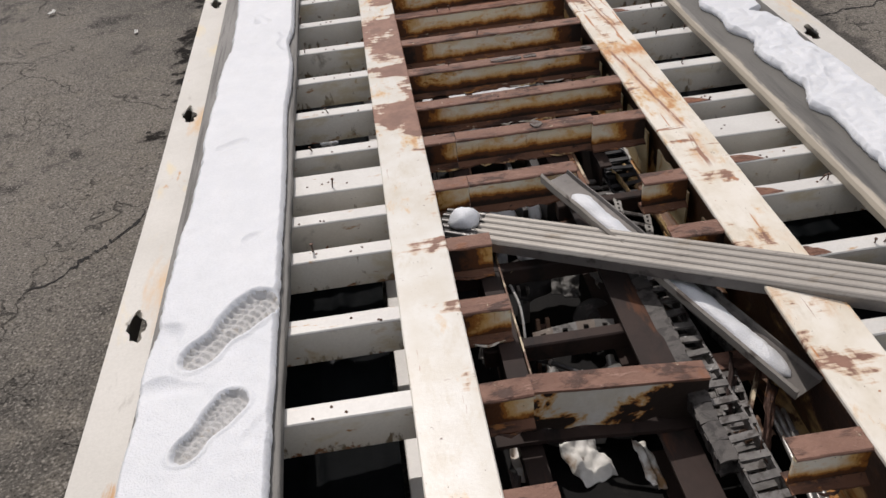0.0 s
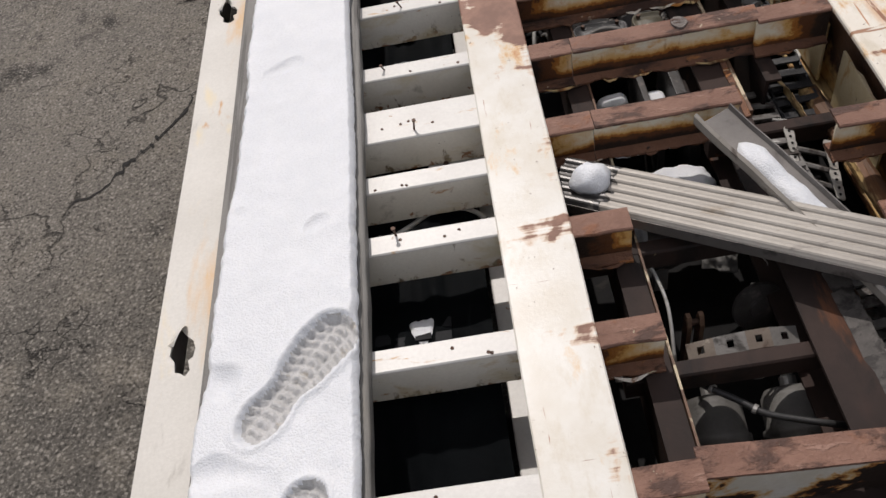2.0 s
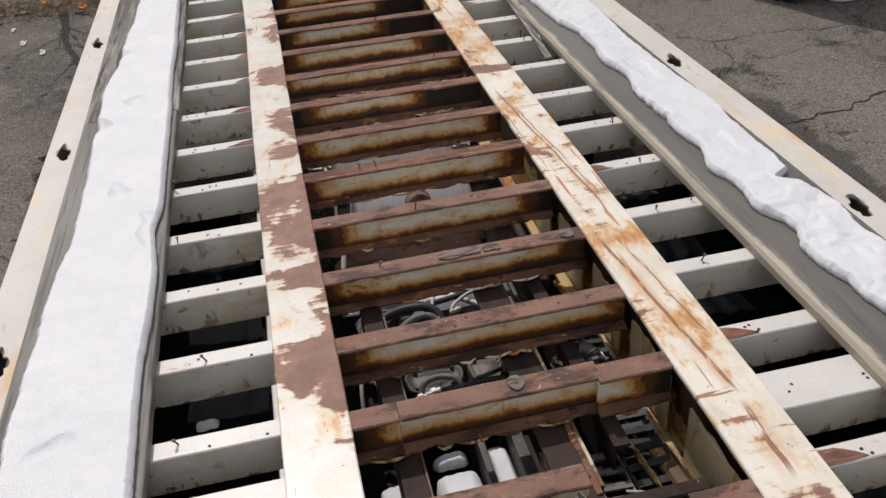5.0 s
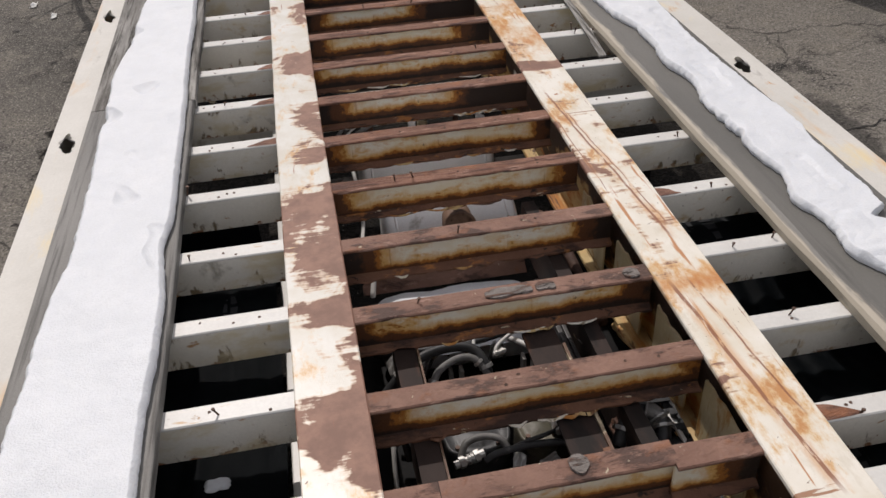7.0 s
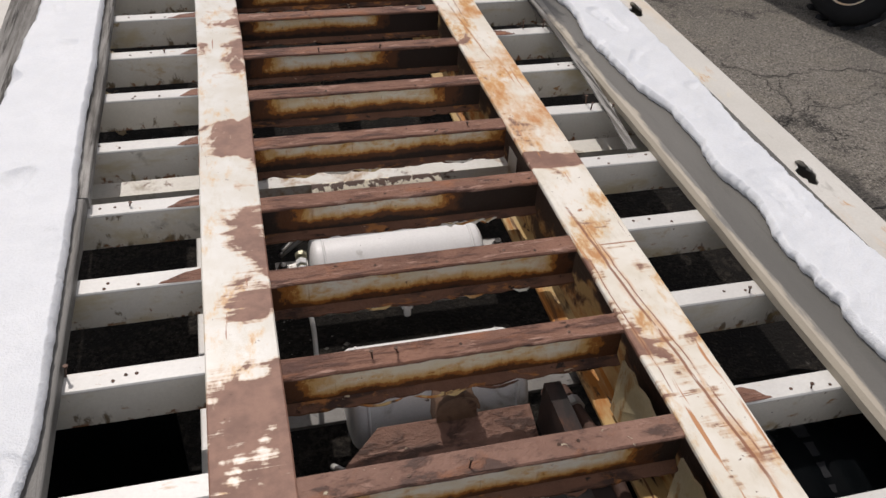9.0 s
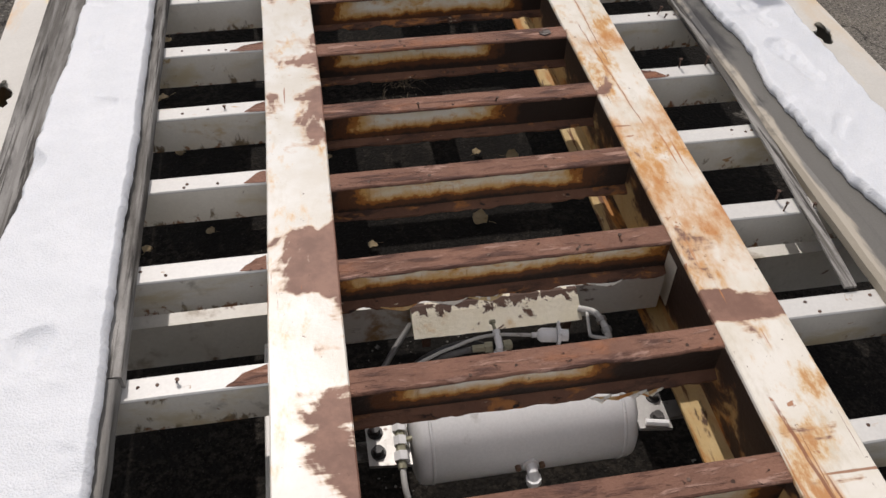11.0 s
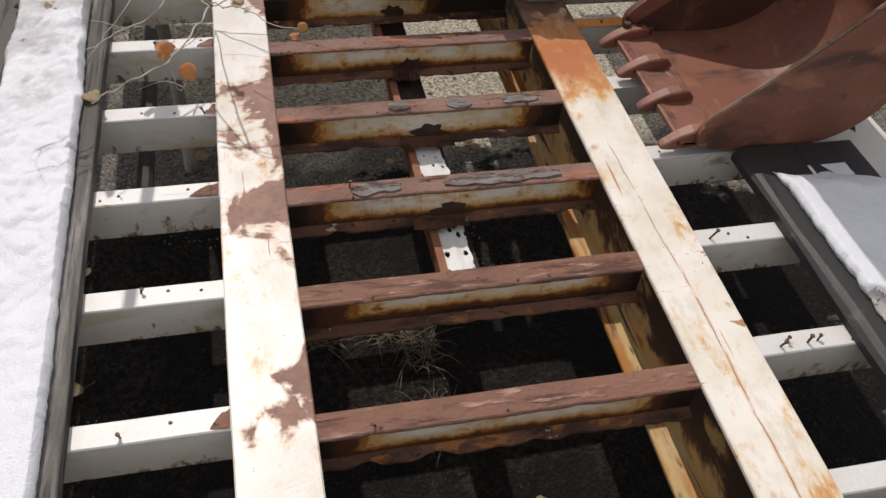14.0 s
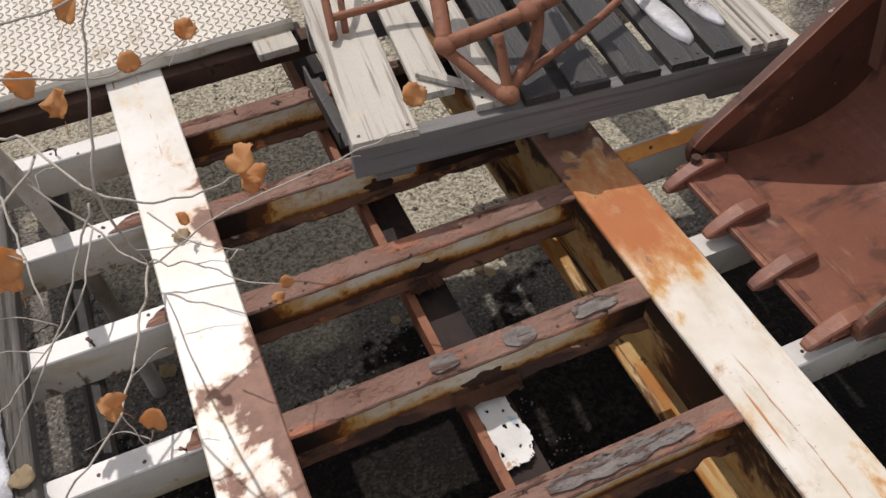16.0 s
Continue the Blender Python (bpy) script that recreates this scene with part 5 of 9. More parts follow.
def pallet():
    ob = thing("wooden_pallet", "weathered grey wooden pallet with uneven boards on the beams", "pallet", (0.5, 8.3, DECK))
    x0, x1, y0, y1 = -0.035, 1.045, 7.835, 8.86
    for k, y in enumerate((y0, (y0 + y1) / 2, y1 - 0.04)):
        bm = bmesh.new()
        box(bm, x0, x1, y, y + 0.038, 1.238, 1.326, 0.003)
        part("stringer", bm, M_STRINGER, ob)
    for x in (0.02, 0.46, 0.90):
        bm = bmesh.new()
        box(bm, x, x + 0.10, y0 + 0.06, y1 - 0.05, 1.1575, 1.237, 0.003)
        part("skid", bm, M_STRINGER, ob)
    xs = [(-0.033, 0.118, M_PALLET, -0.012), (0.150, 0.235, M_PALLET, 0.10), (0.262, 0.345, M_PALLET, 0.02), (0.372, 0.455, M_PALLETWET, 0.0), (0.487, 0.580, M_PALLETWET, 0.0),
          (0.612, 0.705, M_PALLETWET, -0.004), (0.735, 0.830, M_PALLETWET, 0.0), (0.850, 0.925, M_PALLETWET, 0.01), (0.940, 0.975, M_PALLET, 0.0), (0.985, 1.040, M_PALLET, 0.0)]
    for k, (a, b, mat, back) in enumerate(xs):
        bm = bmesh.new()
        n = 20
        ya, yb = y0 + 0.004 + back, y1
        tilt = 0.018 * (k == 0)
        rings = []
        for i in range(n + 1):
            y = ya + (yb - ya) * i / n
            w = 0.003 * nz(y * 6, k)
            z = 1.3265 + 0.0015 * nz(y * 4, k, 3) + 0.0015
            rings.append([(a + w, y, z), (b + w, y, z), (b + w, y, z + 0.017), (b + w - 0.003, y, z + 0.020), (a + w + 0.003, y, z + 0.020), (a + w, y, z + 0.017)])
        sweep(bm, rings)
        board = part("board", bm, mat, ob)
        for xx in (a + 0.02, b - 0.02):
            bm = bmesh.new()
            tube(bm, [(xx, ya + 0.022, 1.342), (xx, ya + 0.022, 1.3495)], 0.004, 6)
            part("nail", bm, M_SCREW, board)
    # splintered end of a broken board
    bm = bmesh.new()
    sweep(bm, [[(0.16 + 0.10 * q, 8.00 - 0.09 * q, 1.350 + 0.004 * q), (0.19 + 0.09 * q, 8.01 - 0.09 * q, 1.350), (0.19 + 0.09 * q, 8.01 - 0.09 * q, 1.362), (0.16 + 0.10 * q, 8.00 - 0.09 * q, 1.364)] for q in (0, 0.4, 0.8, 1.1)])
    part("broken_board", bm, M_PALLET, ob, "splintered pale board end")
    ob.matrix_basis = SKEW @ ob.matrix_basis


pallet()


def tube_frame():
    ob = thing("tube_frame", "tangled rusted steel tube frame lying on the pallet", "frame", (0.4, 8.2, 1.35))
    runs = [([(0.251, 8.018, 1.43), (0.285, 8.135, 1.47), (0.33, 8.35, 1.56)], 0.020), ([(0.251, 8.018, 1.43), (0.427, 7.958, 1.50), (0.62, 7.96, 1.56)], 0.018),
            ([(0.25, 8.01, 1.42), (0.319, 7.895, 1.362), (0.336, 7.872, 1.362)], 0.014), ([(0.349, 7.951, 1.47), (0.345, 7.91, 1.415), (0.338, 7.872, 1.362)], 0.013),
            ([(0.336, 7.872, 1.362), (0.43, 7.93, 1.42), (0.47, 7.99, 1.50)], 0.015), ([(0.36, 7.89, 1.372), (0.705, 8.028, 1.40), (0.95, 8.20, 1.45)], 0.010),
            ([(0.054, 8.255, 1.36), (0.067, 8.337, 1.42), (0.09, 8.50, 1.52)], 0.011), ([(0.067, 8.30, 1.39), (0.23, 8.282, 1.40), (0.36, 8.25, 1.43), (0.50, 8.23, 1.47)], 0.010),
            ([(0.285, 8.135, 1.47), (0.45, 8.10, 1.54), (0.62, 8.10, 1.58)], 0.014), ([(0.47, 7.99, 1.50), (0.52, 8.12, 1.56), (0.55, 8.3, 1.60)], 0.014), ([(0.09, 8.27, 1.36), (0.12, 8.40, 1.45), (0.15, 8.55, 1.52)], 0.009)]
    for pts, r in runs:
        bm = bmesh.new()
        tube(bm, bend(pts, 6), r, 10)
        part("tube", bm, M_TUBE, ob, smooth=True)
    for c in ((0.337, 7.872, 1.364), (0.251, 8.018, 1.43), (0.427, 7.958, 1.50)):
        bm = bmesh.new()
        bmesh.ops.create_icosphere(bm, subdivisions=2, radius=0.027, matrix=Matrix.Translation(c) @ Matrix.Diagonal((1, 1.2, 0.8, 1)))
        part("joint", bm, M_TUBE, ob, smooth=True)
    return ob


tube_frame()


def lump(name, label, centre, size, mat=None, seed=0.0, category="snow", sub=3, flat=True):
    """An uneven rounded lump that lies on something."""
    bm = bmesh.new()
    bmesh.ops.create_icosphere(bm, subdivisions=sub, radius=1.0)
    for v in bm.verts:
        k = 1 + 0.22 * nz(v.co.x * 1.6 + seed, v.co.y * 1.6, v.co.z * 1.6) + 0.06 * nz(v.co.x * 6 + seed, v.co.y * 6, v.co.z * 6)
        v.co *= k
        if flat and v.co.z < -0.25:
            v.co.z = -0.25
        v.co = Vector(centre) + Vector((v.co.x * size[0], v.co.y * size[1], (v.co.z + (0.25 if flat else 0)) * size[2]))
    return tagged(part(name, bm, mat or M_SNOW, smooth=True), label, category)


lump("snow_patch", "small melting snow patch on wet pallet boards", (0.818, 7.985, 1.3485), (0.034, 0.120, 0.014), seed=3)
lump("snow_patch", "small melting snow patch on wet pallet boards", (0.925, 7.975, 1.3485), (0.026, 0.080, 0.012), seed=8)


# ---------------------------------------------------------------- tread plate at the far end
def tread_plate():
    bm = bmesh.new()
    x0, x1, y0, y1, z0, z1 = -1.12, 0.03, 8.63, 9.9, 1.157, 1.205
    rings = []
    for i in range(41):
        x = x0 + (x1 - x0) * i / 40
        w = 0.006 * nz(x * 9, 3.0)
        rings.append([(x, y0 + w + 0.01, z0), (x, y1, z0), (x, y1, z1), (x, y0 + w + 0.008, z1), (x, y0 + w, z1 - 0.010), (x, y0 + w, z0 + 0.012)])
    sweep(bm, rings)
    plate = tagged(part("tread_plate", bm, M_PLATE), "snow-dusted pale tread plate with raised chevron pattern", "plate")
    bm = bmesh.new()
    for j in range(58):
        for i in range(54):
            x, y = x0 + 0.018 + i * 0.0212, y0 + 0.018 + j * 0.0215
            s = 1 if (i + j) % 2 else -1
            a = radians(45 * s)
            c, q = math.cos(a), math.sin(a)
            pts = [(-0.0138, 0.0), (0.0, -0.0046), (0.0138, 0.0), (0.0, 0.0046)]
            vs = [bm.verts.new((x + u * c - v * q, y + u * q + v * c, z1 - 0.001)) for u, v in pts]
            ts = [bm.verts.new((x + 0.6 * (u * c - v * q), y + 0.6 * (u * q + v * c), z1 + 0.0042)) for u, v in pts]
            bm.faces.new(ts)
            for k in range(4):
                bm.faces.new((vs[k], vs[(k + 1) % 4], ts[(k + 1) % 4], ts[k]))
    lugs = part("raised_pattern", bm, M_PLATE, plate)
    tagged(lugs, kind="stuff")
    # rusty angle that the plate's edge rests on
    bm = bmesh.new()
    box(bm, -1.10, 0.20, 8.60, 8.66, 1.09, 1.150, 0.004)
    part("edge_angle", bm, M_DARKRUST, trailer, "dark rusted angle below the tread plate")


tread_plate()


# ---------------------------------------------------------------- ribbed plank and gutter piece across the gap
def ribbed_plank():
    a, b = Vector((-0.345, 2.748, 1.094)), Vector((1.10, 1.795, 1.226))
    d = (b - a).normalized()
    s = d.cross(Vector((0, 0, 1))).normalized()         # to the near side
    up = s.cross(d).normalized()
    w, h = 0.062, 0.036
    ob = thing("ribbed_plank", "ribbed aluminium plank laid slantwise across the beams", "plank", a)
    top = []
    for i in range(5):
        c = -w + 0.006 + 2 * (w - 0.006) * i / 4
        top += [(c - 0.0105, -0.001), (c - 0.0085, 0.0022), (c - 0.005, 0.0046), (c, 0.0054), (c + 0.005, 0.0046), (c + 0.0085, 0.0022), (c + 0.0105, -0.001)]
    prof = [(-w - 0.007, -0.004)] + top + [(w + 0.007, -0.004)]
    bm = bmesh.new()
    prof = prof + [(w + 0.007, -0.006), (-w - 0.007, -0.006)]
    sweep(bm, [[a + d * q + s * u + up * v for u, v in prof] for q in np.linspace(0.13, (b - a).length, 12)])
    part("ribbed_top", bm, M_ALU, ob)
    # the first 13 cm of the plank are darker
    bm = bmesh.new()
    sweep(bm, [[a + d * (q - (0.03 * nz(u * 40) if q > 0.1 else 0.0)) + s * u + up * v for u, v in prof] for q in (0.0, 0.06, 0.129)])
    part("ribbed_end", bm, M_ALUDARK, ob, "darker plank end")
    for e in (-1, 1):
        bm = bmesh.new()
        rings = [[a + d * q + s * (e * (w + 0.007) + u) + up * v for u, v in ((-0.002, -0.006), (0.002, -0.006), (0.002, -h), (-0.002, -h))] for q in np.linspace(0, (b - a).length, 6)]
        sweep(bm, rings)
        part("side_flange", bm, M_ALUSIDE, ob, "dark weathered side flange")
    lump("snow_ball", "rounded lump of snow on the plank end", a + d * 0.085 + up * 0.004, (0.046, 0.040, 0.036), seed=5)


ribbed_plank()


def gutter():
    a, b = Vector((0.02, 2.785, 1.160)), Vector((0.425, 1.94, 1.02))
    d = (b - a).normalized()
    s = d.cross(Vector((0, 0, 1))).normalized()
    up = s.cross(d).normalized()
    ob = thing("bent_channel", "dark bent sheet channel holding a strip of snow", "channel", a)
    L = (b - a).length
    bm = bmesh.new()
    prof = [(-0.045, 0.012), (-0.042, 0.0), (0.0415, -0.002), (0.0415, -0.005), (-0.045, -0.003), (-0.048, 0.012)]
    sweep(bm, [[a + d * q + s * (u + 0.003 * nz(q * 9)) + up * v for u, v in prof] for q in np.linspace(0, L, 14)])
    part("sheet", bm, M_ALUSIDE, ob)
    bm = bmesh.new()
    lip = [(0.0420, -0.005), (0.0420, -0.002), (0.046, 0.022), (0.042, 0.026), (0.044, 0.029), (0.050, 0.023), (0.046, -0.005)]
    sweep(bm, [[a + d * q + s * (u + 0.003 * nz(q * 9)) + up * (v + (0.002 * nz(q * 14, 4) if v > 0.01 else 0)) for u, v in lip] for q in np.linspace(-0.012, L, 30)])
    part("turned_lip", bm, M_ALULIP, ob, "paler turned-up edge")
    bm = bmesh.new()
    rows = []
    for q in np.linspace(0.09, 0.90, 80):
        k = min(1.0, (q - 0.09) / 0.05, (0.90 - q) / 0.06) ** 0.5
        if 0.36 < q < 0.40:
            k *= 0.8
        ww = 0.037 * k * (0.85 + 0.25 * nz(q * 12, 2.0) + 0.12 * nz(q * 55, 2.0))
        rows.append([a + d * q + s * (u * ww + 0.006) + up * (0.001 + 0.020 * k * (1 - u * u) ** 0.5 * (0.9 + 0.3 * nz(q * 20, u))) for u in np.linspace(-1, 1, 9)])
    sweep(bm, rows, closed=False, caps=False)
    tagged(part("snow_patch", bm, M_SNOW, smooth=True), "narrow strip of snow lying in the bent channel", "snow")


gutter()


# ---------------------------------------------------------------- tanks, hoses and valves under the members
def tank(name, label, x0, x1, y, z, r, mat):
    ob = thing(name, label, "tank", (x0, y, z))
    bm = bmesh.new()
    prof = [(0.0, 0.30), (0.004, 0.66), (0.010, 0.86), (0.018, 0.965), (0.027, 0.996), (0.036, 1.0)]
    L = x1 - x0
    st = prof + [(L - u, v) for u, v in prof[::-1]]
    rings = [[(x0 + u, y + r * v * math.cos(q), z + r * v * math.sin(q)) for q in np.linspace(0, 2 * math.pi, 33)[:-1]] for u, v in st]
    sweep(bm, rings)
    part("shell", bm, mat, ob, smooth=True)
    for u in (0.046, L - 0.046):
        bm = bmesh.new()
        sweep(bm, [[(x0 + u + e, y + (r + v) * math.cos(q), z + (r + v) * math.sin(q)) for e, v in ((-0.004, 0), (-0.002, 0.0025), (0.002, 0.0025), (0.004, 0))] for q in np.linspace(0, 2 * math.pi, 33)], closed=True, caps=False)
        part("weld_seam", bm, mat, ob, smooth=True)
    # brackets from the ends to the beams' webs
    for xa, xb in ((-0.425, x0 + 0.02), (x1 - 0.02, 0.475)):
        bm = bmesh.new()
        box(bm, xa, xb, y - 0.025, y + 0.025, z - 0.06, z - 0.048, 0.002)
        part("end_bracket", bm, M_GREY, ob)
    return ob


def hose(name, label, pts, r, mat, category="hose", clips=()):
    ob = thing(name, label, category, pts[0])
    bm = bmesh.new()
    line = bend(pts, 7)
    tube(bm, line, r, 9)
    part("pipe", bm, mat, ob, smooth=True)
    for f in clips:
        i = int(f * (len(line) - 2))
        bm = bmesh.new()
        tube(bm, [line[i], line[i + 1]], r * 1.45, 10)
        part("clip", bm, M_STEEL, ob)
    return ob


t1 = tank("air_tank", "white painted air tank with drain fitting under members", -0.230, 0.306, 5.000, 0.800, 0.122, M_TANK)
bm = bmesh.new()
lathe(bm, (0.037, 4.888, 0.798), (0, -1, 0.10), [(0, 0), (0, 0.025), (0.007, 0.025), (0.008, 0.020), (0.016, 0.020), (0.017, 0.0)], 8)
tube(bm, [(0.037, 4.876, 0.799), (0.038, 4.856, 0.798), (0.039, 4.848, 0.784)], 0.013, 10)
tube(bm, [(0.039, 4.848, 0.788), (0.040, 4.847, 0.772)], 0.018, 8)
tube(bm, [(0.040, 4.847, 0.772), (0.041, 4.846, 0.742)], 0.011, 10)
fit = part("drain_fitting", bm, M_TANK, t1, "paint-splashed drain fitting")
for x in (0.008, 0.064):
    bm = bmesh.new()
    tube(bm, [(x, 4.8775, 0.795), (x, 4.868, 0.796)], 0.0075, 6)
    part("lug", bm, M_BROWNLIP, fit, "brown stained lug")
# end plates with two bolts each
for xa, xb, bolts in ((-0.326, -0.232, ((-0.305, 4.966), (-0.303, 4.914))), (0.288, 0.362, ((0.345, 4.962), (0.335, 4.905)))):
    bm = bmesh.new()
    prism(bm, [(xa, 4.885), (xb, 4.875), (xb, 4.995), (xa, 5.000)], 0.862, 0.872, lambda u, v, w: (u, v, w))
    box(bm, xa + 0.004, xb, 4.985, 4.996, 0.80, 0.8615, 0.002)
    plate = part("bracket", bm, M_STEEL, t1, "dull grey bolted bracket plate")
    for x, y in bolts:
        bm = bmesh.new()
        tube(bm, [(x, y, 0.8715), (x, y, 0.876)], 0.017, 12)
        tube(bm, [(x, y, 0.876), (x, y, 0.890)], 0.0115, 6)
        part("bolt", bm, M_GREASE, plate)
bm = bmesh.new()
tube(bm, [(0.302, 4.893, 0.882), (0.352, 4.882, 0.882)], 0.008, 8)
part("pipe_stub", bm, M_TANK, t1)
# knobbly stack of couplings beside the tank
stack = thing("coupling_stack", "pale paint-splashed stack of pipe couplings at the tank", "coupling", (-0.253, 4.93, 0.895))
a, b = Vector((-0.250, 4.985, 0.905)), Vector((-0.256, 4.862, 0.880))
for f0, f1, r, seg in ((0.0, 0.10, 0.018, 8), (0.10, 0.20, 0.011, 10), (0.20, 0.33, 0.017, 6), (0.33, 0.42, 0.011, 10), (0.42, 0.58, 0.016, 6), (0.58, 0.70, 0.012, 10), (0.70, 0.86, 0.017, 6), (0.86, 1.0, 0.010, 10)):
    bm = bmesh.new()
    tube(bm, [a.lerp(b, f0), a.lerp(b, f1)], r, seg)
    part("coupling" if seg == 6 else "nipple", bm, M_TANK if seg == 6 else M_BRASS, stack)
bm = bmesh.new()
tube(bm, [a.lerp(b, 0.5), a.lerp(b, 0.5) + Vector((0.026, 0.004, 0))], 0.006, 8)
part("bleed_screw", bm, M_BRASS, stack)
hose("air_line", "white air line hanging from the pipe couplings", [(-0.256, 4.862, 0.880), (-0.255, 4.82, 0.865), (-0.245, 4.77, 0.82), (-0.25, 4.66, 0.77), (-0.27, 4.5, 0.80)], 0.007, M_HOSEW)

tank("air_tank", "pale grey air tank hung under the members", -0.20, 0.27, 4.50, 0.80, 0.13, M_TANK)
tank("air_tank", "snow-covered air tank hung under the members", -0.24, 0.24, 4.02, 0.750, 0.105, M_TANK)


def snow_cap(label, x0, x1, y0, y1, z, h, seed):
    bm = bmesh.new()
    nx, ny = 28, 16
    rows = []
    for j in range(ny + 1):
        row = []
        for i in range(nx + 1):
            u, v = i / nx, j / ny
            k = min(1.0, (x1 - x0) / 0.2, (y1 - y0) / 0.2)
            v2, u2 = 2 * v - 1, 2 * u - 1
            x = (x0 + x1) / 2 + (x1 - x0) / 2 * u2 * (1 - 0.16 * v2 ** 4) + k * (0.016 * nz(v * 4, seed) + 0.004 * nz(v * 13, seed))
            y = (y0 + y1) / 2 + (y1 - y0) / 2 * v2 * (1 - 0.16 * u2 ** 4) + k * (0.018 * nz(u * 4, seed, 3) + 0.004 * nz(u * 13, seed, 3))
            e = max(0.0, min(1.0, min(u, 1 - u, v, 1 - v) / 0.20)) ** 0.5
            row.append((x, y, z + h * e * (0.9 + 0.35 * nz(x * 9, y * 9, seed))))
        rows.append(row)
    sweep(bm, rows, closed=False, caps=False)
    return tagged(part("snow_patch", bm, M_SNOW, smooth=True), label, "snow")


snow_cap("thick snow patch lying on the tank top", -0.290, 0.215, 3.84, 4.130, 0.846, 0.024, 2.0)

for x, y, a in ((-0.006, 4.035, 0.014), (-0.082, 3.995, 0.017)):
    lump("dirt_clod", "dark crumb of rust scale on the snowy tank", (x, y, 0.872), (a, a * 0.7, 0.010), M_DARKRUST, x * 50, "dirt", 2)
# rusted plate hung behind the snowy tank, and a strap saddle on the middle tank
bm = bmesh.new()
sweep(bm, [[(x, 4.135, 0.855 + 0.004 * nz(x * 9)), (x, 4.200, 0.905), (x, 4.285, 0.935), (x, 4.285, 0.929), (x, 4.200, 0.899), (x, 4.140, 0.849)] for x in np.linspace(-0.15, 0.215, 16)])
sweep(bm, [[(-0.15, 4.1355, 0.855), (-0.15, 4.2005, 0.9045), (-0.15, 4.2855, 0.9345), (-0.15, 4.2855, 0.9285), (-0.15, 4.2005, 0.8985), (-0.15, 4.1405, 0.849)], [(-0.235, 4.1355, 0.855), (-0.235, 4.18, 0.890), (-0.235, 4.215, 0.906), (-0.235, 4.215, 0.900), (-0.235, 4.18, 0.884), (-0.235, 4.1405, 0.849)], [(-0.30, 4.1355, 0.855), (-0.30, 4.150, 0.866), (-0.30, 4.160, 0.874), (-0.30, 4.160, 0.868), (-0.30, 4.150, 0.860), (-0.30, 4.1405, 0.849)]])
part("hanger_plate", bm, M_PRIMERRUST, trailer, "red-brown hanger plate behind the tank")
brk = thing("tank_saddle", "rusted arched saddle bracket on the tank", "bracket", (0.035, 4.36, 0.88))
bm = bmesh.new()
arch = [(0.05 * math.cos(a), 0.05 * math.sin(a)) for a in np.linspace(0, math.pi, 13)]
prism(bm, [(-0.05, -0.07)] + [(-u, v) for u, v in arch][0:] + [(0.05, -0.07)], 4.275, 4.335, lambda u, v, w: (0.033 + u * 0.95, w, 0.968 + v * 0.95))
part("saddle", bm, M_BROWNLIP, brk)
bm = bmesh.new()
sweep(bm, [[(0.033 + r * math.cos(a), y, 0.968 + 0.95 * r * math.sin(a)) for r, y in ((0.046, 4.266), (0.053, 4.266), (0.053, 4.280), (0.046, 4.280))] for a in np.linspace(0, math.pi, 13)])
part("rim", bm, M_BROWNLIP, brk, "worn brown rim")

# cover box and lines behind the front tank
cov = thing("valve_cover", "cream box cover with flaking rust under members", "cover", (0.03, 5.36, 0.95))
bm = bmesh.new()
sweep(bm, [[(x, 5.172 + 0.002 * nz(x * 9), 0.928 + 0.003 * nz(x * 30, 5)), (x, 5.222, 0.960), (x, 5.240, 0.968), (x, 5.2525, 0.964), (x, 5.2525, 0.930)] for x in np.linspace(-0.186, 0.228, 30)])
part("lid", bm, layered("cream_paint_flaked_on_top", (0.72, 0.66, 0.50), (0.78, 0.73, 0.60), 8.0, [((0.55, 0.36, 0.16), 9.0, 0.54, 0.70), ((0.085, 0.048, 0.034), (34.0, 24.0, 30.0), 0.36, 0.40, 2, 0.9685, -18.0), ((0.10, 0.055, 0.035), (9.0, 9.0, 18.0), 0.60, 0.64)], rough=0.55, grain=110, strength=0.4), cov)
bm = bmesh.new()
box(bm, -0.16, -0.14, 5.215, 5.235, 0.84, 0.935)
box(bm, 0.20, 0.22, 5.215, 5.235, 0.84, 0.935)
part("bracket", bm, M_DARKRUST, cov)
hose("air_line", "thin white air line running to the plug", [(-0.30, 5.010, 0.905), (-0.215, 5.070, 0.945), (-0.145, 5.103, 0.951), (-0.097, 5.119, 0.951), (-0.048, 5.133, 0.953), (0.007, 5.137, 0.953), (0.091, 5.125, 0.951)], 0.0042, M_HOSEW)
hose("air_line", "grey rubber air line behind the member", [(-0.31, 5.005, 0.89), (-0.235, 5.050, 0.915), (-0.154, 5.094, 0.930), (-0.111, 5.113, 0.930), (-0.056, 5.121, 0.930)], 0.0075, M_CLAMPHOSE)
hose("air_line", "black rubber air line behind the member", [(-0.31, 5.025, 0.89), (-0.230, 5.075, 0.925), (-0.150, 5.118, 0.938), (-0.070, 5.140, 0.935), (-0.01, 5.150, 0.90)], 0.0065, M_HOSE)
plug = thing("plug_connector", "white plastic plug connector on the air line", "connector", (0.15, 5.14, 0.95))
bm = bmesh.new()
tube(bm, [(0.088, 5.1255, 0.951), (0.104, 5.1235, 0.951)], 0.0065, 12)
lathe(bm, (0.102, 5.1235, 0.951), (1, -0.17, 0), [(0, 0), (0, 0.012), (0.008, 0.0175), (0.044, 0.0175), (0.046, 0.0)], 16)
part("body", bm, M_TANK, plug, smooth=True)
bm = bmesh.new()
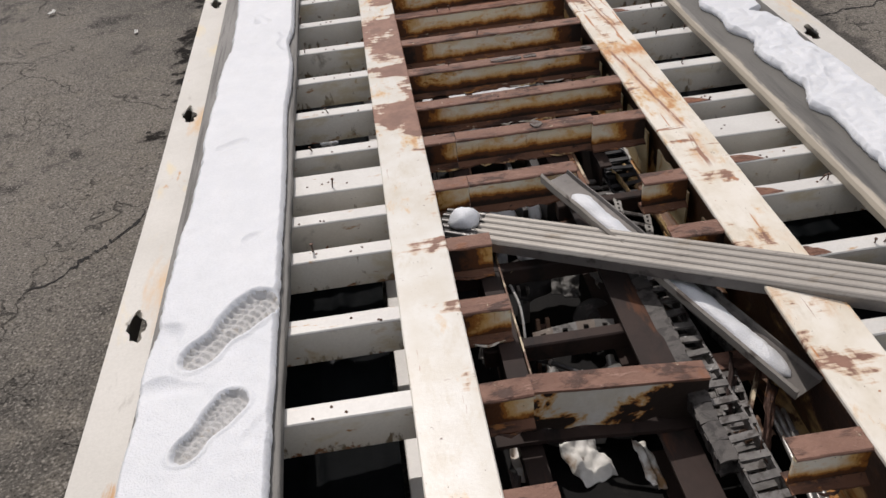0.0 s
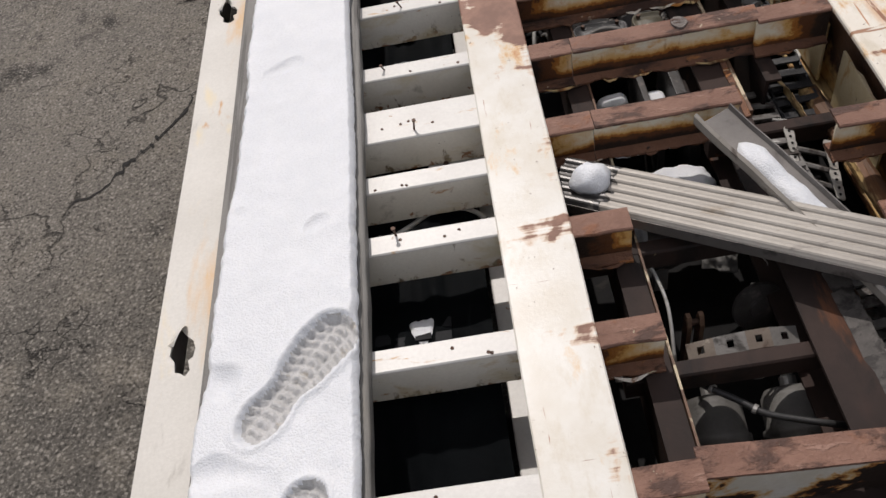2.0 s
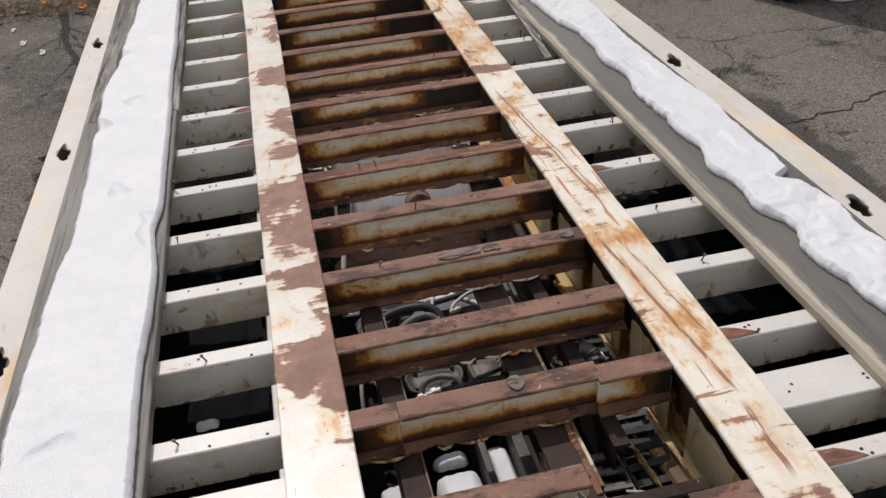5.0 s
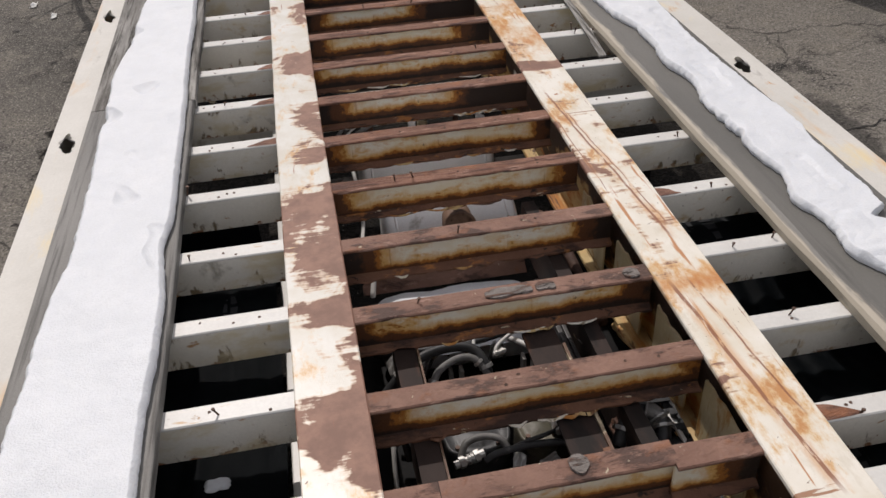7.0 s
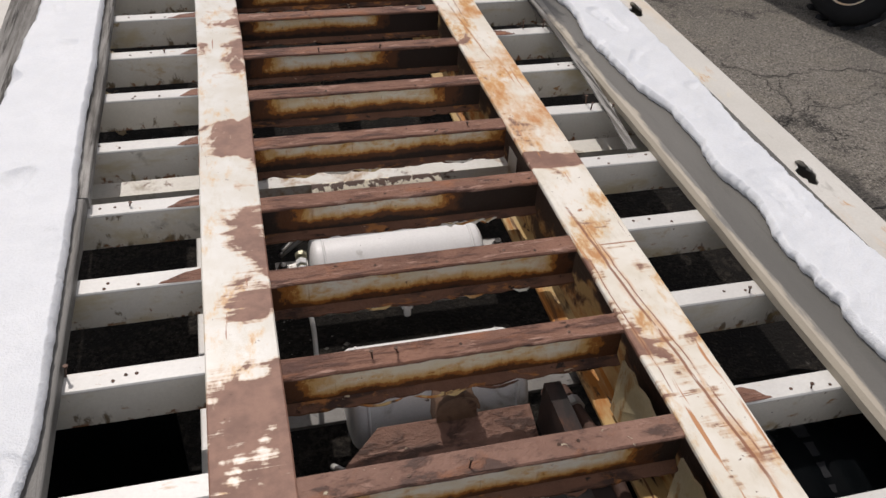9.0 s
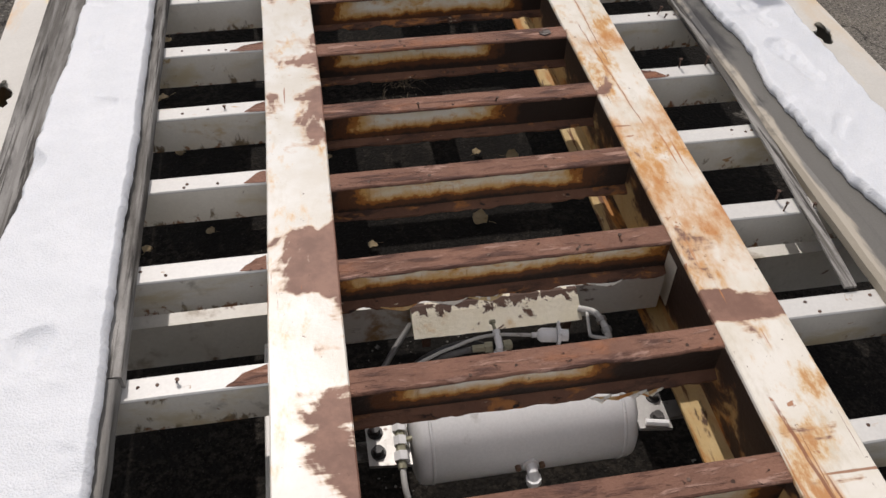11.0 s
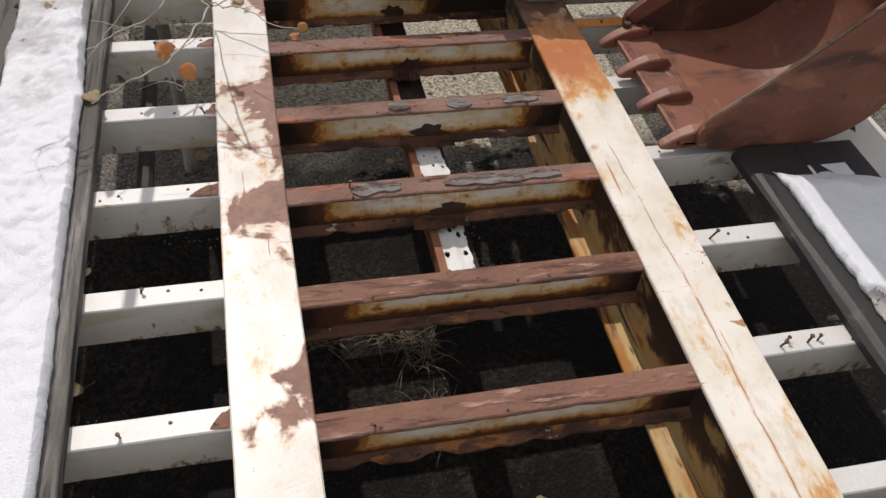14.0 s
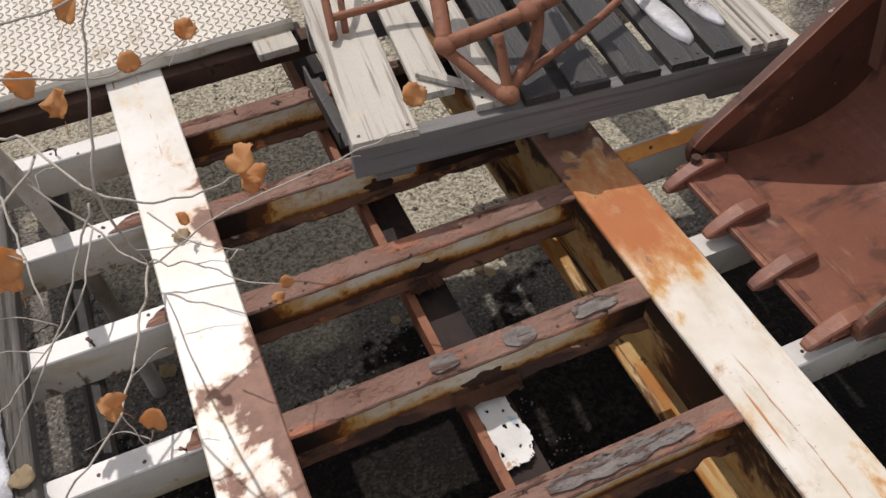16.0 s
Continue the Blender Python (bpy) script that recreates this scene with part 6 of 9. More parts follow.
lathe(bm, (0.147, 5.116, 0.951), (1, -0.17, 0), [(0, 0), (0, 0.023), (0.007, 0.023), (0.008, 0.015), (0.026, 0.014), (0.027, 0.0)], 14)
part("cap", bm, M_TANK, plug)
for q in (0.9, 2.2):
    bm = bmesh.new()
    tube(bm, [(0.151, 5.115 + 0.021 * math.cos(q), 0.951 + 0.021 * math.sin(q)), (0.153, 5.115 + 0.034 * math.cos(q), 0.951 + 0.034 * math.sin(q))], 0.004, 6)
    part("tab", bm, M_TANK, plug)
ob = thing("drain_valve", "pale brass tee valve with side nipples", "valve", (0.008, 5.11, 0.82))
bm = bmesh.new()
tube(bm, [(0.006, 5.150, 0.955), (0.008, 5.112, 0.940), (0.010, 5.09, 0.81)], 0.009, 10)
lathe(bm, (0.0085, 5.104, 0.93), (0, -0.12, -1), [(0, 0), (0, 0.016), (0.014, 0.016), (0.014, 0.012), (0.022, 0.012), (0.022, 0.016), (0.034, 0.016), (0.035, 0.0)], 8)
part("body", bm, M_TANK, ob)
for xa, xb, r in ((-0.008, -0.026, 0.013), (-0.025, -0.056, 0.009), (0.016, 0.036, 0.012)):
    bm = bmesh.new()
    tube(bm, [(xa, 5.115, 0.938), (xb, 5.118, 0.935)], r, 8)
    part("nipple", bm, M_BRASS, ob)
bm = bmesh.new()
tube(bm, [(0.006, 5.147, 0.950), (0.002, 5.170, 0.958)], 0.004, 8)
lathe(bm, (0.002, 5.170, 0.958), (-0.1, 1, 0.3), [(0, 0), (0, 0.008), (0.006, 0.008), (0.007, 0)], 8)
part("bleed_screw", bm, M_BRASS, ob)
ob = thing("outlet_pipe", "grey pipe with a metal sleeve beside the valve cover", "pipe", (0.23, 5.19, 0.945))
line = bend([(0.222, 5.195, 0.945), (0.257, 5.174, 0.947), (0.270, 5.140, 0.943), (0.276, 5.105, 0.925), (0.274, 5.085, 0.88)], 7)
bm = bmesh.new()
tube(bm, line, 0.0085, 10)
part("pipe", bm, M_HOSEW, ob, smooth=True)
for f in (0.42, 0.62):
    i = int(f * (len(line) - 2))
    bm = bmesh.new()
    tube(bm, line[i:i + 3], 0.0125, 10)
    part("sleeve", bm, M_STEEL, ob, "galvanised sleeve")
bm = bmesh.new()
lathe(bm, (0.282, 5.095, 0.905), (1, -0.1, 0), [(0, 0), (0, 0.017), (0.012, 0.017), (0.013, 0.011), (0.022, 0.011), (0.023, 0)], 6)
part("union_nut", bm, M_STEEL, ob, "galvanised union nut")

# lower box beam across the trailer
M_LOWPAINT = layered("dusty_cream_beam_paint", (0.66, 0.63, 0.56), (0.74, 0.72, 0.66), 6.0, [((0.38, 0.33, 0.26), 7.0, 0.56, 0.70), ((0.16, 0.09, 0.05), (9.0, 9.0, 12.0), 0.63, 0.70)], rough=0.5)
M_WEBPALE = layered("stained_cream_beam_paint", (0.66, 0.64, 0.58), (0.74, 0.73, 0.69), 6.0, [((0.34, 0.20, 0.09), 7.0, 0.52, 0.66), ((0.10, 0.055, 0.035), (9.0, 9.0, 16.0), 0.58, 0.66)], rough=0.55)
for x0, x1, z1, m in ((-1.18, -0.43, 0.985, M_LOWPAINT), (-0.415, 0.465, 0.962, M_WEBPALE), (0.49, 1.22, 0.985, M_LOWPAINT)):
    low = part("lower_cross_beam", member_strip(x0, x1, [(5.255, 0.84), (5.335, 0.84), (5.335, z1), (5.255, z1)], 77.0), m, trailer, "pale lower box beam across the trailer")

hose("air_pipe", "short grey pipe beside the valve cover", [(-0.295, 5.06, 0.905), (-0.277, 5.09, 0.92), (-0.230, 5.163, 0.925), (-0.193, 5.219, 0.922), (-0.190, 5.24, 0.90)], 0.0075, M_CLAMPHOSE, "pipe")
hose("air_line", "thin grey looped line at the valve cover", [(0.240, 5.182, 0.945), (0.236, 5.160, 0.946), (0.228, 5.115, 0.944), (0.234, 5.103, 0.945), (0.268, 5.096, 0.940)], 0.004, M_HOSEW)


# ---------------------------------------------------------------- running gear and machinery below the deck
M_CHIPPED = layered("chipped_cream_edge", (0.10, 0.055, 0.035), (0.16, 0.09, 0.055), 20.0, [((0.52, 0.44, 0.30), (9.0, 7.0, 12.0), 0.52, 0.58)], rough=0.6, grain=100, strength=0.4)
# near black, for the deep shade below the machinery; also on small rivets
M_PIT = layered("pit_black", (0.004, 0.004, 0.0045), (0.009, 0.0085, 0.008), 9.0, [((0.02, 0.018, 0.016), 20.0, 0.62, 0.74)], rough=0.7, grain=60, strength=0.3, spec=0.15)
M_PLATEYELLOW = layered("yellowed_cream_plate", (0.58, 0.47, 0.26), (0.66, 0.58, 0.40), 6.0, [
    ((0.44, 0.22, 0.06), (6.0, 18.0, 6.0), 0.56, 0.68), (BROWN, (8.0, 16.0, 8.0), 0.64, 0.70)], rough=0.55, grain=100, strength=0.3)
M_BROWN = layered("brown_painted_steel", (0.024, 0.016, 0.0135), (0.042, 0.026, 0.021), 6.0, [
    ((0.034, 0.020, 0.016), (14.0, 4.0, 14.0), 0.54, 0.68), ((0.30, 0.24, 0.15), (26.0, 8.0, 26.0), 0.70, 0.73), ((0.095, 0.038, 0.018), (12.0, 3.0, 12.0), 0.58, 0.72), ((0.014, 0.011, 0.010), (9.0, 3.0, 9.0), 0.50, 0.64)], rough=0.7, grain=60, strength=0.2, spec=0.25)
M_TYRE = layered("black_tyre_rubber", (0.005, 0.006, 0.0075), (0.009, 0.0105, 0.013), 8.0, [((0.020, 0.022, 0.024), 22.0, 0.64, 0.78)], rough=0.75, grain=120, strength=0.3)
M_LINK = layered("weathered_grey_chain_link", (0.10, 0.095, 0.088), (0.20, 0.19, 0.178), 30.0, [((0.045, 0.036, 0.03), 20.0, 0.48, 0.60), ((0.60, 0.59, 0.55), 36.0, 0.64, 0.72)], rough=0.5, grain=180, strength=0.3)
M_LINKGRIMY = layered("grimy_brown_grey_link", (0.045, 0.040, 0.036), (0.085, 0.076, 0.068), 30.0, [((0.018, 0.015, 0.013), 20.0, 0.48, 0.60), ((0.24, 0.22, 0.20), 40.0, 0.66, 0.74)], rough=0.6, grain=180, strength=0.3)
M_LINKPALE = layered("pale_pitted_link_plate", (0.36, 0.345, 0.31), (0.46, 0.445, 0.41), 20.0, [((0.035, 0.03, 0.026), (34.0, 34.0, 34.0), 0.60, 0.64), ((0.20, 0.13, 0.08), 16.0, 0.60, 0.72)], rough=0.6, grain=160, strength=0.3)
M_LINKDARK = layered("black_plastic_chain_link", (0.016, 0.017, 0.019), (0.03, 0.031, 0.033), 30.0, [((0.11, 0.11, 0.105), 40.0, 0.64, 0.74)], rough=0.45, grain=180, strength=0.3)


def tyre(x0, y, side):
    z, r, w = GROUND + 0.355, 0.355, 0.22
    ob = thing("trailer_wheel", "black trailer tyre on a rusty rim below the deck", "wheel", (x0, y, GROUND), group="trailer wheels")
    prof = [(0.0, 0.20), (0.010, 0.235), (0.0, 0.29), (0.012, 0.335), (0.035, 0.350), (w / 2, 0.355), (w - 0.035, 0.350), (w - 0.012, 0.335), (w, 0.29), (w - 0.010, 0.235), (w, 0.20)]
    bm = bmesh.new()
    lathe(bm, (x0, y, z), (1, 0, 0), prof, 48)
    t = part("tyre", bm, M_TYRE, ob, smooth=True)
    bm = bmesh.new()
    for k in range(44):
        a = 2 * math.pi * k / 44
        for q in range(4):
            xa = x0 + 0.024 + q * 0.045
            c, s = math.cos(a + 0.05 * (q % 2)), math.sin(a + 0.05 * (q % 2))
            pts = []
            for rr in (0.348, 0.364):
                for du, dx in ((-0.018, 0), (0.018, 0), (0.018, 0.036), (-0.018, 0.036)):
                    pts.append(bm.verts.new((xa + dx, y + rr * c - du * s, z + rr * s + du * c)))
            bm.faces.new(pts[4:])
            for i in range(4):
                bm.faces.new((pts[i], pts[(i + 1) % 4], pts[4 + (i + 1) % 4], pts[4 + i]))
    tagged(part("tread", bm, M_TYRE, t), kind="stuff")
    bm = bmesh.new()
    lathe(bm, (x0 + 0.02, y, z), (1, 0, 0), [(0, 0.05), (0, 0.19), (0.02, 0.20), (w - 0.06, 0.20), (w - 0.04, 0.19), (w - 0.04, 0.05)], 24)
    part("rim", bm, M_DARKRUST, ob)


for wy in (1.50, 2.33, 3.16, 3.97):
    for xx in (-1.08, -0.83, 0.62, 0.87):
        tyre(xx, wy, 1)
for wy in (1.50, 2.33, 3.16, 3.97):
    ob = thing("axle", "greasy rusted axle tube between the wheels", "axle", (0, wy, GROUND + 0.355), group="trailer axles")
    bm = bmesh.new()
    tube(bm, [(-1.0, wy, GROUND + 0.355), (1.0, wy, GROUND + 0.355)], 0.055, 16)
    part("tube", bm, M_GREASE, ob, smooth=True)
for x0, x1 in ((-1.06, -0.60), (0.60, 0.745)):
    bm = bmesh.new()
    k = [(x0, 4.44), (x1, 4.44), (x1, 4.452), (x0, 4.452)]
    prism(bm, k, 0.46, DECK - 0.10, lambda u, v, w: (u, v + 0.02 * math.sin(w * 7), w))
    part("mud_flap", bm, M_NEARBLACK, trailer, "black rubber mud flap")
# black sheets added over the wheels to keep the outer bays dark
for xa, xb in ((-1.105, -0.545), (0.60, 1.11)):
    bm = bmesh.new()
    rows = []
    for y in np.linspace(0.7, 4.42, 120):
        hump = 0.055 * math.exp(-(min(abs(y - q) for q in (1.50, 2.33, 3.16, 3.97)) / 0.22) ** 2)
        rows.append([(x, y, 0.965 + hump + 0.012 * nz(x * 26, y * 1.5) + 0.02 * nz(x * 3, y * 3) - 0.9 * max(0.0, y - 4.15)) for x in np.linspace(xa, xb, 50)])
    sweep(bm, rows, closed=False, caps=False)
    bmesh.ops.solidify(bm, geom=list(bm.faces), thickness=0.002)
    tagged(part("black_sheet", bm, M_NEARBLACK, smooth=True), "added black sheet over the trailer wheels, darkens the bays", "sheet")
bm = bmesh.new()
box(bm, -0.645, -0.53, 2.80, 2.93, 0.985, 1.040, 0.004)
plate = part("mounting_plate", bm, M_TOPWHITE, trailer, "pale bolted mounting plate")
for x, y in ((-0.62, 2.82), (-0.58, 2.86), (-0.60, 2.90)):
    bm = bmesh.new()
    tube(bm, [(x, y, 1.038), (x, y, 1.050)], 0.007, 6)
    part("bolt", bm, M_SCREW, plate)
hose("air_hose", "thin pale hose looped below members", [(-0.765, 2.700, 1.02), (-0.70, 2.741, 1.02), (-0.64, 2.775, 1.02), (-0.57, 2.765, 1.02), (-0.52, 2.74, 1.0)], 0.006, M_HOSEW)
# near-black plate added to stand in for deep shade below the machinery
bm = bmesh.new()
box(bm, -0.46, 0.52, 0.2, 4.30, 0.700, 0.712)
part("belly_plate", bm, M_PIT, trailer, "added near-black plate for the deep shade below")


def rail_channel(x0, x1, y0, y1, z0, z1, flip, label):
    t = 0.008
    prof = [(x0, z0), (x1, z0), (x1, z0 + t), (x0 + t, z0 + t), (x0 + t, z1 - t), (x1, z1 - t), (x1, z1), (x0, z1)]
    if flip:
        prof = [(x0 + x1 - u, v) for u, v in prof]
    bm = bmesh.new()
    n = int((y1 - y0) / 0.1)
    sweep(bm, [[(u + 0.002 * nz(y * 3, x0), y, v) for u, v in prof] for y in np.linspace(y0, y1, n)])
    return part("frame_rail", bm, M_BROWN, trailer, label)


rail_channel(-0.262, -0.208, 1.99, 3.72, 0.90, 1.043, False, "brown inner frame rail with chipped edge")
rail_channel(0.065, 0.150, 1.99, 3.66, 0.90, 1.043, True, "brown inner frame rail with chipped edge")
rail_channel(-0.262, -0.208, 0.3, 1.985, 0.82, 0.955, False, "brown inner frame rail sunk at the end")
rail_channel(0.070, 0.155, 0.3, 1.985, 0.82, 0.940, True, "brown inner frame rail sunk at the end")
rail_channel(0.225, 0.265, 3.0, 4.25, 0.90, 1.040, False, "pale edged narrow frame rail")
bm = bmesh.new()
box(bm, -0.206, -0.201, 1.99, 3.70, 0.94, 1.047)
part("edge_strip", bm, M_CHIPPED, trailer, "cream chipped rail edge")
bm = bmesh.new()
box(bm, 0.152, 0.160, 2.9, 3.60, 0.94, 1.046)
part("edge_strip", bm, M_CHIPPED, trailer, "cream chipped rail edge")

for y, x0, x1, z in ((2.225, -0.30, 0.20, 1.020), (2.52, -0.34, 0.10, 1.045), (1.36, -0.2, 0.30, 1.03), (2.87, 0.05, 0.40, 0.99)):
    bm = member_strip(x0, x1, [(y, z - 0.055), (y + 0.034, z - 0.055), (y + 0.034, z), (y + 0.004, z), (y, z - 0.004)], y * 9)
    part("cross_bar", bm, M_BROWN, trailer, "dark brown cross bar")

# tall rust-burnt box member
def lean(bm):
    """The burnt member sags towards one end."""
    for v in bm.verts:
        v.co.z -= 0.100 * max(0.0, v.co.x + 0.22)
    return bm


bm = lean(member_strip(-0.228, 0.195, [(1.975, 0.985), (1.983, 0.985), (1.983, 1.112), (1.975, 1.112)], 61.0, 0.03))
BURN = ((9.0, 9.0, 12.0), 2, 1.115, 1.5, 0, -0.08, 1.15)
tall = part("crossmember", bm, layered("cream_paint_burnt_by_rust", (0.62, 0.57, 0.46), (0.74, 0.72, 0.66), 7.0, [
    ((0.56, 0.33, 0.11), BURN[0], 0.645, 0.725, *BURN[1:]), ((0.36, 0.14, 0.035), BURN[0], 0.71, 0.74, *BURN[1:]), ((0.022, 0.014, 0.010), BURN[0], 0.735, 0.755, *BURN[1:])], rough=0.6, grain=100, strength=0.4, shift=False), trailer, "cream member burnt through by brown rust")
part("top_flange", lean(member_strip(-0.228, 0.195, [(1.971, 1.112), (2.03, 1.112), (2.03, 1.120), (1.971, 1.120)], 62.0, 0.004, 0.012)), M_PRIMERRUST, tall, "red-brown primed flange")
part("bottom_flange", lean(member_strip(-0.33, 0.21, [(1.945, 0.972), (2.03, 0.972), (2.03, 0.984), (1.945, 0.984)], 63.0, 0.004)), M_BROWN, tall)


# ---------------------------------------------------------------- drag chains
def link_mesh(w, p, mat):
    bm = bmesh.new()
    h = 0.042
    for e in (-1, 1):
        ol = [(-0.5 * p, -h / 2), (0.62 * p, -h / 2), (0.74 * p, 0), (0.62 * p, h / 2), (-0.5 * p, h / 2), (-0.42 * p, 0)]
        prism(bm, ol, e * w / 2 - 0.003, e * w / 2 + 0.003, lambda u, v, q: (q, u, v))
    for zz in (-1, 1):
        box(bm, -w / 2, w / 2, -0.20 * p, 0.22 * p, zz * h / 2 - 0.003, zz * h / 2 + 0.004)
    bmesh.ops.recalc_face_normals(bm, faces=bm.faces)
    me = bpy.data.meshes.new("link")
    bm.to_mesh(me)
    bm.free()
    me.materials.append(mat)
    return me


LINKS = {}


def drag_chain(label, pts, w, mat, roll=0.0, p=0.046):
    ob = thing("drag_chain", label, "chain", pts[0])
    key = (w, mat.name)
    if key not in LINKS:
        LINKS[key] = link_mesh(w, p, mat)
    line = bend(pts, 40)
    d, last = 0.0, line[0]
    for a, b in zip(line, line[1:]):
        d += (b - a).length
        if d >= p:
            d = 0.0
            way = (b - a).normalized()
            side = way.cross(Vector((0, 0, 1))).normalized()
            up = side.cross(way)
            m = Matrix((side, way, up)).transposed().to_4x4()
            m = Matrix.Translation(b) @ m @ pose(0, 0, 0, rnd(-3, 3), roll + rnd(-4, 4), rnd(-3, 3))
            k = new("link", LINKS[key])
            k.parent = ob
            k.matrix_parent_inverse = Matrix.Translation(-Vector(pts[0]))
            k.matrix_basis = m


drag_chain("weathered grey cable drag chain with open rungs", [(0.255, 1.40, 0.93), (0.240, 1.70, 0.965), (0.222, 2.05, 0.985), (0.215, 2.40, 0.985), (0.205, 2.75, 0.965), (0.22, 3.05, 0.93)], 0.072, M_LINK)
drag_chain("twisted grey drag chain lying on its side", [(0.172, 1.75, 0.99), (0.168, 2.1, 1.015), (0.165, 2.4, 1.02), (0.160, 2.72, 1.0)], 0.05, M_LINKGRIMY, roll=80)
drag_chain("short broken grey drag chain", [(0.395, 2.16, 0.945), (0.370, 2.25, 0.95), (0.350, 2.36, 0.95), (0.335, 2.46, 0.94)], 0.085, M_LINK, roll=-8)
drag_chain("broken grey drag chain hanging loosely", [(0.284, 2.11, 0.955), (0.272, 2.02, 0.955), (0.262, 1.90, 0.945), (0.262, 1.75, 0.92)], 0.062, M_LINK, roll=6)
drag_chain("black plastic cable drag chain", [(0.315, 2.90, 0.93), (0.318, 3.15, 0.94), (0.325, 3.40, 0.935), (0.33, 3.62, 0.90)], 0.105, M_LINKDARK)
# two perforated bars with rungs between, broken out of a chain
ladder = thing("perforated_bars", "pale perforated bars with rungs broken from a chain", "bars", (0.26, 2.76, 0.97))
for a, b in (((0.246, 2.880, 0.985), (0.220, 2.715, 0.972)), ((0.318, 2.815, 0.985), (0.286, 2.640, 0.968))):
    a, b = Vector(a), Vector(b)
    d = (b - a).normalized()
    sd = d.cross(Vector((0, 0, 1))).normalized()
    up = sd.cross(d)
    for k in range(4):
        bm = bmesh.new()
        p0, p1 = a.lerp(b, k / 4), a.lerp(b, k / 4 + 0.262)
        tip = 0.35 + 0.25 * (k % 2)
        ol = [(0.0, -0.011), (0.008, -0.013), ((p1 - p0).length - 0.006, -0.012), ((p1 - p0).length, -0.004), ((p1 - p0).length - 0.002, 0.010), (0.010, 0.013), (0.0, 0.009)]
        prism(bm, ol, -0.002, 0.002, lambda u, v, w: p0 + d * u + sd * v + up * (w + 0.003 * (k % 2) + v * tip))
        link = part("link_plate", bm, M_LINKPALE, ladder)
        for q in (0.3, 0.7):
            bm = bmesh.new()
            c = p0.lerp(p1, q)
            tube(bm, [c + up * (0.003 * (k % 2) + 0.0015), c + up * (0.003 * (k % 2) + 0.004)], 0.0036, 8)
            part("rivet", bm, M_PIT, link)
for k, q in enumerate((0.35, 0.62, 0.9)):
    bm = bmesh.new()
    a, b = Vector((0.246, 2.880, 0.978)).lerp(Vector((0.220, 2.715, 0.965)), q), Vector((0.318, 2.815, 0.978)).lerp(Vector((0.286, 2.640, 0.961)), q - 0.12)
    tube(bm, [a, b], 0.007, 6)
    part("rung", bm, M_LINK, ladder)
bm = bmesh.new()
tube(bm, [(0.222, 2.920, 0.982), (0.300, 2.893, 0.982)], 0.003, 6)
tagged(part("thin_rod", bm, M_HOSEW), "thin whitish rod lying across the chain", "rod")


# crumpled sheet scraps
def scrap(label, c, size, turn, mat, seed):
    bm = bmesh.new()
    n = 18
    rows = []
    m = Matrix.Translation(c) @ pose(0, 0, 0, *turn)
    for j in range(n + 1):
        row = []
        for i in range(n + 1):
            u, v = i / n - 0.5, j / n - 0.5
            e = 0.12 * nz(u * 3 + seed, v * 3)
            row.append(m @ Vector((size[0] * (u + e * 0.5), size[1] * (v + e * 0.6), min(size) * (0.30 * nz(u * 2.4 + seed, v * 2.4, 5) + 0.10 * nz(u * 7 + seed, v * 7, 2)))))
        rows.append(row)
    top = [[bm.verts.new(p) for p in r] for r in rows]
    low = [[bm.verts.new(p - Vector((0, 0, 0.003))) for p in r] for r in rows]
    for j in range(n):
        for i in range(n):
            bm.faces.new((top[j][i], top[j][i + 1], top[j + 1][i + 1], top[j + 1][i]))
            bm.faces.new((low[j][i], low[j + 1][i], low[j + 1][i + 1], low[j][i + 1]))
    for i in range(n):
        for a in ((0, i, 0, i + 1), (n, i, n, i + 1), (i, 0, i + 1, 0), (i, n, i + 1, n)):
            bm.faces.new((top[a[0]][a[1]], top[a[2]][a[3]], low[a[2]][a[3]], low[a[0]][a[1]]))
    return tagged(part("sheet_scrap", bm, mat, smooth=True), label, "scrap")


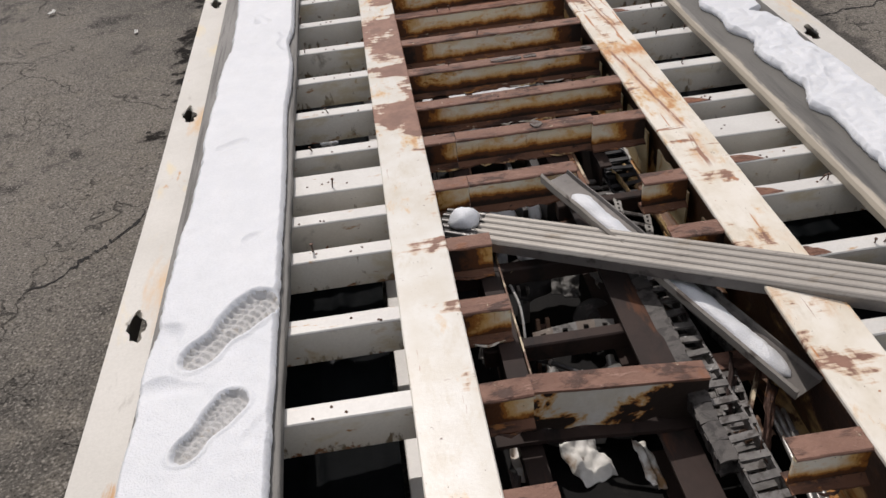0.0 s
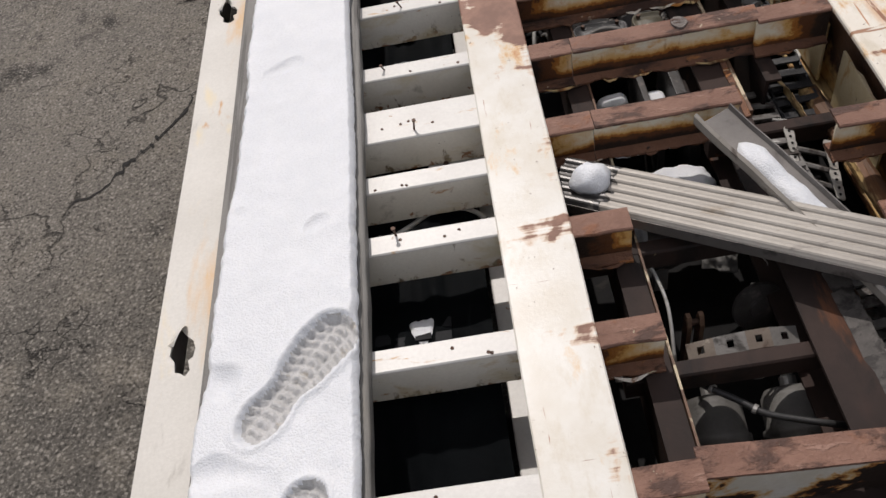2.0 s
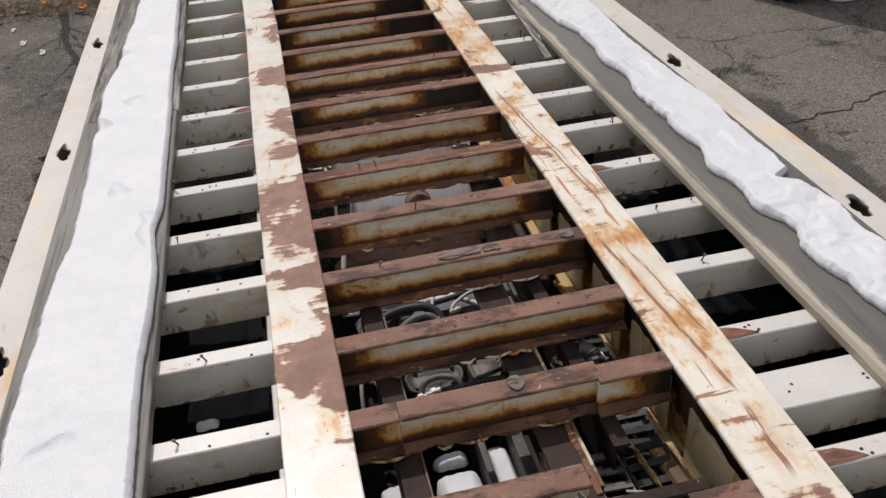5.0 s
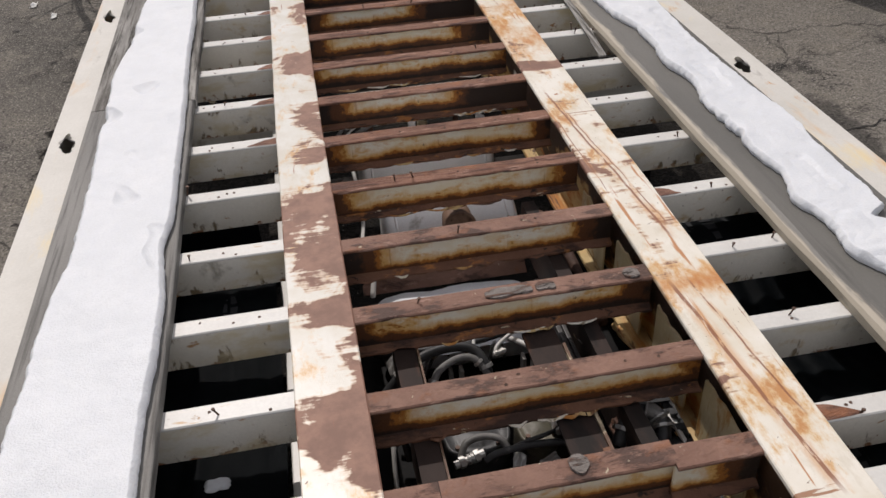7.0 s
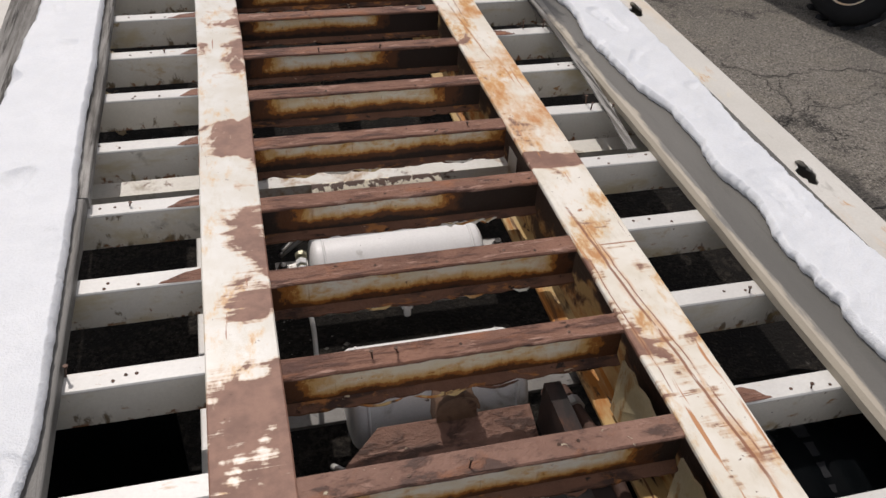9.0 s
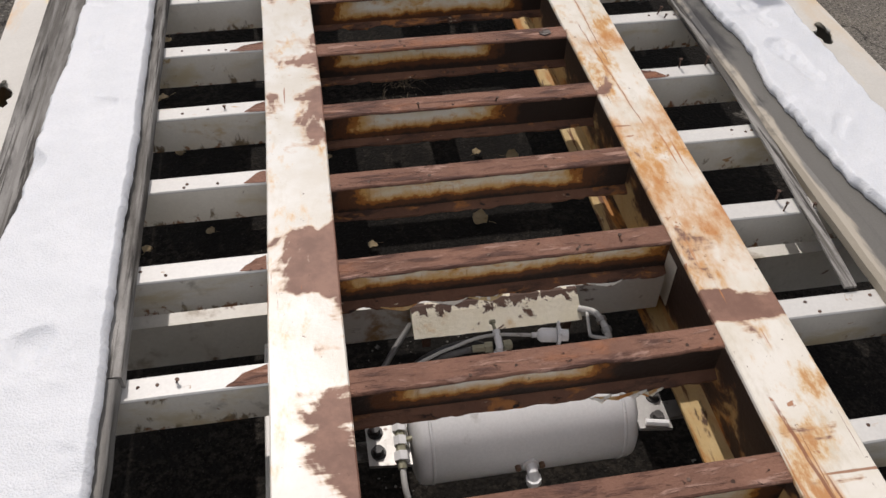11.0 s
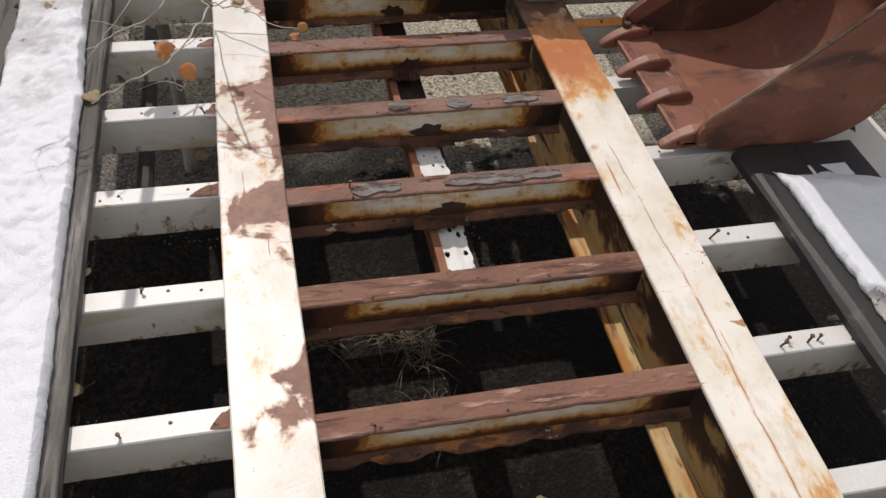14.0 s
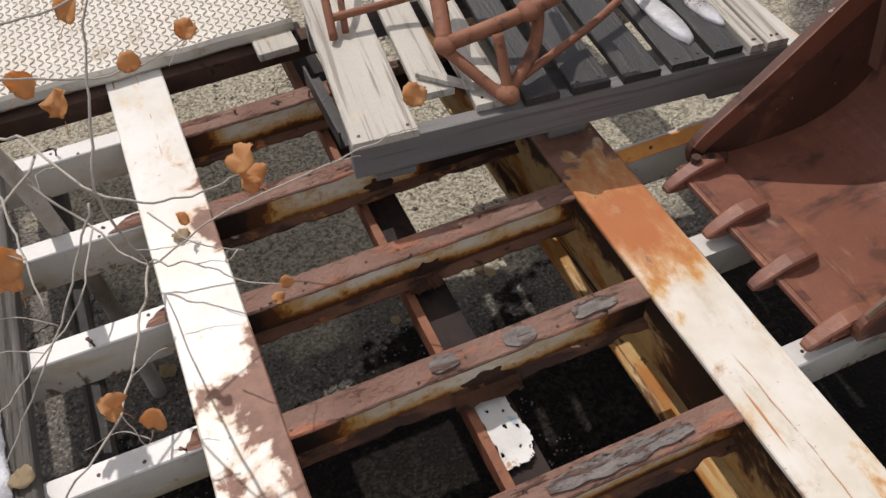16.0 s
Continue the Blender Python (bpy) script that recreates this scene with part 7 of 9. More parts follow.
SCR = [("crumpled pale sheet scrap below the burnt member", (-0.090, 1.975, 0.850), (0.105, 0.125), (16, 12, 24), M_WEBPALE),
       ("bent pale sheet scrap below the burnt member", (0.042, 1.920, 0.872), (0.055, 0.130), (10, 38, 12), M_WEBPALE),
       ("crumpled whitish sheet scrap beside the chain", (0.228, 1.855, 0.935), (0.085, 0.055), (15, -14, 8), M_CHIP),
       ("crushed brown sheet scrap beside the chain", (0.275, 1.905, 0.955), (0.085, 0.085), (-14, 10, 12), M_BROWNLIP),
       ("bent grey sheet scrap near the beam", (0.36, 1.78, 0.93), (0.05, 0.24), (0, 70, -12), M_GREY),
       ("crumpled grey bracket scrap below the members", (0.005, 2.600, 0.895), (0.085, 0.080), (24, 8, -10), M_CAN),
       ("shiny bent sheet scrap below the members", (0.112, 2.575, 0.905), (0.050, 0.110), (12, 30, 12), M_STEEL),
       ("rusted hooked plate end by the beam", (0.30, 2.98, 0.97), (0.05, 0.16), (5, 60, 12), M_YELLOWRUST),
       ("torn ochre strip beside the rail", (0.122, 3.365, 1.000), (0.022, 0.120), (0, 50, 4), M_YELLOWRUST),
       ("torn ochre strip beside the rail", (0.150, 3.350, 1.005), (0.026, 0.160), (0, 55, -3), M_YELLOWRUST),
       ("rusted bent strip beside the beam", (0.365, 3.28, 0.96), (0.05, 0.22), (0, 50, 6), M_CHIP),
       ("rusted peeled strip beside the beam", (0.345, 3.60, 0.98), (0.05, 0.20), (5, 55, 10), M_YELLOWRUST),
       ("crumpled dark sheet below the members", (-0.06, 2.72, 0.86), (0.20, 0.16), (15, -10, 10), M_GREASE),
       ("dark blue-grey sheet beside the hoses", (-0.235, 3.735, 0.945), (0.090, 0.100), (12, -10, 8), M_CAN),
       ("grey wedge of sheet under the hoses", (-0.028, 3.335, 0.945), (0.030, 0.060), (20, 20, -16), M_STEEL),
       ("grey wedge of sheet under the hoses", (0.045, 3.330, 0.945), (0.045, 0.030), (16, -20, 10), M_GREY),
       ("pale speckled strip between the rails", (0.092, 3.060, 0.925), (0.026, 0.130), (0, 16, -6), M_LINKPALE),
       ("grimy wrinkled sheet beside the rail", (-0.29, 1.72, 0.90), (0.07, 0.20), (10, 70, 4), M_GREY)]
SCR += [("grimy cream panel beside the rail", (-0.242, 1.965, 0.895), (0.080, 0.120), (0, 12, 4), M_WEBPALE),
        ("torn dark strip beside the chain", (0.315, 1.90, 0.99), (0.04, 0.22), (6, 50, -24), M_DARKRUST),
        ("torn dark strip beside the chain", (0.275, 2.02, 0.99), (0.035, 0.20), (4, 60, -20), M_BROWN),
        ("peeled strip bent beside the beam", (0.365, 2.06, 0.98), (0.02, 0.26), (4, 50, -30), M_CHIPPED)]
for i, (lab, c, size, turn, mat) in enumerate(SCR):
    scrap(lab, c, size, turn, mat, i * 3.1)


part("broken_member", member_strip(0.262, 0.432, [(2.078, 0.925), (2.084, 0.925), (2.084, 0.976), (2.136, 0.977), (2.136, 0.983), (2.080, 0.983), (2.078, 0.980)], 71.0, 0.010, 0.012), M_PRIMERRUST, trailer, "sawn-off brown member end above the chain")


M_DARKCAST = layered("dark_blue_grey_casting", (0.038, 0.039, 0.040), (0.070, 0.070, 0.069), 12.0, [((0.16, 0.155, 0.145), 26.0, 0.60, 0.70), ((0.018, 0.017, 0.016), 16.0, 0.56, 0.66)], rough=0.45, grain=120, strength=0.3)
M_OLIVECAST = layered("grimy_olive_casting", (0.085, 0.078, 0.056), (0.14, 0.128, 0.094), 12.0, [((0.03, 0.027, 0.022), 16.0, 0.54, 0.64), ((0.26, 0.24, 0.19), 26.0, 0.62, 0.70)], rough=0.5, grain=120, strength=0.3)


def pan(label, cx, cy, z, wx, wy, deep, mat, lobes=0.0):
    """A rounded cast cover with a raised rim."""
    ob = thing("cast_cover", label, "cover", (cx, cy, z - deep))
    bm = bmesh.new()
    rings = []
    for k, dz in ((0.98, -deep), (1.0, 0.0), (0.97, 0.007), (0.90, 0.007), (0.84, -0.002), (0.55, 0.004), (0.30, 0.010), (0.04, 0.011)):
        ring = []
        for a in np.linspace(0, 2 * math.pi, 41)[:-1]:
            c, q = math.cos(a), math.sin(a)
            r = (abs(c) ** 3.2 + abs(q) ** 3.2) ** (-1 / 3.2) * (1 + lobes * math.sin(3 * a + 0.6))
            ring.append((cx + k * wx / 2 * r * c, cy + k * wy / 2 * r * q, z + dz))
        rings.append(ring)
    sweep(bm, rings)
    cover = part("cover", bm, mat, ob, smooth=True)
    for a in (0.7, 2.3, 3.9, 5.4):
        bm = bmesh.new()
        tube(bm, [(cx + 0.44 * wx * math.cos(a), cy + 0.44 * wy * math.sin(a), z + 0.004), (cx + 0.44 * wx * math.cos(a), cy + 0.44 * wy * math.sin(a), z + 0.014)], 0.006, 6)
        part("bolt", bm, M_SCREW, cover)
    return ob


# grey brake chambers and castings
def drum(label, base, axis, r, h, mat):
    ob = thing("brake_chamber", label, "brake chamber", base)
    bm = bmesh.new()
    lathe(bm, base, axis, [(0, r * 0.55), (0.01, r * 0.86), (0.03, r), (h * 0.42, r), (h * 0.44, r * 1.10), (h * 0.52, r * 1.10), (h * 0.54, r), (h * 0.88, r * 0.96), (h * 0.97, r * 0.8), (h, r * 0.4)], 28)
    part("can", bm, mat, ob, smooth=True)
    bm = bmesh.new()
    ax = Vector(axis).normalized()
    lathe(bm, Vector(base) + ax * h, axis, [(-0.004, 0.018), (0.02, 0.018), (0.024, 0.012), (0.045, 0.012)], 12)
    part("fitting", bm, M_STEEL, ob)


drum("grimy grey brake chamber with clamp band", (-0.120, 2.085, 0.795), (0.05, 0.94, 0.30), 0.062, 0.185, M_CAN)
drum("grimy grey brake chamber with clamp band", (0.045, 2.080, 0.795), (0.05, 0.94, 0.30), 0.066, 0.185, M_CAN)
# strip with square holes behind the cross bar, a rusty yoke and a grey disc in the dark beyond it
M_OLDPLATE = layered("faded_brown_grey_plate", (0.15, 0.12, 0.095), (0.22, 0.185, 0.15), 12.0, [((0.08, 0.05, 0.035), 16.0, 0.54, 0.66), ((0.36, 0.32, 0.26), 26.0, 0.62, 0.72)], rough=0.65, grain=120, strength=0.3)
bracket = thing("hole_strip", "bent grey steel strip with square holes on the cross bar", "bracket", (0.0, 2.29, 0.98))
for k, (xa, xb, za, zb) in enumerate(((-0.155, -0.100, 0.955, 0.965), (-0.100, -0.035, 0.965, 0.972), (-0.035, 0.015, 0.972, 0.972), (0.015, 0.070, 0.972, 0.962))):
    bm = bmesh.new()
    xm = (xa + xb) / 2
    for x0, x1, y0, y1 in ((xa, xb, 2.285, 2.297), (xa, xb, 2.311, 2.322), (xa, xm - 0.007, 2.297, 2.311), (xm + 0.007, xb, 2.297, 2.311)):
        for v in box(bm, x0, x1, y0, y1, 0.0, 0.005):
            v.co.z += za + (zb - za) * (v.co.x - xa) / (xb - xa) + 0.4 * (v.co.y - 2.285)
    part("plate", bm, M_GREY if k % 2 else M_OLDPLATE, bracket)
yoke = thing("yoke", "rusty slotted yoke below the members", "yoke", (-0.105, 2.42, 0.86))
for e in (-1, 1):
    bm = bmesh.new()
    prism(bm, [(-0.016, 0.712), (0.016, 0.712), (0.016, 0.90), (0.010, 0.925), (-0.006, 0.93), (-0.016, 0.905)], -0.105 + e * 0.014 - 0.005, -0.105 + e * 0.014 + 0.005, lambda u, v, w: (w, 2.42 + u, v))
    part("cheek", bm, M_BROWNLIP, yoke)
bm = bmesh.new()
tube(bm, [(-0.125, 2.42, 0.90), (-0.085, 2.42, 0.90)], 0.008, 8)
part("pin", bm, M_SCREW, yoke)
disc = thing("brake_disc", "grimy grey round plate hung below the members", "disc", (0.05, 2.45, 0.86))
bm = bmesh.new()
lathe(bm, (0.05, 2.46, 0.87), (0.1, -1.0, 0.45), [(0.0, 0.010), (0.0, 0.055), (0.008, 0.062), (0.016, 0.060), (0.022, 0.030), (0.030, 0.026), (0.032, 0.01)], 24)
part("plate", bm, M_GREASE, disc)
bm = bmesh.new()
box(bm, 0.045, 0.055, 2.47, 2.50, 0.712, 0.90)
part("stem", bm, M_GREASE, disc)
drum("grimy grey brake chamber below members", (-0.12, 3.66, 0.72), (0.0, -0.3, 0.9), 0.080, 0.17, M_GREY)
drum("grimy grey brake chamber below members", (0.06, 3.64, 0.72), (0.0, -0.3, 0.9), 0.080, 0.16, M_GREASE)
pan("dark grey cast cover below the members", -0.105, 3.435, 0.945, 0.160, 0.095, 0.20, M_DARKCAST, 0.05)
pan("dull olive cast cover below the members", 0.045, 3.435, 0.945, 0.105, 0.105, 0.20, M_OLIVECAST, 0.04)
for x, y, z in ((-0.115, 2.66, 0.80), (-0.10, 3.70, 0.86), (0.10, 3.71, 0.86)):
    ob = thing("clevis", "small rusty slotted clevis below members", "clevis", (x, y, z))
    bm = bmesh.new()
    box(bm, x - 0.018, x + 0.018, y - 0.012, y + 0.012, 0.712, z, 0.003)
    part("stem", bm, M_GREY, ob)
    for e in (-1, 1):
        bm = bmesh.new()
        box(bm, x + e * 0.014 - 0.005, x + e * 0.014 + 0.005, y - 0.014, y + 0.014, z, z + 0.055, 0.002)
        part("cheek", bm, M_GREY, ob)

# hoses and fittings
hose("air_hose", "black air hose with clamps over the brake chambers", [(-0.15, 2.26, 0.93), (-0.123, 2.222, 0.95), (-0.083, 2.191, 0.95), (-0.041, 2.155, 0.95), (0.016, 2.132, 0.95), (0.063, 2.116, 0.95), (0.12, 2.11, 0.93)], 0.007, M_HOSE, clips=(0.15, 0.45))
hose("air_hose", "thin pale air hose beside the rail", [(-0.19, 2.62, 0.96), (-0.175, 2.5, 0.99), (-0.165, 2.42, 0.97), (-0.17, 2.33, 0.90)], 0.004, M_HOSEW)
HOSES = [([(-0.300, 3.66, 0.90), (-0.222, 3.690, 0.965), (-0.147, 3.720, 0.975), (-0.061, 3.717, 0.970), (-0.027, 3.676, 0.94), (-0.02, 3.63, 0.88)], 0.0135, M_HOSE),
         ([(-0.185, 3.62, 0.92), (-0.151, 3.664, 0.955), (-0.094, 3.691, 0.962), (-0.052, 3.684, 0.955), (-0.02, 3.65, 0.92)], 0.010, M_CLAMPHOSE),
         ([(-0.050, 3.690, 0.945), (-0.049, 3.711, 0.955), (-0.040, 3.755, 0.963), (-0.020, 3.788, 0.963), (0.013, 3.802, 0.955), (0.06, 3.81, 0.93)], 0.0052, M_HOSEW),
         ([(0.003, 3.690, 0.950), (0.012, 3.712, 0.960), (0.041, 3.737, 0.963), (0.075, 3.760, 0.962), (0.105, 3.774, 0.955), (0.15, 3.79, 0.93)], 0.0052, M_HOSEW),
         ([(-0.31, 3.775, 0.945), (-0.20, 3.745, 0.962), (-0.10, 3.738, 0.960), (0.02, 3.765, 0.952), (0.12, 3.80, 0.94), (0.20, 3.81, 0.92)], 0.009, M_HOSE),
         ([(-0.253, 3.613, 0.93), (-0.225, 3.66, 0.945), (-0.200, 3.705, 0.94), (-0.163, 3.758, 0.93), (-0.102, 3.794, 0.91)], 0.013, M_CLAMPHOSE),
         ([(0.037, 3.793, 0.93), (0.097, 3.715, 0.945), (0.140, 3.66, 0.94), (0.172, 3.613, 0.92)], 0.008, M_HOSEW),
         ([(-0.160, 3.370, 0.93), (-0.143, 3.397, 0.967), (-0.118, 3.409, 0.974), (-0.085, 3.408, 0.975), (-0.055, 3.394, 0.972), (-0.040, 3.37, 0.95)], 0.0085, M_CLAMPHOSE),
         ([(-0.100, 3.36, 0.95), (-0.067, 3.362, 0.968), (0.028, 3.364, 0.972), (0.095, 3.352, 0.970), (0.15, 3.34, 0.94)], 0.0085, M_HOSE),
         ([(0.078, 3.385, 0.982), (0.060, 3.380, 0.985), (0.032, 3.374, 0.983), (-0.001, 3.372, 0.978), (-0.04, 3.38, 0.95)], 0.0055, M_HOSE),
         ([(-0.300, 3.49, 0.90), (-0.266, 3.462, 0.955), (-0.250, 3.42, 0.955), (-0.222, 3.385, 0.945), (-0.21, 3.36, 0.91)], 0.007, M_CLAMPHOSE),
         ([(-0.31, 3.35, 0.86), (-0.30, 3.45, 0.96), (-0.275, 3.55, 0.97), (-0.28, 3.65, 0.92)], 0.006, M_HOSEW),
         ([(-0.32, 3.50, 0.93), (-0.28, 3.48, 0.95), (-0.265, 3.44, 0.90)], 0.009, M_HOSE),
         ([(0.205, 3.33, 0.95), (0.239, 3.372, 0.985), (0.270, 3.392, 0.995), (0.300, 3.380, 0.995), (0.317, 3.345, 0.985), (0.300, 3.295, 0.95)], 0.018, M_HOSE),
         ([(0.288, 3.388, 0.996), (0.306, 3.375, 0.994), (0.316, 3.352, 0.986)], 0.0205, M_GREY),
         ([(0.29, 1.30, 0.92), (0.33, 1.65, 0.93), (0.37, 2.0, 0.91)], 0.007, M_STEEL),
         ([(0.31, 1.30, 0.91), (0.35, 1.65, 0.92), (0.39, 2.0, 0.90)], 0.007, M_STEEL),
         ([(0.33, 1.30, 0.90), (0.37, 1.65, 0.91), (0.41, 2.0, 0.89)], 0.007, M_STEEL),
         ([(0.26, 4.30, 0.95), (0.27, 4.12, 0.98), (0.275, 3.95, 0.98), (0.28, 3.75, 0.95)], 0.014, M_DARKRUST),
         ([(0.30, 4.30, 0.95), (0.31, 4.12, 0.98), (0.315, 3.95, 0.97), (0.32, 3.75, 0.95)], 0.016, M_DARKRUST),
         ([(-0.28, 4.02, 0.94), (-0.26, 4.10, 0.98), (-0.24, 4.16, 0.95), (-0.26, 4.24, 0.88)], 0.008, M_HOSEW)]
for pts, r, mat in HOSES:
    kind = {"black_rubber_hose": "black rubber air hose tangled below members", "grey_white_hose": "grey-white air hose below members", "dusty_grey_hose": "dusty grey air hose below members"}.get(mat.name, "bare steel pipe run below members")
    hose("air_hose", kind, pts, r, mat, clips=(0.12, 0.85) if r > 0.009 else ())
# knobbly couplings on the hoses
for label, a, b, r in (("pale knurled coupling on the hose end", (-0.172, 3.362, 0.950), (-0.100, 3.380, 0.955), 0.0125), ("grey upright coupling beside the cover", (0.080, 3.428, 0.975), (0.078, 3.376, 0.985), 0.0115), ("pale elbow coupling on the thin hose", (0.000, 3.694, 0.952), (0.034, 3.700, 0.955), 0.0085)):
    ob = thing("hose_coupling", label, "coupling", a)
    a, b = Vector(a), Vector(b)
    for f0, f1, k, seg in ((0.0, 0.16, 0.8, 10), (0.16, 0.34, 1.15, 6), (0.34, 0.44, 0.75, 10), (0.44, 0.52, 1.05, 12), (0.55, 0.63, 1.05, 12), (0.66, 0.84, 1.2, 6), (0.84, 1.0, 0.8, 10), (0.40, 0.70, 0.7, 10)):
        bm = bmesh.new()
        tube(bm, [a.lerp(b, f0), a.lerp(b, f1)], r * k, seg)
        part("nut" if seg == 6 else "sleeve", bm, M_STEEL, ob)
# black greasy bars beside the narrow rail
for xa, xb, z in ((0.172, 0.186, 1.000), (0.194, 0.206, 0.985), (0.030, 0.060, 0.960), (-0.052, -0.034, 0.945)):
    bm = bmesh.new()
    box(bm, xa, xb, 3.52 if xa > 0.1 else 2.95, 3.92 if xa > 0.1 else 3.30, 0.712, z, 0.003)
    part("guide_bar", bm, M_GREASE, trailer, "greasy black guide bar")
bm = bmesh.new()
sweep(bm, [[(0.136 + 0.002 * nz(y * 14), y, 0.93), (0.150 + 0.003 * nz(y * 22, 3), y, 0.93), (0.150 + 0.003 * nz(y * 22, 3), y, 1.049 + 0.004 * nz(y * 18, 7)), (0.136 + 0.002 * nz(y * 14), y, 1.047)] for y in np.linspace(2.88, 3.26, 30)])
part("edge_strip", bm, M_FLAKERUST, trailer, "orange rusted rail edge")
# folded yellow plate beside the beam
ob = thing("folded_plate", "folded yellow painted plate beside the rusted beam", "plate", (0.37, 2.6, 0.95))
bm = bmesh.new()
line = bend([(0.41, 2.40, 0.93), (0.385, 2.62, 0.955), (0.37, 2.85, 0.96), (0.365, 3.05, 0.94)], 12)
prof = [(-0.026, -0.010), (-0.026, 0.004), (-0.020, 0.012), (0.006, 0.016), (0.016, 0.012), (0.024, -0.008), (0.020, -0.010), (0.012, 0.007), (-0.018, 0.006), (-0.021, -0.010)]
sweep(bm, [[p + Vector((u + 0.001 * nz(p.y * 20, u * 60), 0, v + 0.001 * nz(p.y * 16, v * 90))) for u, v in prof] for p in line])
part("plate", bm, M_YELLOWRUST, ob)

# yellowed plates on the inner face of one beam's web
for y0, y1, z, s in ((2.46, 2.67, 1.02, 1), (2.79, 3.07, 1.03, 2), (3.18, 3.41, 1.035, 3), (3.49, 3.70, 1.03, 4), (3.79, 4.00, 1.03, 5), (4.09, 4.30, 1.02, 6)):
    bm = bmesh.new()
    edge = [(y0 + (y1 - y0) * k / 8, z + 0.012 * nz(k * 0.9, s)) for k in range(9)]
    prism(bm, [(y1, 0.845), (y0, 0.845)] + edge, 0.0, 0.006, lambda u, v, w: (0.446 + 0.006 * nz(u * 12, v * 9, s) + w, u, v))
    part("gusset_plate", bm, M_PLATEYELLOW, trailer, "yellowed rust-streaked gusset plate")

for x0, x1, y0, y1, z, s in ((-0.312, -0.232, 2.99, 3.165, 0.875, 1), (-0.175, -0.060, 2.98, 3.165, 0.875, 4), (-0.030, 0.028, 2.99, 3.225, 0.870, 7), (-0.165, -0.075, 3.185, 3.225, 0.868, 13), (-0.120, 0.045, 2.68, 2.865, 0.93, 9), (-0.20, -0.16, 2.60, 2.75, 0.98, 17), (-0.290, -0.055, 3.762, 3.806, 0.945, 23)):
    snow_cap("snow patch fallen between the members", x0, x1, y0, y1, z, 0.03, s)

for x0, x1, y0, y1, z, k in ((-0.732, -0.668, 2.395, 2.480, 0.990, 31), (-0.725, -0.655, 3.53, 3.59, 0.972, 32), (-0.73, -0.67, 3.38, 3.42, 0.976, 33)):
    snow_cap("small snow patch on the black sheet", x0, x1, y0, y1, z, 0.014, k)
# bent plate and torn sheet ends round the brake chambers
for c, size, turn, k in (((-0.29, 2.34, 0.95), (0.06, 0.14), (10, 60, 6), 4), ((-0.30, 1.80, 0.96), (0.05, 0.16), (8, 55, 0), 5), ((0.20, 2.40, 0.95), (0.06, 0.16), (4, -50, 14), 6), ((0.24, 3.30, 0.97), (0.05, 0.20), (6, -60, 6), 7), ((0.25, 3.58, 0.97), (0.04, 0.18), (-4, 65, 8), 8)):
    scrap("bent rusty sheet end among the machinery", c, size, turn, (M_GREY, M_BROWN, M_CHIPPED, M_DARKRUST)[k % 4], 40 + k * 2.3)
rs = random.Random(21)
for k in range(7):
    # short loops of line, clamps and bolt heads in the dark between the members
    x, y, z = rs.uniform(-0.19, 0.06), rs.choice((3.30, 3.58, 3.86)) + rs.uniform(-0.10, 0.10), rs.uniform(0.80, 0.93)
    a, l = rs.uniform(-0.6, 0.9), rs.uniform(0.06, 0.16)
    d = Vector((math.cos(a), math.sin(a), 0)) * l
    p = Vector((x, y, z))
    pts = [p - d * 0.5 - Vector((0, 0, rs.uniform(0.02, 0.08))), p - d * 0.2 + Vector((0, 0, rs.uniform(0.0, 0.04))), p + d * 0.25 + Vector((0, 0, rs.uniform(0.0, 0.04))), p + d * 0.5 - Vector((0, 0, rs.uniform(0.02, 0.08)))]
    m = rs.choice((M_HOSE, M_HOSE, M_GREASE, M_GREY, M_CLAMPHOSE))
    hose("air_hose", {"black_rubber_hose": "black rubber air hose tangled below members", "grey_white_hose": "grey-white air hose below members"}.get(m.name, "bare steel pipe run below members"), pts, rs.uniform(0.004, 0.009), m, clips=(0.3, 0.8) if k % 3 == 0 else ())

# ---------------------------------------------------------------- centre channel with torn paint sheets
bm = bmesh.new()
sweep(bm, [[(0.012 + 0.004 * nz(y * 3), y, 1.010), (0.092, y, 1.010), (0.092, y, 1.018), (0.012, y, 1.018)] for y in np.linspace(6.82, 8.9, 30)])
ch = part("centre_channel", bm, M_BROWN, trailer, "brown centre channel under the members")
bm = bmesh.new()
sweep(bm, [[(-0.012 + 0.003 * nz(y * 9), y, 0.985), (0.010, y, 0.985), (0.010, y, 1.034 + 0.006 * nz(y * 14)), (-0.010, y, 1.034 + 0.006 * nz(y * 14, 4))] for y in np.linspace(6.82, 8.9, 60)])
part("rusty_lip", bm, M_TUBE, ch, "orange rusted channel lip")


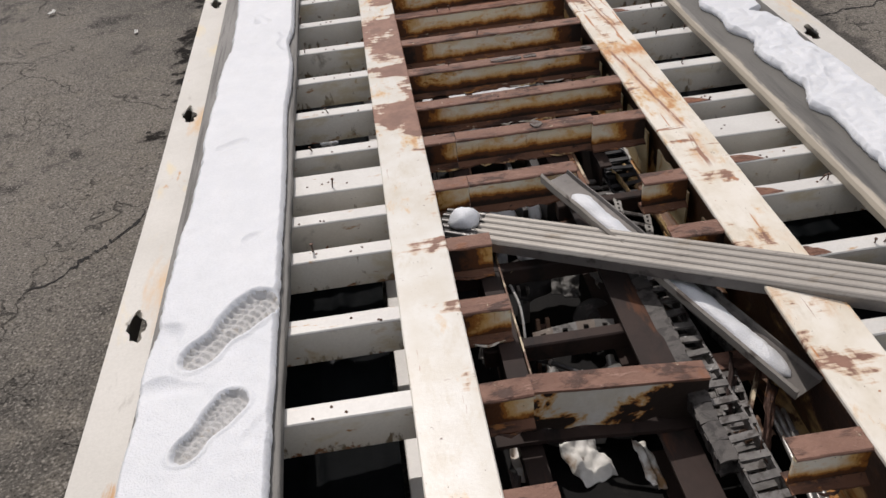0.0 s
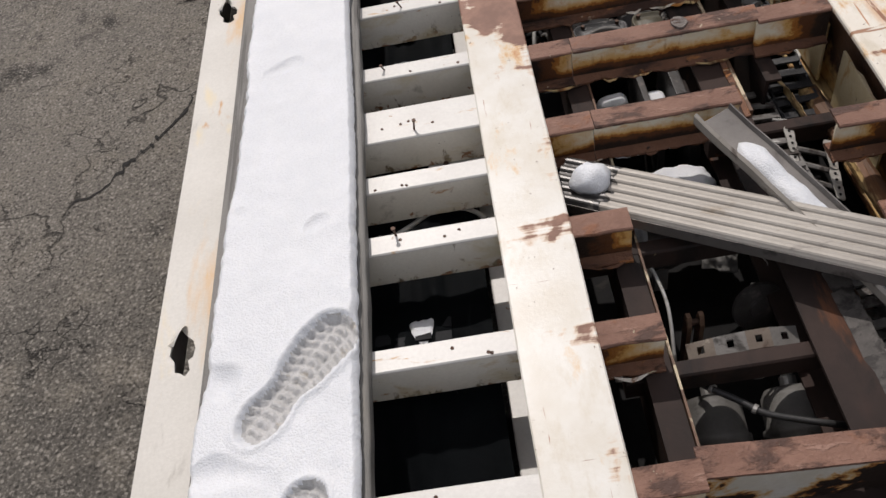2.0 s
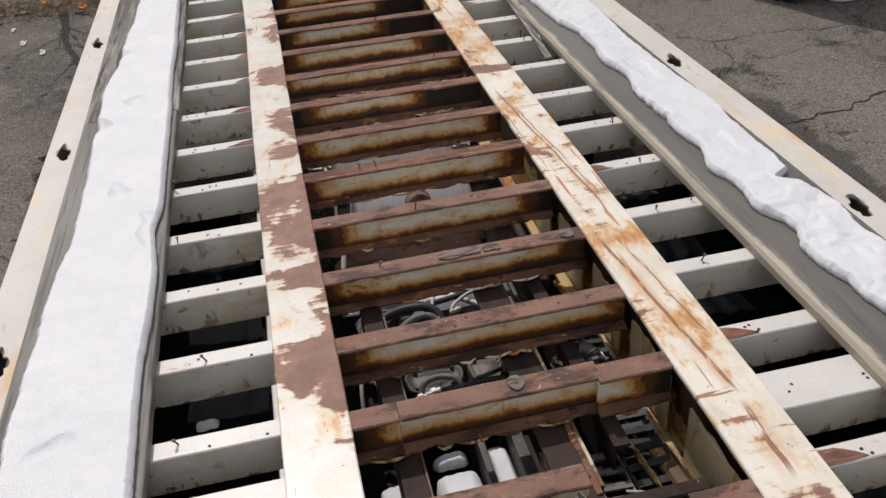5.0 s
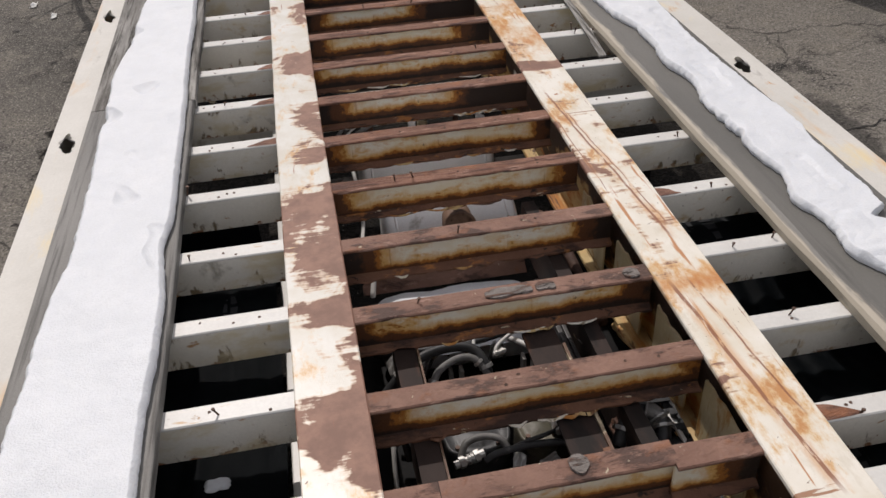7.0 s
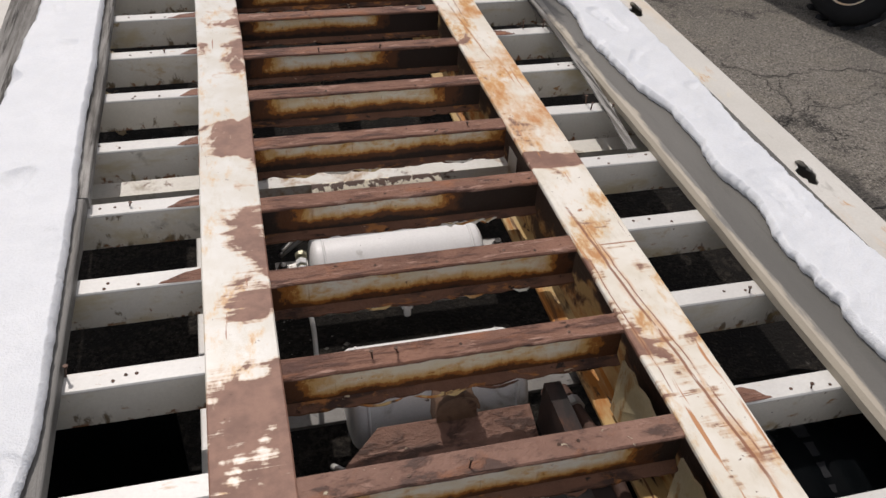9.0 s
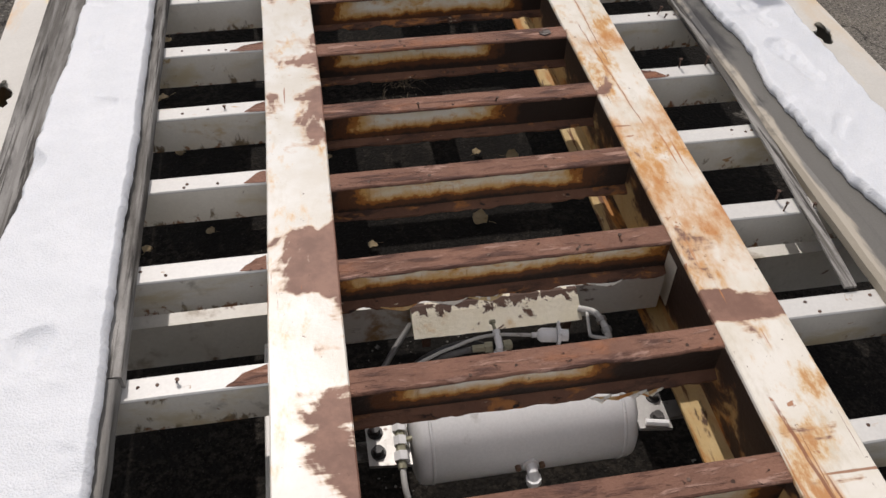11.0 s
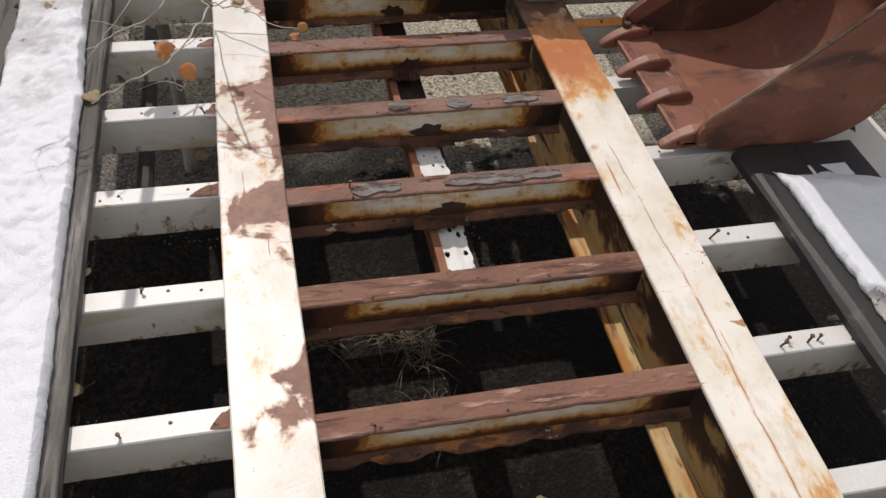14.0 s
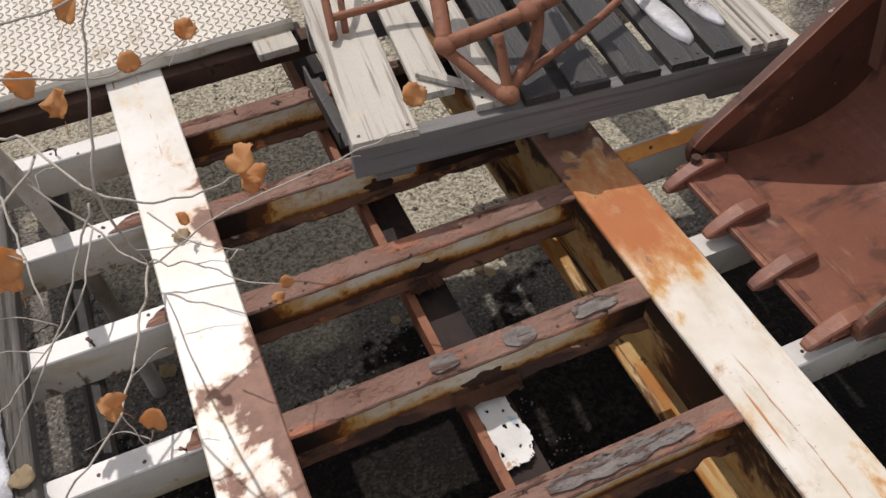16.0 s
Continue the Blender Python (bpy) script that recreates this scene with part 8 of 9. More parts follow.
def torn_sheet(x0, x1, y0, y1, z, seed):
    bm = bmesh.new()
    nx, ny = 34, 54
    rs = random.Random(seed)
    holes = [(rs.uniform(0.15, 0.85), rs.uniform(0.1, 0.9), rs.uniform(0.03, 0.075)) for _ in range(7)]
    g = {}
    for j in range(ny + 1):
        for i in range(nx + 1):
            u, v = i / nx, j / ny
            g[i, j] = bm.verts.new((x0 + (x1 - x0) * u + 0.008 * nz(v * 5, seed), y0 + (y1 - y0) * v + 0.010 * nz(u * 5, seed, 2), z + 0.006 * nz(u * 3, v * 3, seed) + 0.02 * max(0, 0.2 - v)))
    for j in range(ny):
        for i in range(nx):
            u, v = (i + 0.5) / nx, (j + 0.5) / ny
            edge = min(u, 1 - u, v * 1.4, (1 - v) * 1.4)
            if edge < 0.06 + 0.12 * nz(u * 6, v * 6, seed) + 0.05 * nz(u * 20, v * 20, seed) or any(math.hypot(u - a, (v - b) * 1.6) < r for a, b, r in holes):
                continue
            bm.faces.new((g[i, j], g[i + 1, j], g[i + 1, j + 1], g[i, j + 1]))
    bmesh.ops.delete(bm, geom=[v for v in bm.verts if not v.link_faces], context="VERTS")
    bmesh.ops.solidify(bm, geom=list(bm.faces), thickness=0.002)
    return part("torn_sheet", bm, M_CHIP, ch, "torn white paint sheet with rust holes")


torn_sheet(0.004, 0.090, 7.20, 7.40, 1.030, 31)
torn_sheet(0.000, 0.082, 6.84, 7.08, 1.030, 32)


def flake(parent, x0, x1, y, seed):
    """Lifting grey scale on a member's top."""
    bm = bmesh.new()
    n = max(10, int((x1 - x0) / 0.006))
    lens = [math.sin(math.pi * (0.04 + 0.92 * i / n)) ** 0.45 for i in range(n + 1)]
    up = [(x0 + (x1 - x0) * i / n, y + 0.026 + (0.020 + 0.006 * nz(i * 0.14, seed) + 0.002 * nz(i * 0.8, seed)) * lens[i]) for i in range(n + 1)]
    dn = [(x0 + (x1 - x0) * i / n, y + 0.022 - (0.016 + 0.016 * nz(i * 0.12, seed, 4) + 0.002 * nz(i * 0.9, seed, 4)) * lens[i]) for i in range(n + 1)]
    a = [bm.verts.new((x, yy, DECK + 0.0035 + 0.002 * nz(x * 30, seed))) for x, yy in up]
    b = [bm.verts.new((x, yy, DECK + 0.005 + 0.0025 * nz(x * 24, seed, 5))) for x, yy in dn]
    c = [bm.verts.new((x, yy, DECK - 0.001)) for x, yy in up]
    d = [bm.verts.new((x, yy, DECK - 0.001)) for x, yy in dn]
    for i in range(n):
        bm.faces.new((a[i], a[i + 1], b[i + 1], b[i]))
        bm.faces.new((b[i], b[i + 1], d[i + 1], d[i]))
        bm.faces.new((a[i + 1], a[i], c[i], c[i + 1]))
    bm.faces.new((a[0], b[0], d[0], c[0]))
    bm.faces.new((a[n], c[n], d[n], b[n]))
    part("rust_scale", bm, M_FLAKE, trailer, "grey lifting rust scale")


for x0, x1, y in ((0.03, 0.33, 7.134), (-0.20, -0.08, 7.134), (0.10, 0.17, 7.452), (-0.06, 0.0, 7.452), (0.26, 0.36, 7.452), (-0.02, 0.10, 3.745), (0.11, 0.16, 3.745), (0.34, 0.38, 3.745), (0.02, 0.06, 3.15), (0.34, 0.375, 6.175)):
    flake(trailer, x0, x1, y - (0.070 if y > 3.3 else 0.022), x0 * 31 + y)


def burnt_patch(x0, x1, y, z0, z1, seed, mat):
    """A rusted-through, ragged patch on a member's web."""
    bm = bmesh.new()
    n = 30
    pts = []
    for i in range(n):
        a = 2 * math.pi * i / n
        k = 1 + 0.55 * nz(math.cos(a) * 2.2 + seed, math.sin(a) * 2.2) + 0.25 * nz(math.cos(a) * 7, math.sin(a) * 7 + seed)
        pts.append(((x0 + x1) / 2 + (x1 - x0) / 2 * math.cos(a) * k, (z0 + z1) / 2 + (z1 - z0) / 2 * math.sin(a) * k))
    prism(bm, pts, y, y + 0.004, lambda u, v, w: (u, w, v))
    part("rust_patch", bm, mat, trailer, "rusted-through dark patch")


for x0, x1, y in ((0.0, 0.09, 7.134), (0.01, 0.10, 7.452), (0.02, 0.10, 7.772), (0.02, 0.09, 8.08)):
    burnt_patch(x0, x1, y - 0.070 + 0.006, DECK - 0.108, DECK - 0.052, x0 * 17 + y, M_DARKRUST)
# torn flaps that hang from two members
for x0, x1, y in ((-0.05, 0.09, 7.134), (-0.03, 0.12, 7.452), (0.0, 0.08, 7.772)):
    bm = bmesh.new()
    n = 14
    up = [bm.verts.new((x0 + (x1 - x0) * i / n, y - 0.078, DECK - 0.080 + 0.004 * nz(i * 0.7, y))) for i in range(n + 1)]
    dn = [bm.verts.new((x0 + (x1 - x0) * i / n, y - 0.098 - 0.012 * abs(nz(i * 0.9, y, 3)), DECK - 0.098 - 0.022 * abs(nz(i * 0.55, y, 8)))) for i in range(n + 1)]
    for i in range(n):
        bm.faces.new((up[i], up[i + 1], dn[i + 1], dn[i]))
    bmesh.ops.solidify(bm, geom=list(bm.faces), thickness=0.002)
    part("torn_flap", bm, M_FLAKERUST, trailer, "torn rusty paint flap")
# dark round bar that runs below the outer members at the far end
bm = bmesh.new()
tube(bm, [(-0.748, 7.30, 0.86), (-0.750, 7.9, 0.86), (-0.755, 8.8, 0.86)], 0.026, 10)
part("air_pipe", bm, M_GREASE, trailer, "dark round bar below the outer members")


# ---------------------------------------------------------------- sapling with dry leaves
def leaf_mesh(mat, seed):
    """A dry round-toothed leaf, folded along its rib and curled at the rim, on a short stalk."""
    rs = random.Random(seed)
    bm = bmesh.new()
    n, curl, fold, lean = 26, rs.uniform(0.10, 0.34), rs.uniform(0.10, 0.40), rs.uniform(-0.25, 0.25)
    rings = []
    for k in (0.0, 0.34, 0.68, 1.0):
        ring = []
        for i in range(n):
            a = 2 * math.pi * i / n
            r = (0.46 + 0.10 * math.cos(a) - 0.03 * math.cos(2 * a)) * (1 + (0.035 if i % 2 else -0.035) * k + 0.12 * nz(math.cos(a) * 1.4 + seed, math.sin(a) * 1.4))
            u, v = r * k * math.sin(a) * 0.92, 0.45 + r * k * math.cos(a)
            w = fold * abs(u) + curl * (k ** 3) * nz(math.cos(a) * 1.7, math.sin(a) * 1.7 + seed) * 1.4 + lean * (v - 0.45) ** 2 + 0.03 * nz(u * 7, v * 7, seed)
            ring.append(Vector((u, v, w)))
        rings.append([bm.verts.new(p) for p in ring])
    for p, q in zip(rings, rings[1:]):
        for i in range(n):
            j = (i + 1) % n
            bm.faces.new((p[i], p[j], q[j], q[i]))
    bmesh.ops.remove_doubles(bm, verts=bm.verts, dist=0.0005)
    bmesh.ops.solidify(bm, geom=list(bm.faces), thickness=0.010)
    tube(bm, [(0, 0.02, 0), (0.02, -0.18, 0.02), (0.0, -0.42, 0.06)], 0.014, 5, 0.010)
    bmesh.ops.recalc_face_normals(bm, faces=bm.faces)
    me = bpy.data.meshes.new("leaf")
    bm.to_mesh(me)
    bm.free()
    me.materials.append(mat)
    me.polygons.foreach_set("use_smooth", [True] * len(me.polygons))
    return me


LEAVES = [leaf_mesh(M_LEAF, k) for k in range(4)]
PALE = [leaf_mesh(M_LEAFPALE, k + 9) for k in range(3)]


def sapling():
    ob = thing("sapling", "bare grey sapling with a few dry orange leaves", "tree", (-0.70, 8.20, GROUND))
    J = Vector((-0.514, 7.868, 1.215))
    trunk = bend([(-0.70, 8.22, GROUND), (-0.69, 8.18, 0.80), (-0.705, 8.10, 1.30), (-0.72, 7.95, 1.62), (-0.80, 7.80, 1.98), (-0.90, 7.62, 2.40)], 8)
    bm = bmesh.new()
    tube(bm, trunk, 0.024, 12, 0.013)
    part("trunk", bm, M_TWIG, ob, smooth=True)
    B = [([(-0.712, 8.02, 1.48), (-0.62, 7.86, 1.62), (-0.508, 7.62, 1.65), (-0.40, 7.56, 1.64), (-0.291, 7.555, 1.655)], 0.0030),
         ([(-0.705, 8.08, 1.36), (-0.60, 7.98, 1.26), tuple(J), (-0.342, 7.871, 1.285), (-0.13, 7.82, 1.37), (0.0, 7.77, 1.44), (0.07, 7.72, 1.49)], 0.0030),
         ([tuple(J), (-0.56, 7.66, 1.25), (-0.61, 7.46, 1.30), (-0.69, 7.34, 1.33), (-0.77, 7.27, 1.325)], 0.0032),
         ([tuple(J), (-0.42, 7.80, 1.24), (-0.34, 7.72, 1.23), (-0.27, 7.66, 1.25)], 0.0025),
         ([(-0.508, 7.62, 1.65), (-0.52, 7.74, 1.45), tuple(J)], 0.0035),
         ([(-0.53, 7.66, 1.60), (-0.60, 7.60, 1.50), (-0.70, 7.48, 1.42), (-0.78, 7.40, 1.36)], 0.0025),
         ([(-0.72, 7.92, 1.66), (-0.66, 7.72, 1.72), (-0.62, 7.55, 1.70), (-0.60, 7.40, 1.66)], 0.003),
         ([(-0.76, 7.86, 1.84), (-0.60, 7.80, 1.86), (-0.44, 7.74, 1.90), (-0.30, 7.70, 1.96)], 0.003),
         ([(-0.74, 7.90, 1.76), (-0.58, 7.90, 1.70), (-0.42, 7.93, 1.64), (-0.28, 7.96, 1.66)], 0.0028),
         ([(-0.508, 7.62, 1.65), (-0.46, 7.72, 1.78), (-0.40, 7.82, 1.92), (-0.36, 7.9, 2.05)], 0.0028),
         ([(-0.60, 7.98, 1.26), (-0.66, 7.80, 1.24), (-0.74, 7.66, 1.27), (-0.82, 7.56, 1.28)], 0.0025),
         ([(-0.46, 7.74, 1.47), (-0.40, 7.66, 1.44), (-0.32, 7.62, 1.42)], 0.002),
         ([(-0.60, 7.82, 1.60), (-0.74, 7.64, 1.56), (-0.86, 7.52, 1.52), (-0.96, 7.44, 1.50)], 0.0028),
         ([(-0.78, 7.84, 1.90), (-0.90, 7.70, 1.88), (-1.02, 7.60, 1.84)], 0.003),
         ([(-0.61, 7.46, 1.30), (-0.59, 7.42, 1.24), (-0.572, 7.43, 1.26)], 0.0014)]
    rs = random.Random(8)
    for pts, r in list(B):
        # thin crooked side shoots
        line = bend(pts, 7)
        for _ in range(1):
            p = line[rs.randrange(4, len(line))]
            d = Vector((rs.uniform(-1, 1), rs.uniform(-0.8, 0.4), rs.uniform(-0.2, 0.7))).normalized() * rs.uniform(0.05, 0.14)
            q = p + d * 0.5 + Vector((rs.uniform(-0.02, 0.02), rs.uniform(-0.02, 0.02), rs.uniform(-0.01, 0.02)))
            B.append(([tuple(p), tuple(q), tuple(p + d)], 0.0013))
    for k, (pts, r) in enumerate(B):
        bm = bmesh.new()
        line = bend(pts, 7)
        line = [p + Vector((nz(i * 0.45, k), nz(i * 0.45, k, 5), nz(i * 0.45, k, 9))) * (0.010 if 0 < i < len(line) - 1 and len(pts) > 3 else 0.003) for i, p in enumerate(line)]
        tube(bm, line, r * 0.95, 7, r * 0.45)
        part("branch", bm, M_TWIG, ob, smooth=True)
    L = [(-0.603, 7.474, 1.309, 0.052), (-0.572, 7.455, 1.255, 0.052), (0.062, 7.74, 1.532, 0.052), (-0.291, 7.555, 1.665, 0.062), (-0.265, 7.56, 1.63, 0.045), (-0.262, 7.585, 1.60, 0.04),
         (-0.678, 7.474, 1.682, 0.060), (-0.66, 7.50, 1.66, 0.06), (-0.701, 7.696, 1.455, 0.06), (-0.69, 7.66, 1.47, 0.055), (-0.535, 7.878, 1.625, 0.06), (-0.625, 8.06, 1.58, 0.065),
         (-0.42, 7.76, 1.90, 0.05), (-0.46, 7.75, 1.87, 0.05), (-0.36, 7.73, 1.94, 0.045), (-0.60, 7.80, 1.86, 0.045), (-0.64, 7.78, 1.84, 0.05), (-0.40, 7.93, 1.64, 0.045), (-0.30, 7.96, 1.66, 0.045),
         (-0.255, 7.66, 1.245, 0.032), (-0.28, 7.64, 1.23, 0.03), (-0.419, 7.969, 1.20, 0.04), (-0.74, 7.9, 1.75, 0.05), (-0.86, 7.52, 1.52, 0.055), (-0.9, 7.70, 1.87, 0.05), (-0.29, 7.70, 1.95, 0.045)]
    for i, (x, y, z, s) in enumerate(L):
        k = new("leaf", LEAVES[i % 4])
        k.parent = ob
        k.matrix_parent_inverse = Matrix.Translation((0.70, -8.20, -GROUND))
        k.matrix_basis = Matrix.Translation((x, y - s * 0.4, z)) @ pose(0, 0, 0, rnd(20, 70), rnd(-35, 35), rnd(-60, 60)) @ Matrix.Diagonal((s, s, s, 1))


sapling()

# fallen leaves
FALL = [(-0.83, 7.50, TOP + 0.012, 0.05), (-0.93, 7.93, TOP + 0.02, 0.055), (-0.965, 6.62, TOP + 0.034, 0.05), (-0.42, 7.96, DECK + 0.012, 0.045)]
rs = random.Random(5)
for i in range(34):
    FALL.append((rs.uniform(-1.05, 0.45), rs.uniform(6.1, 8.5), GROUND + 0.022, rs.uniform(0.035, 0.07)))
for i, (x, y, z, s) in enumerate(FALL):
    k = new("fallen_leaf", PALE[i % 3] if i != 2 else LEAVES[0])
    k.matrix_basis = Matrix.Translation((x, y, z)) @ pose(0, 0, 0, rs.uniform(-12, 12), rs.uniform(-12, 12), rs.uniform(0, 360)) @ Matrix.Diagonal((s, s, s, 1))
    tagged(k, "dry pale leaf lying on the ground" if z < 1 else "dry leaf lying on the trailer", "leaf", "fallen leaves")


# ---------------------------------------------------------------- loose stones and dead grass under the trailer
def stones():
    bm = bmesh.new()
    rs = random.Random(11)
    while len(bm.verts) < 6 * 5200:
        x, y = rs.uniform(-1.25, 1.1), 4.4 + 5.5 * rs.random() ** 0.6
        if y < 8.0 + 0.4 * nz(x * 3, 2.0) and nz(x * 2.2, y * 2.2, 7.0) + 0.3 * nz(x * 9, y * 9) < 0.30:
            continue
        s = rs.uniform(0.002, 0.0055) * (2.2 if rs.random() < 0.03 else 1)
        z = GROUND + 0.018 * nz(x * 0.7, y * 0.7) + s * 0.3
        p = [bm.verts.new((x + s * a * rs.uniform(0.7, 1.3), y + s * b * rs.uniform(0.7, 1.3), z + s * c * rs.uniform(0.6, 1.0))) for a, b, c in ((1, 0, 0), (0, 1, 0), (-1, 0, 0), (0, -1, 0), (0, 0, 1), (0, 0, -1))]
        for i in range(4):
            bm.faces.new((p[i], p[(i + 1) % 4], p[4]))
            bm.faces.new((p[(i + 1) % 4], p[i], p[5]))
    m = layered("loose_grey_grit", (0.10, 0.094, 0.082), (0.24, 0.225, 0.195), 60.0, [((0.06, 0.055, 0.05), 40.0, 0.55, 0.7)], rough=0.85)
    tagged(part("grit", bm, m), "loose grey grit scattered on the asphalt", "grit", kind="stuff")


stones()
bm = bmesh.new()
rs = random.Random(3)
for cx, cy in ((0.02, 7.20), (-0.05, 7.30), (0.04, 6.95), (-0.28, 7.32)):
    for _ in range(60):
        a, l = rs.uniform(0, 6.28), rs.uniform(0.04, 0.15)
        p = Vector((cx + rs.uniform(-0.06, 0.06), cy + rs.uniform(-0.06, 0.06), GROUND + 0.008))
        d = Vector((math.cos(a), math.sin(a), 0))
        s = Vector((-math.sin(a), math.cos(a), 0)) * 0.0012
        q = [p - s, p + s, p + d * l * 0.6 + Vector((0, 0, 0.03)) + s, p + d * l * 0.6 + Vector((0, 0, 0.03)) - s, p + d * l + Vector((0, 0, 0.022))]
        v = [bm.verts.new(k) for k in q]
        bm.faces.new(v[:4])
        bm.faces.new((v[3], v[2], v[4]))
M_STRAW = layered("dead_dry_grass", (0.10, 0.075, 0.045), (0.17, 0.13, 0.08), 30.0, rough=0.8)
tagged(part("dead_grass", bm, M_STRAW), "flattened dead grass clumps on the asphalt", "grass", kind="stuff")


# a long open crack in the asphalt beside the trailer, and one on the far side
M_CRACK = layered("dark_open_crack", (0.012, 0.011, 0.010), (0.02, 0.018, 0.016), 30.0, rough=0.9)
for pts, w in (([(-1.70, 4.42), (-1.737, 4.30), (-1.761, 4.24), (-1.837, 4.128), (-1.88, 4.068), (-1.935, 4.013), (-1.987, 3.95), (-2.06, 3.85), (-2.2, 3.78)], 0.020), ([(2.34, 5.60), (2.52, 5.60), (2.62, 5.64), (2.79, 5.64), (3.04, 5.745), (3.3, 5.80)], 0.012)):
    bm = bmesh.new()
    line = bend([(x, y, 0) for x, y in pts], 10)
    a, b = [], []
    for i, q in enumerate(line):
        k = w * (0.35 + 0.9 * abs(nz(i * 0.23, w * 100))) * min(1.0, i / 8, (len(line) - 1 - i) / 8)
        dx, dy = 0.03 * nz(i * 0.31, 4.0), 0.03 * nz(i * 0.31, 9.0)
        z = GROUND + (0.018 * nz(q.x * 0.7, q.y * 0.7) + 0.006 * nz(q.x * 3, q.y * 3, 5)) + 0.004
        a.append(bm.verts.new((q.x + dx, q.y + dy + k, z)))
        b.append(bm.verts.new((q.x + dx, q.y + dy - k, z)))
    for i in range(len(line) - 1):
        bm.faces.new((a[i], a[i + 1], b[i + 1], b[i]))
    part("crack", bm, M_CRACK, bpy.data.objects["ground"], "dark open crack in asphalt")


# small things beyond the pallet and on the yard
bm = bmesh.new()
box(bm, -0.098, 0.018, 8.545, 8.675, 1.152, 1.176, 0.003)
tagged(part("plywood_block", bm, M_PALLET), "pale square plywood block on a crossmember", "block")
for x, y, r in ((-2.15, 8.6, 0.05), (-2.5, 9.3, 0.04), (-2.35, 8.9, 0.06), (-2.2, 6.9, 0.035), (-3.0, 7.6, 0.05)):
    scrap("small torn white scrap on the asphalt", (x, y, GROUND + 0.022), (r * 1.3, r * 0.8), (6, 8, x * 40), M_CHIP, x * 3)
for k, (x, y) in enumerate(((-0.99, 8.02), (-0.955, 8.10), (-1.03, 7.93), (-0.90, 8.16), (-1.05, 8.22), (-0.93, 7.95))):
    lump("dirt_clod", "dark crumbly dirt clod on the snowy board", (x, y, TOP + 0.004 + 0.008 * (y < 8.05)), (0.016 + 0.006 * (k % 3), 0.014, 0.014), M_DARKRUST, k * 2.0, "dirt", 2)
bm = bmesh.new()
sweep(bm, [[(x, 8.10 + 0.30 * q, z) for x, z in ((-0.010, 1.152), (0.030, 1.152), (0.030, 1.157), (-0.004, 1.157), (-0.004, 1.205), (-0.010, 1.205))] for q in (0, 0.5, 1)])
tagged(part("steel_angle", bm, M_GREASE), "short black steel angle beside the pallet", "angle")

# digger that stands beyond the trailer, of which the wheel and the underside show
def digger():
    ob = thing("digger", "dark digger on big treaded tyres standing on the asphalt", "digger", (4.3, 8.6, GROUND))
    ax = Vector((-0.90, -0.43, 0.0)).normalized()
    fw = Vector((-ax.y, ax.x, 0.0))
    R, W, g = 0.34, 0.235, 0.654
    for c in (Vector((3.55, 7.52, GROUND + R)), Vector((3.55, 7.52, GROUND + R)) - ax * 1.45):
        bm = bmesh.new()
        lathe(bm, c - ax * W / 2, ax, [(0.012, 0.26 * g), (0.0, 0.34 * g), (0.012, 0.44 * g), (0.04, 0.485 * g), (W / 2, 0.495 * g), (W - 0.04, 0.485 * g), (W - 0.012, 0.44 * g), (W, 0.34 * g), (W - 0.012, 0.26 * g)], 44)
        w = part("wheel", bm, M_TYRE, ob, smooth=True)
        bm = bmesh.new()
        for k in range(22):
            for e in (-1, 1):
                a = 2 * math.pi * (k + 0.25 * e) / 22
                pts = []
                for q, dq in ((0.02, 0.0), (0.11, 0.13)):
                    for r in (0.48 * g, R):
                        for da in (-0.045, 0.045):
                            t = a + dq + da
                            pts.append(bm.verts.new(c + ax * e * (W / 2 - 0.01 - q + 0.02) + fw * (r * math.cos(t)) + Vector((0, 0, r * math.sin(t)))))
                for f in ((0, 1, 3, 2), (4, 6, 7, 5), (0, 2, 6, 4), (1, 5, 7, 3), (2, 3, 7, 6), (0, 4, 5, 1)):
                    bm.faces.new([pts[i] for i in f])
        tagged(part("tread", bm, M_TYRE, w, "chunky tyre lugs"), kind="stuff")
        bm = bmesh.new()
        lathe(bm, c + ax * (W / 2 - 0.10), ax, [(0.0, 0.03), (0.0, 0.12), (0.03, 0.150), (0.085, 0.165), (0.095, 0.178), (0.082, 0.178), (0.0, 0.163)], 36)
        rim = part("rim", bm, M_RAIL, w, "pale painted rim")
        bm = bmesh.new()
        lathe(bm, c + ax * (W / 2 - 0.10), ax, [(0.0, 0.06), (0.05, 0.055), (0.065, 0.035), (0.07, 0.01)], 16)
        part("hub", bm, M_GREASE, rim)
    # body and cab are unseen; the chassis sits low to shade the ground
    base = Vector((3.55, 7.52, 0)) - ax * 0.73
    for name, f0, f1, a0, a1, z0, z1, mat in (("chassis", -0.4, 2.6, -0.45, 0.45, 0.56, 1.02, M_GREASE), ("body", 0.3, 2.6, -0.55, 0.55, 1.03, 1.75, M_DARKRUST), ("cab", 0.9, 2.0, -0.5, 0.5, 1.76, 2.75, M_GREASE)):
        bm = bmesh.new()
        box(bm, a0, a1, f0, f1, z0, z1)
        bmesh.ops.bevel(bm, geom=list(bm.edges), offset=0.05, segments=2, affect="EDGES")
        for v in bm.verts:
            v.co = base + ax * v.co.x - fw * v.co.y + Vector((0, 0, GROUND - 0.1 + v.co.z))
        part(name, bm, mat, ob)
    bm = bmesh.new()
    tube(bm, [(4.36, 7.98, GROUND + 0.03), (4.36, 8.02, GROUND + 0.55), (4.30, 8.20, GROUND + 0.85)], 0.05, 12)
    tube(bm, [(4.36, 7.98, GROUND), (4.36, 7.98, GROUND + 0.04)], 0.14, 14)
    part("stabiliser", bm, M_STEEL, ob, "pale steel stabiliser leg")


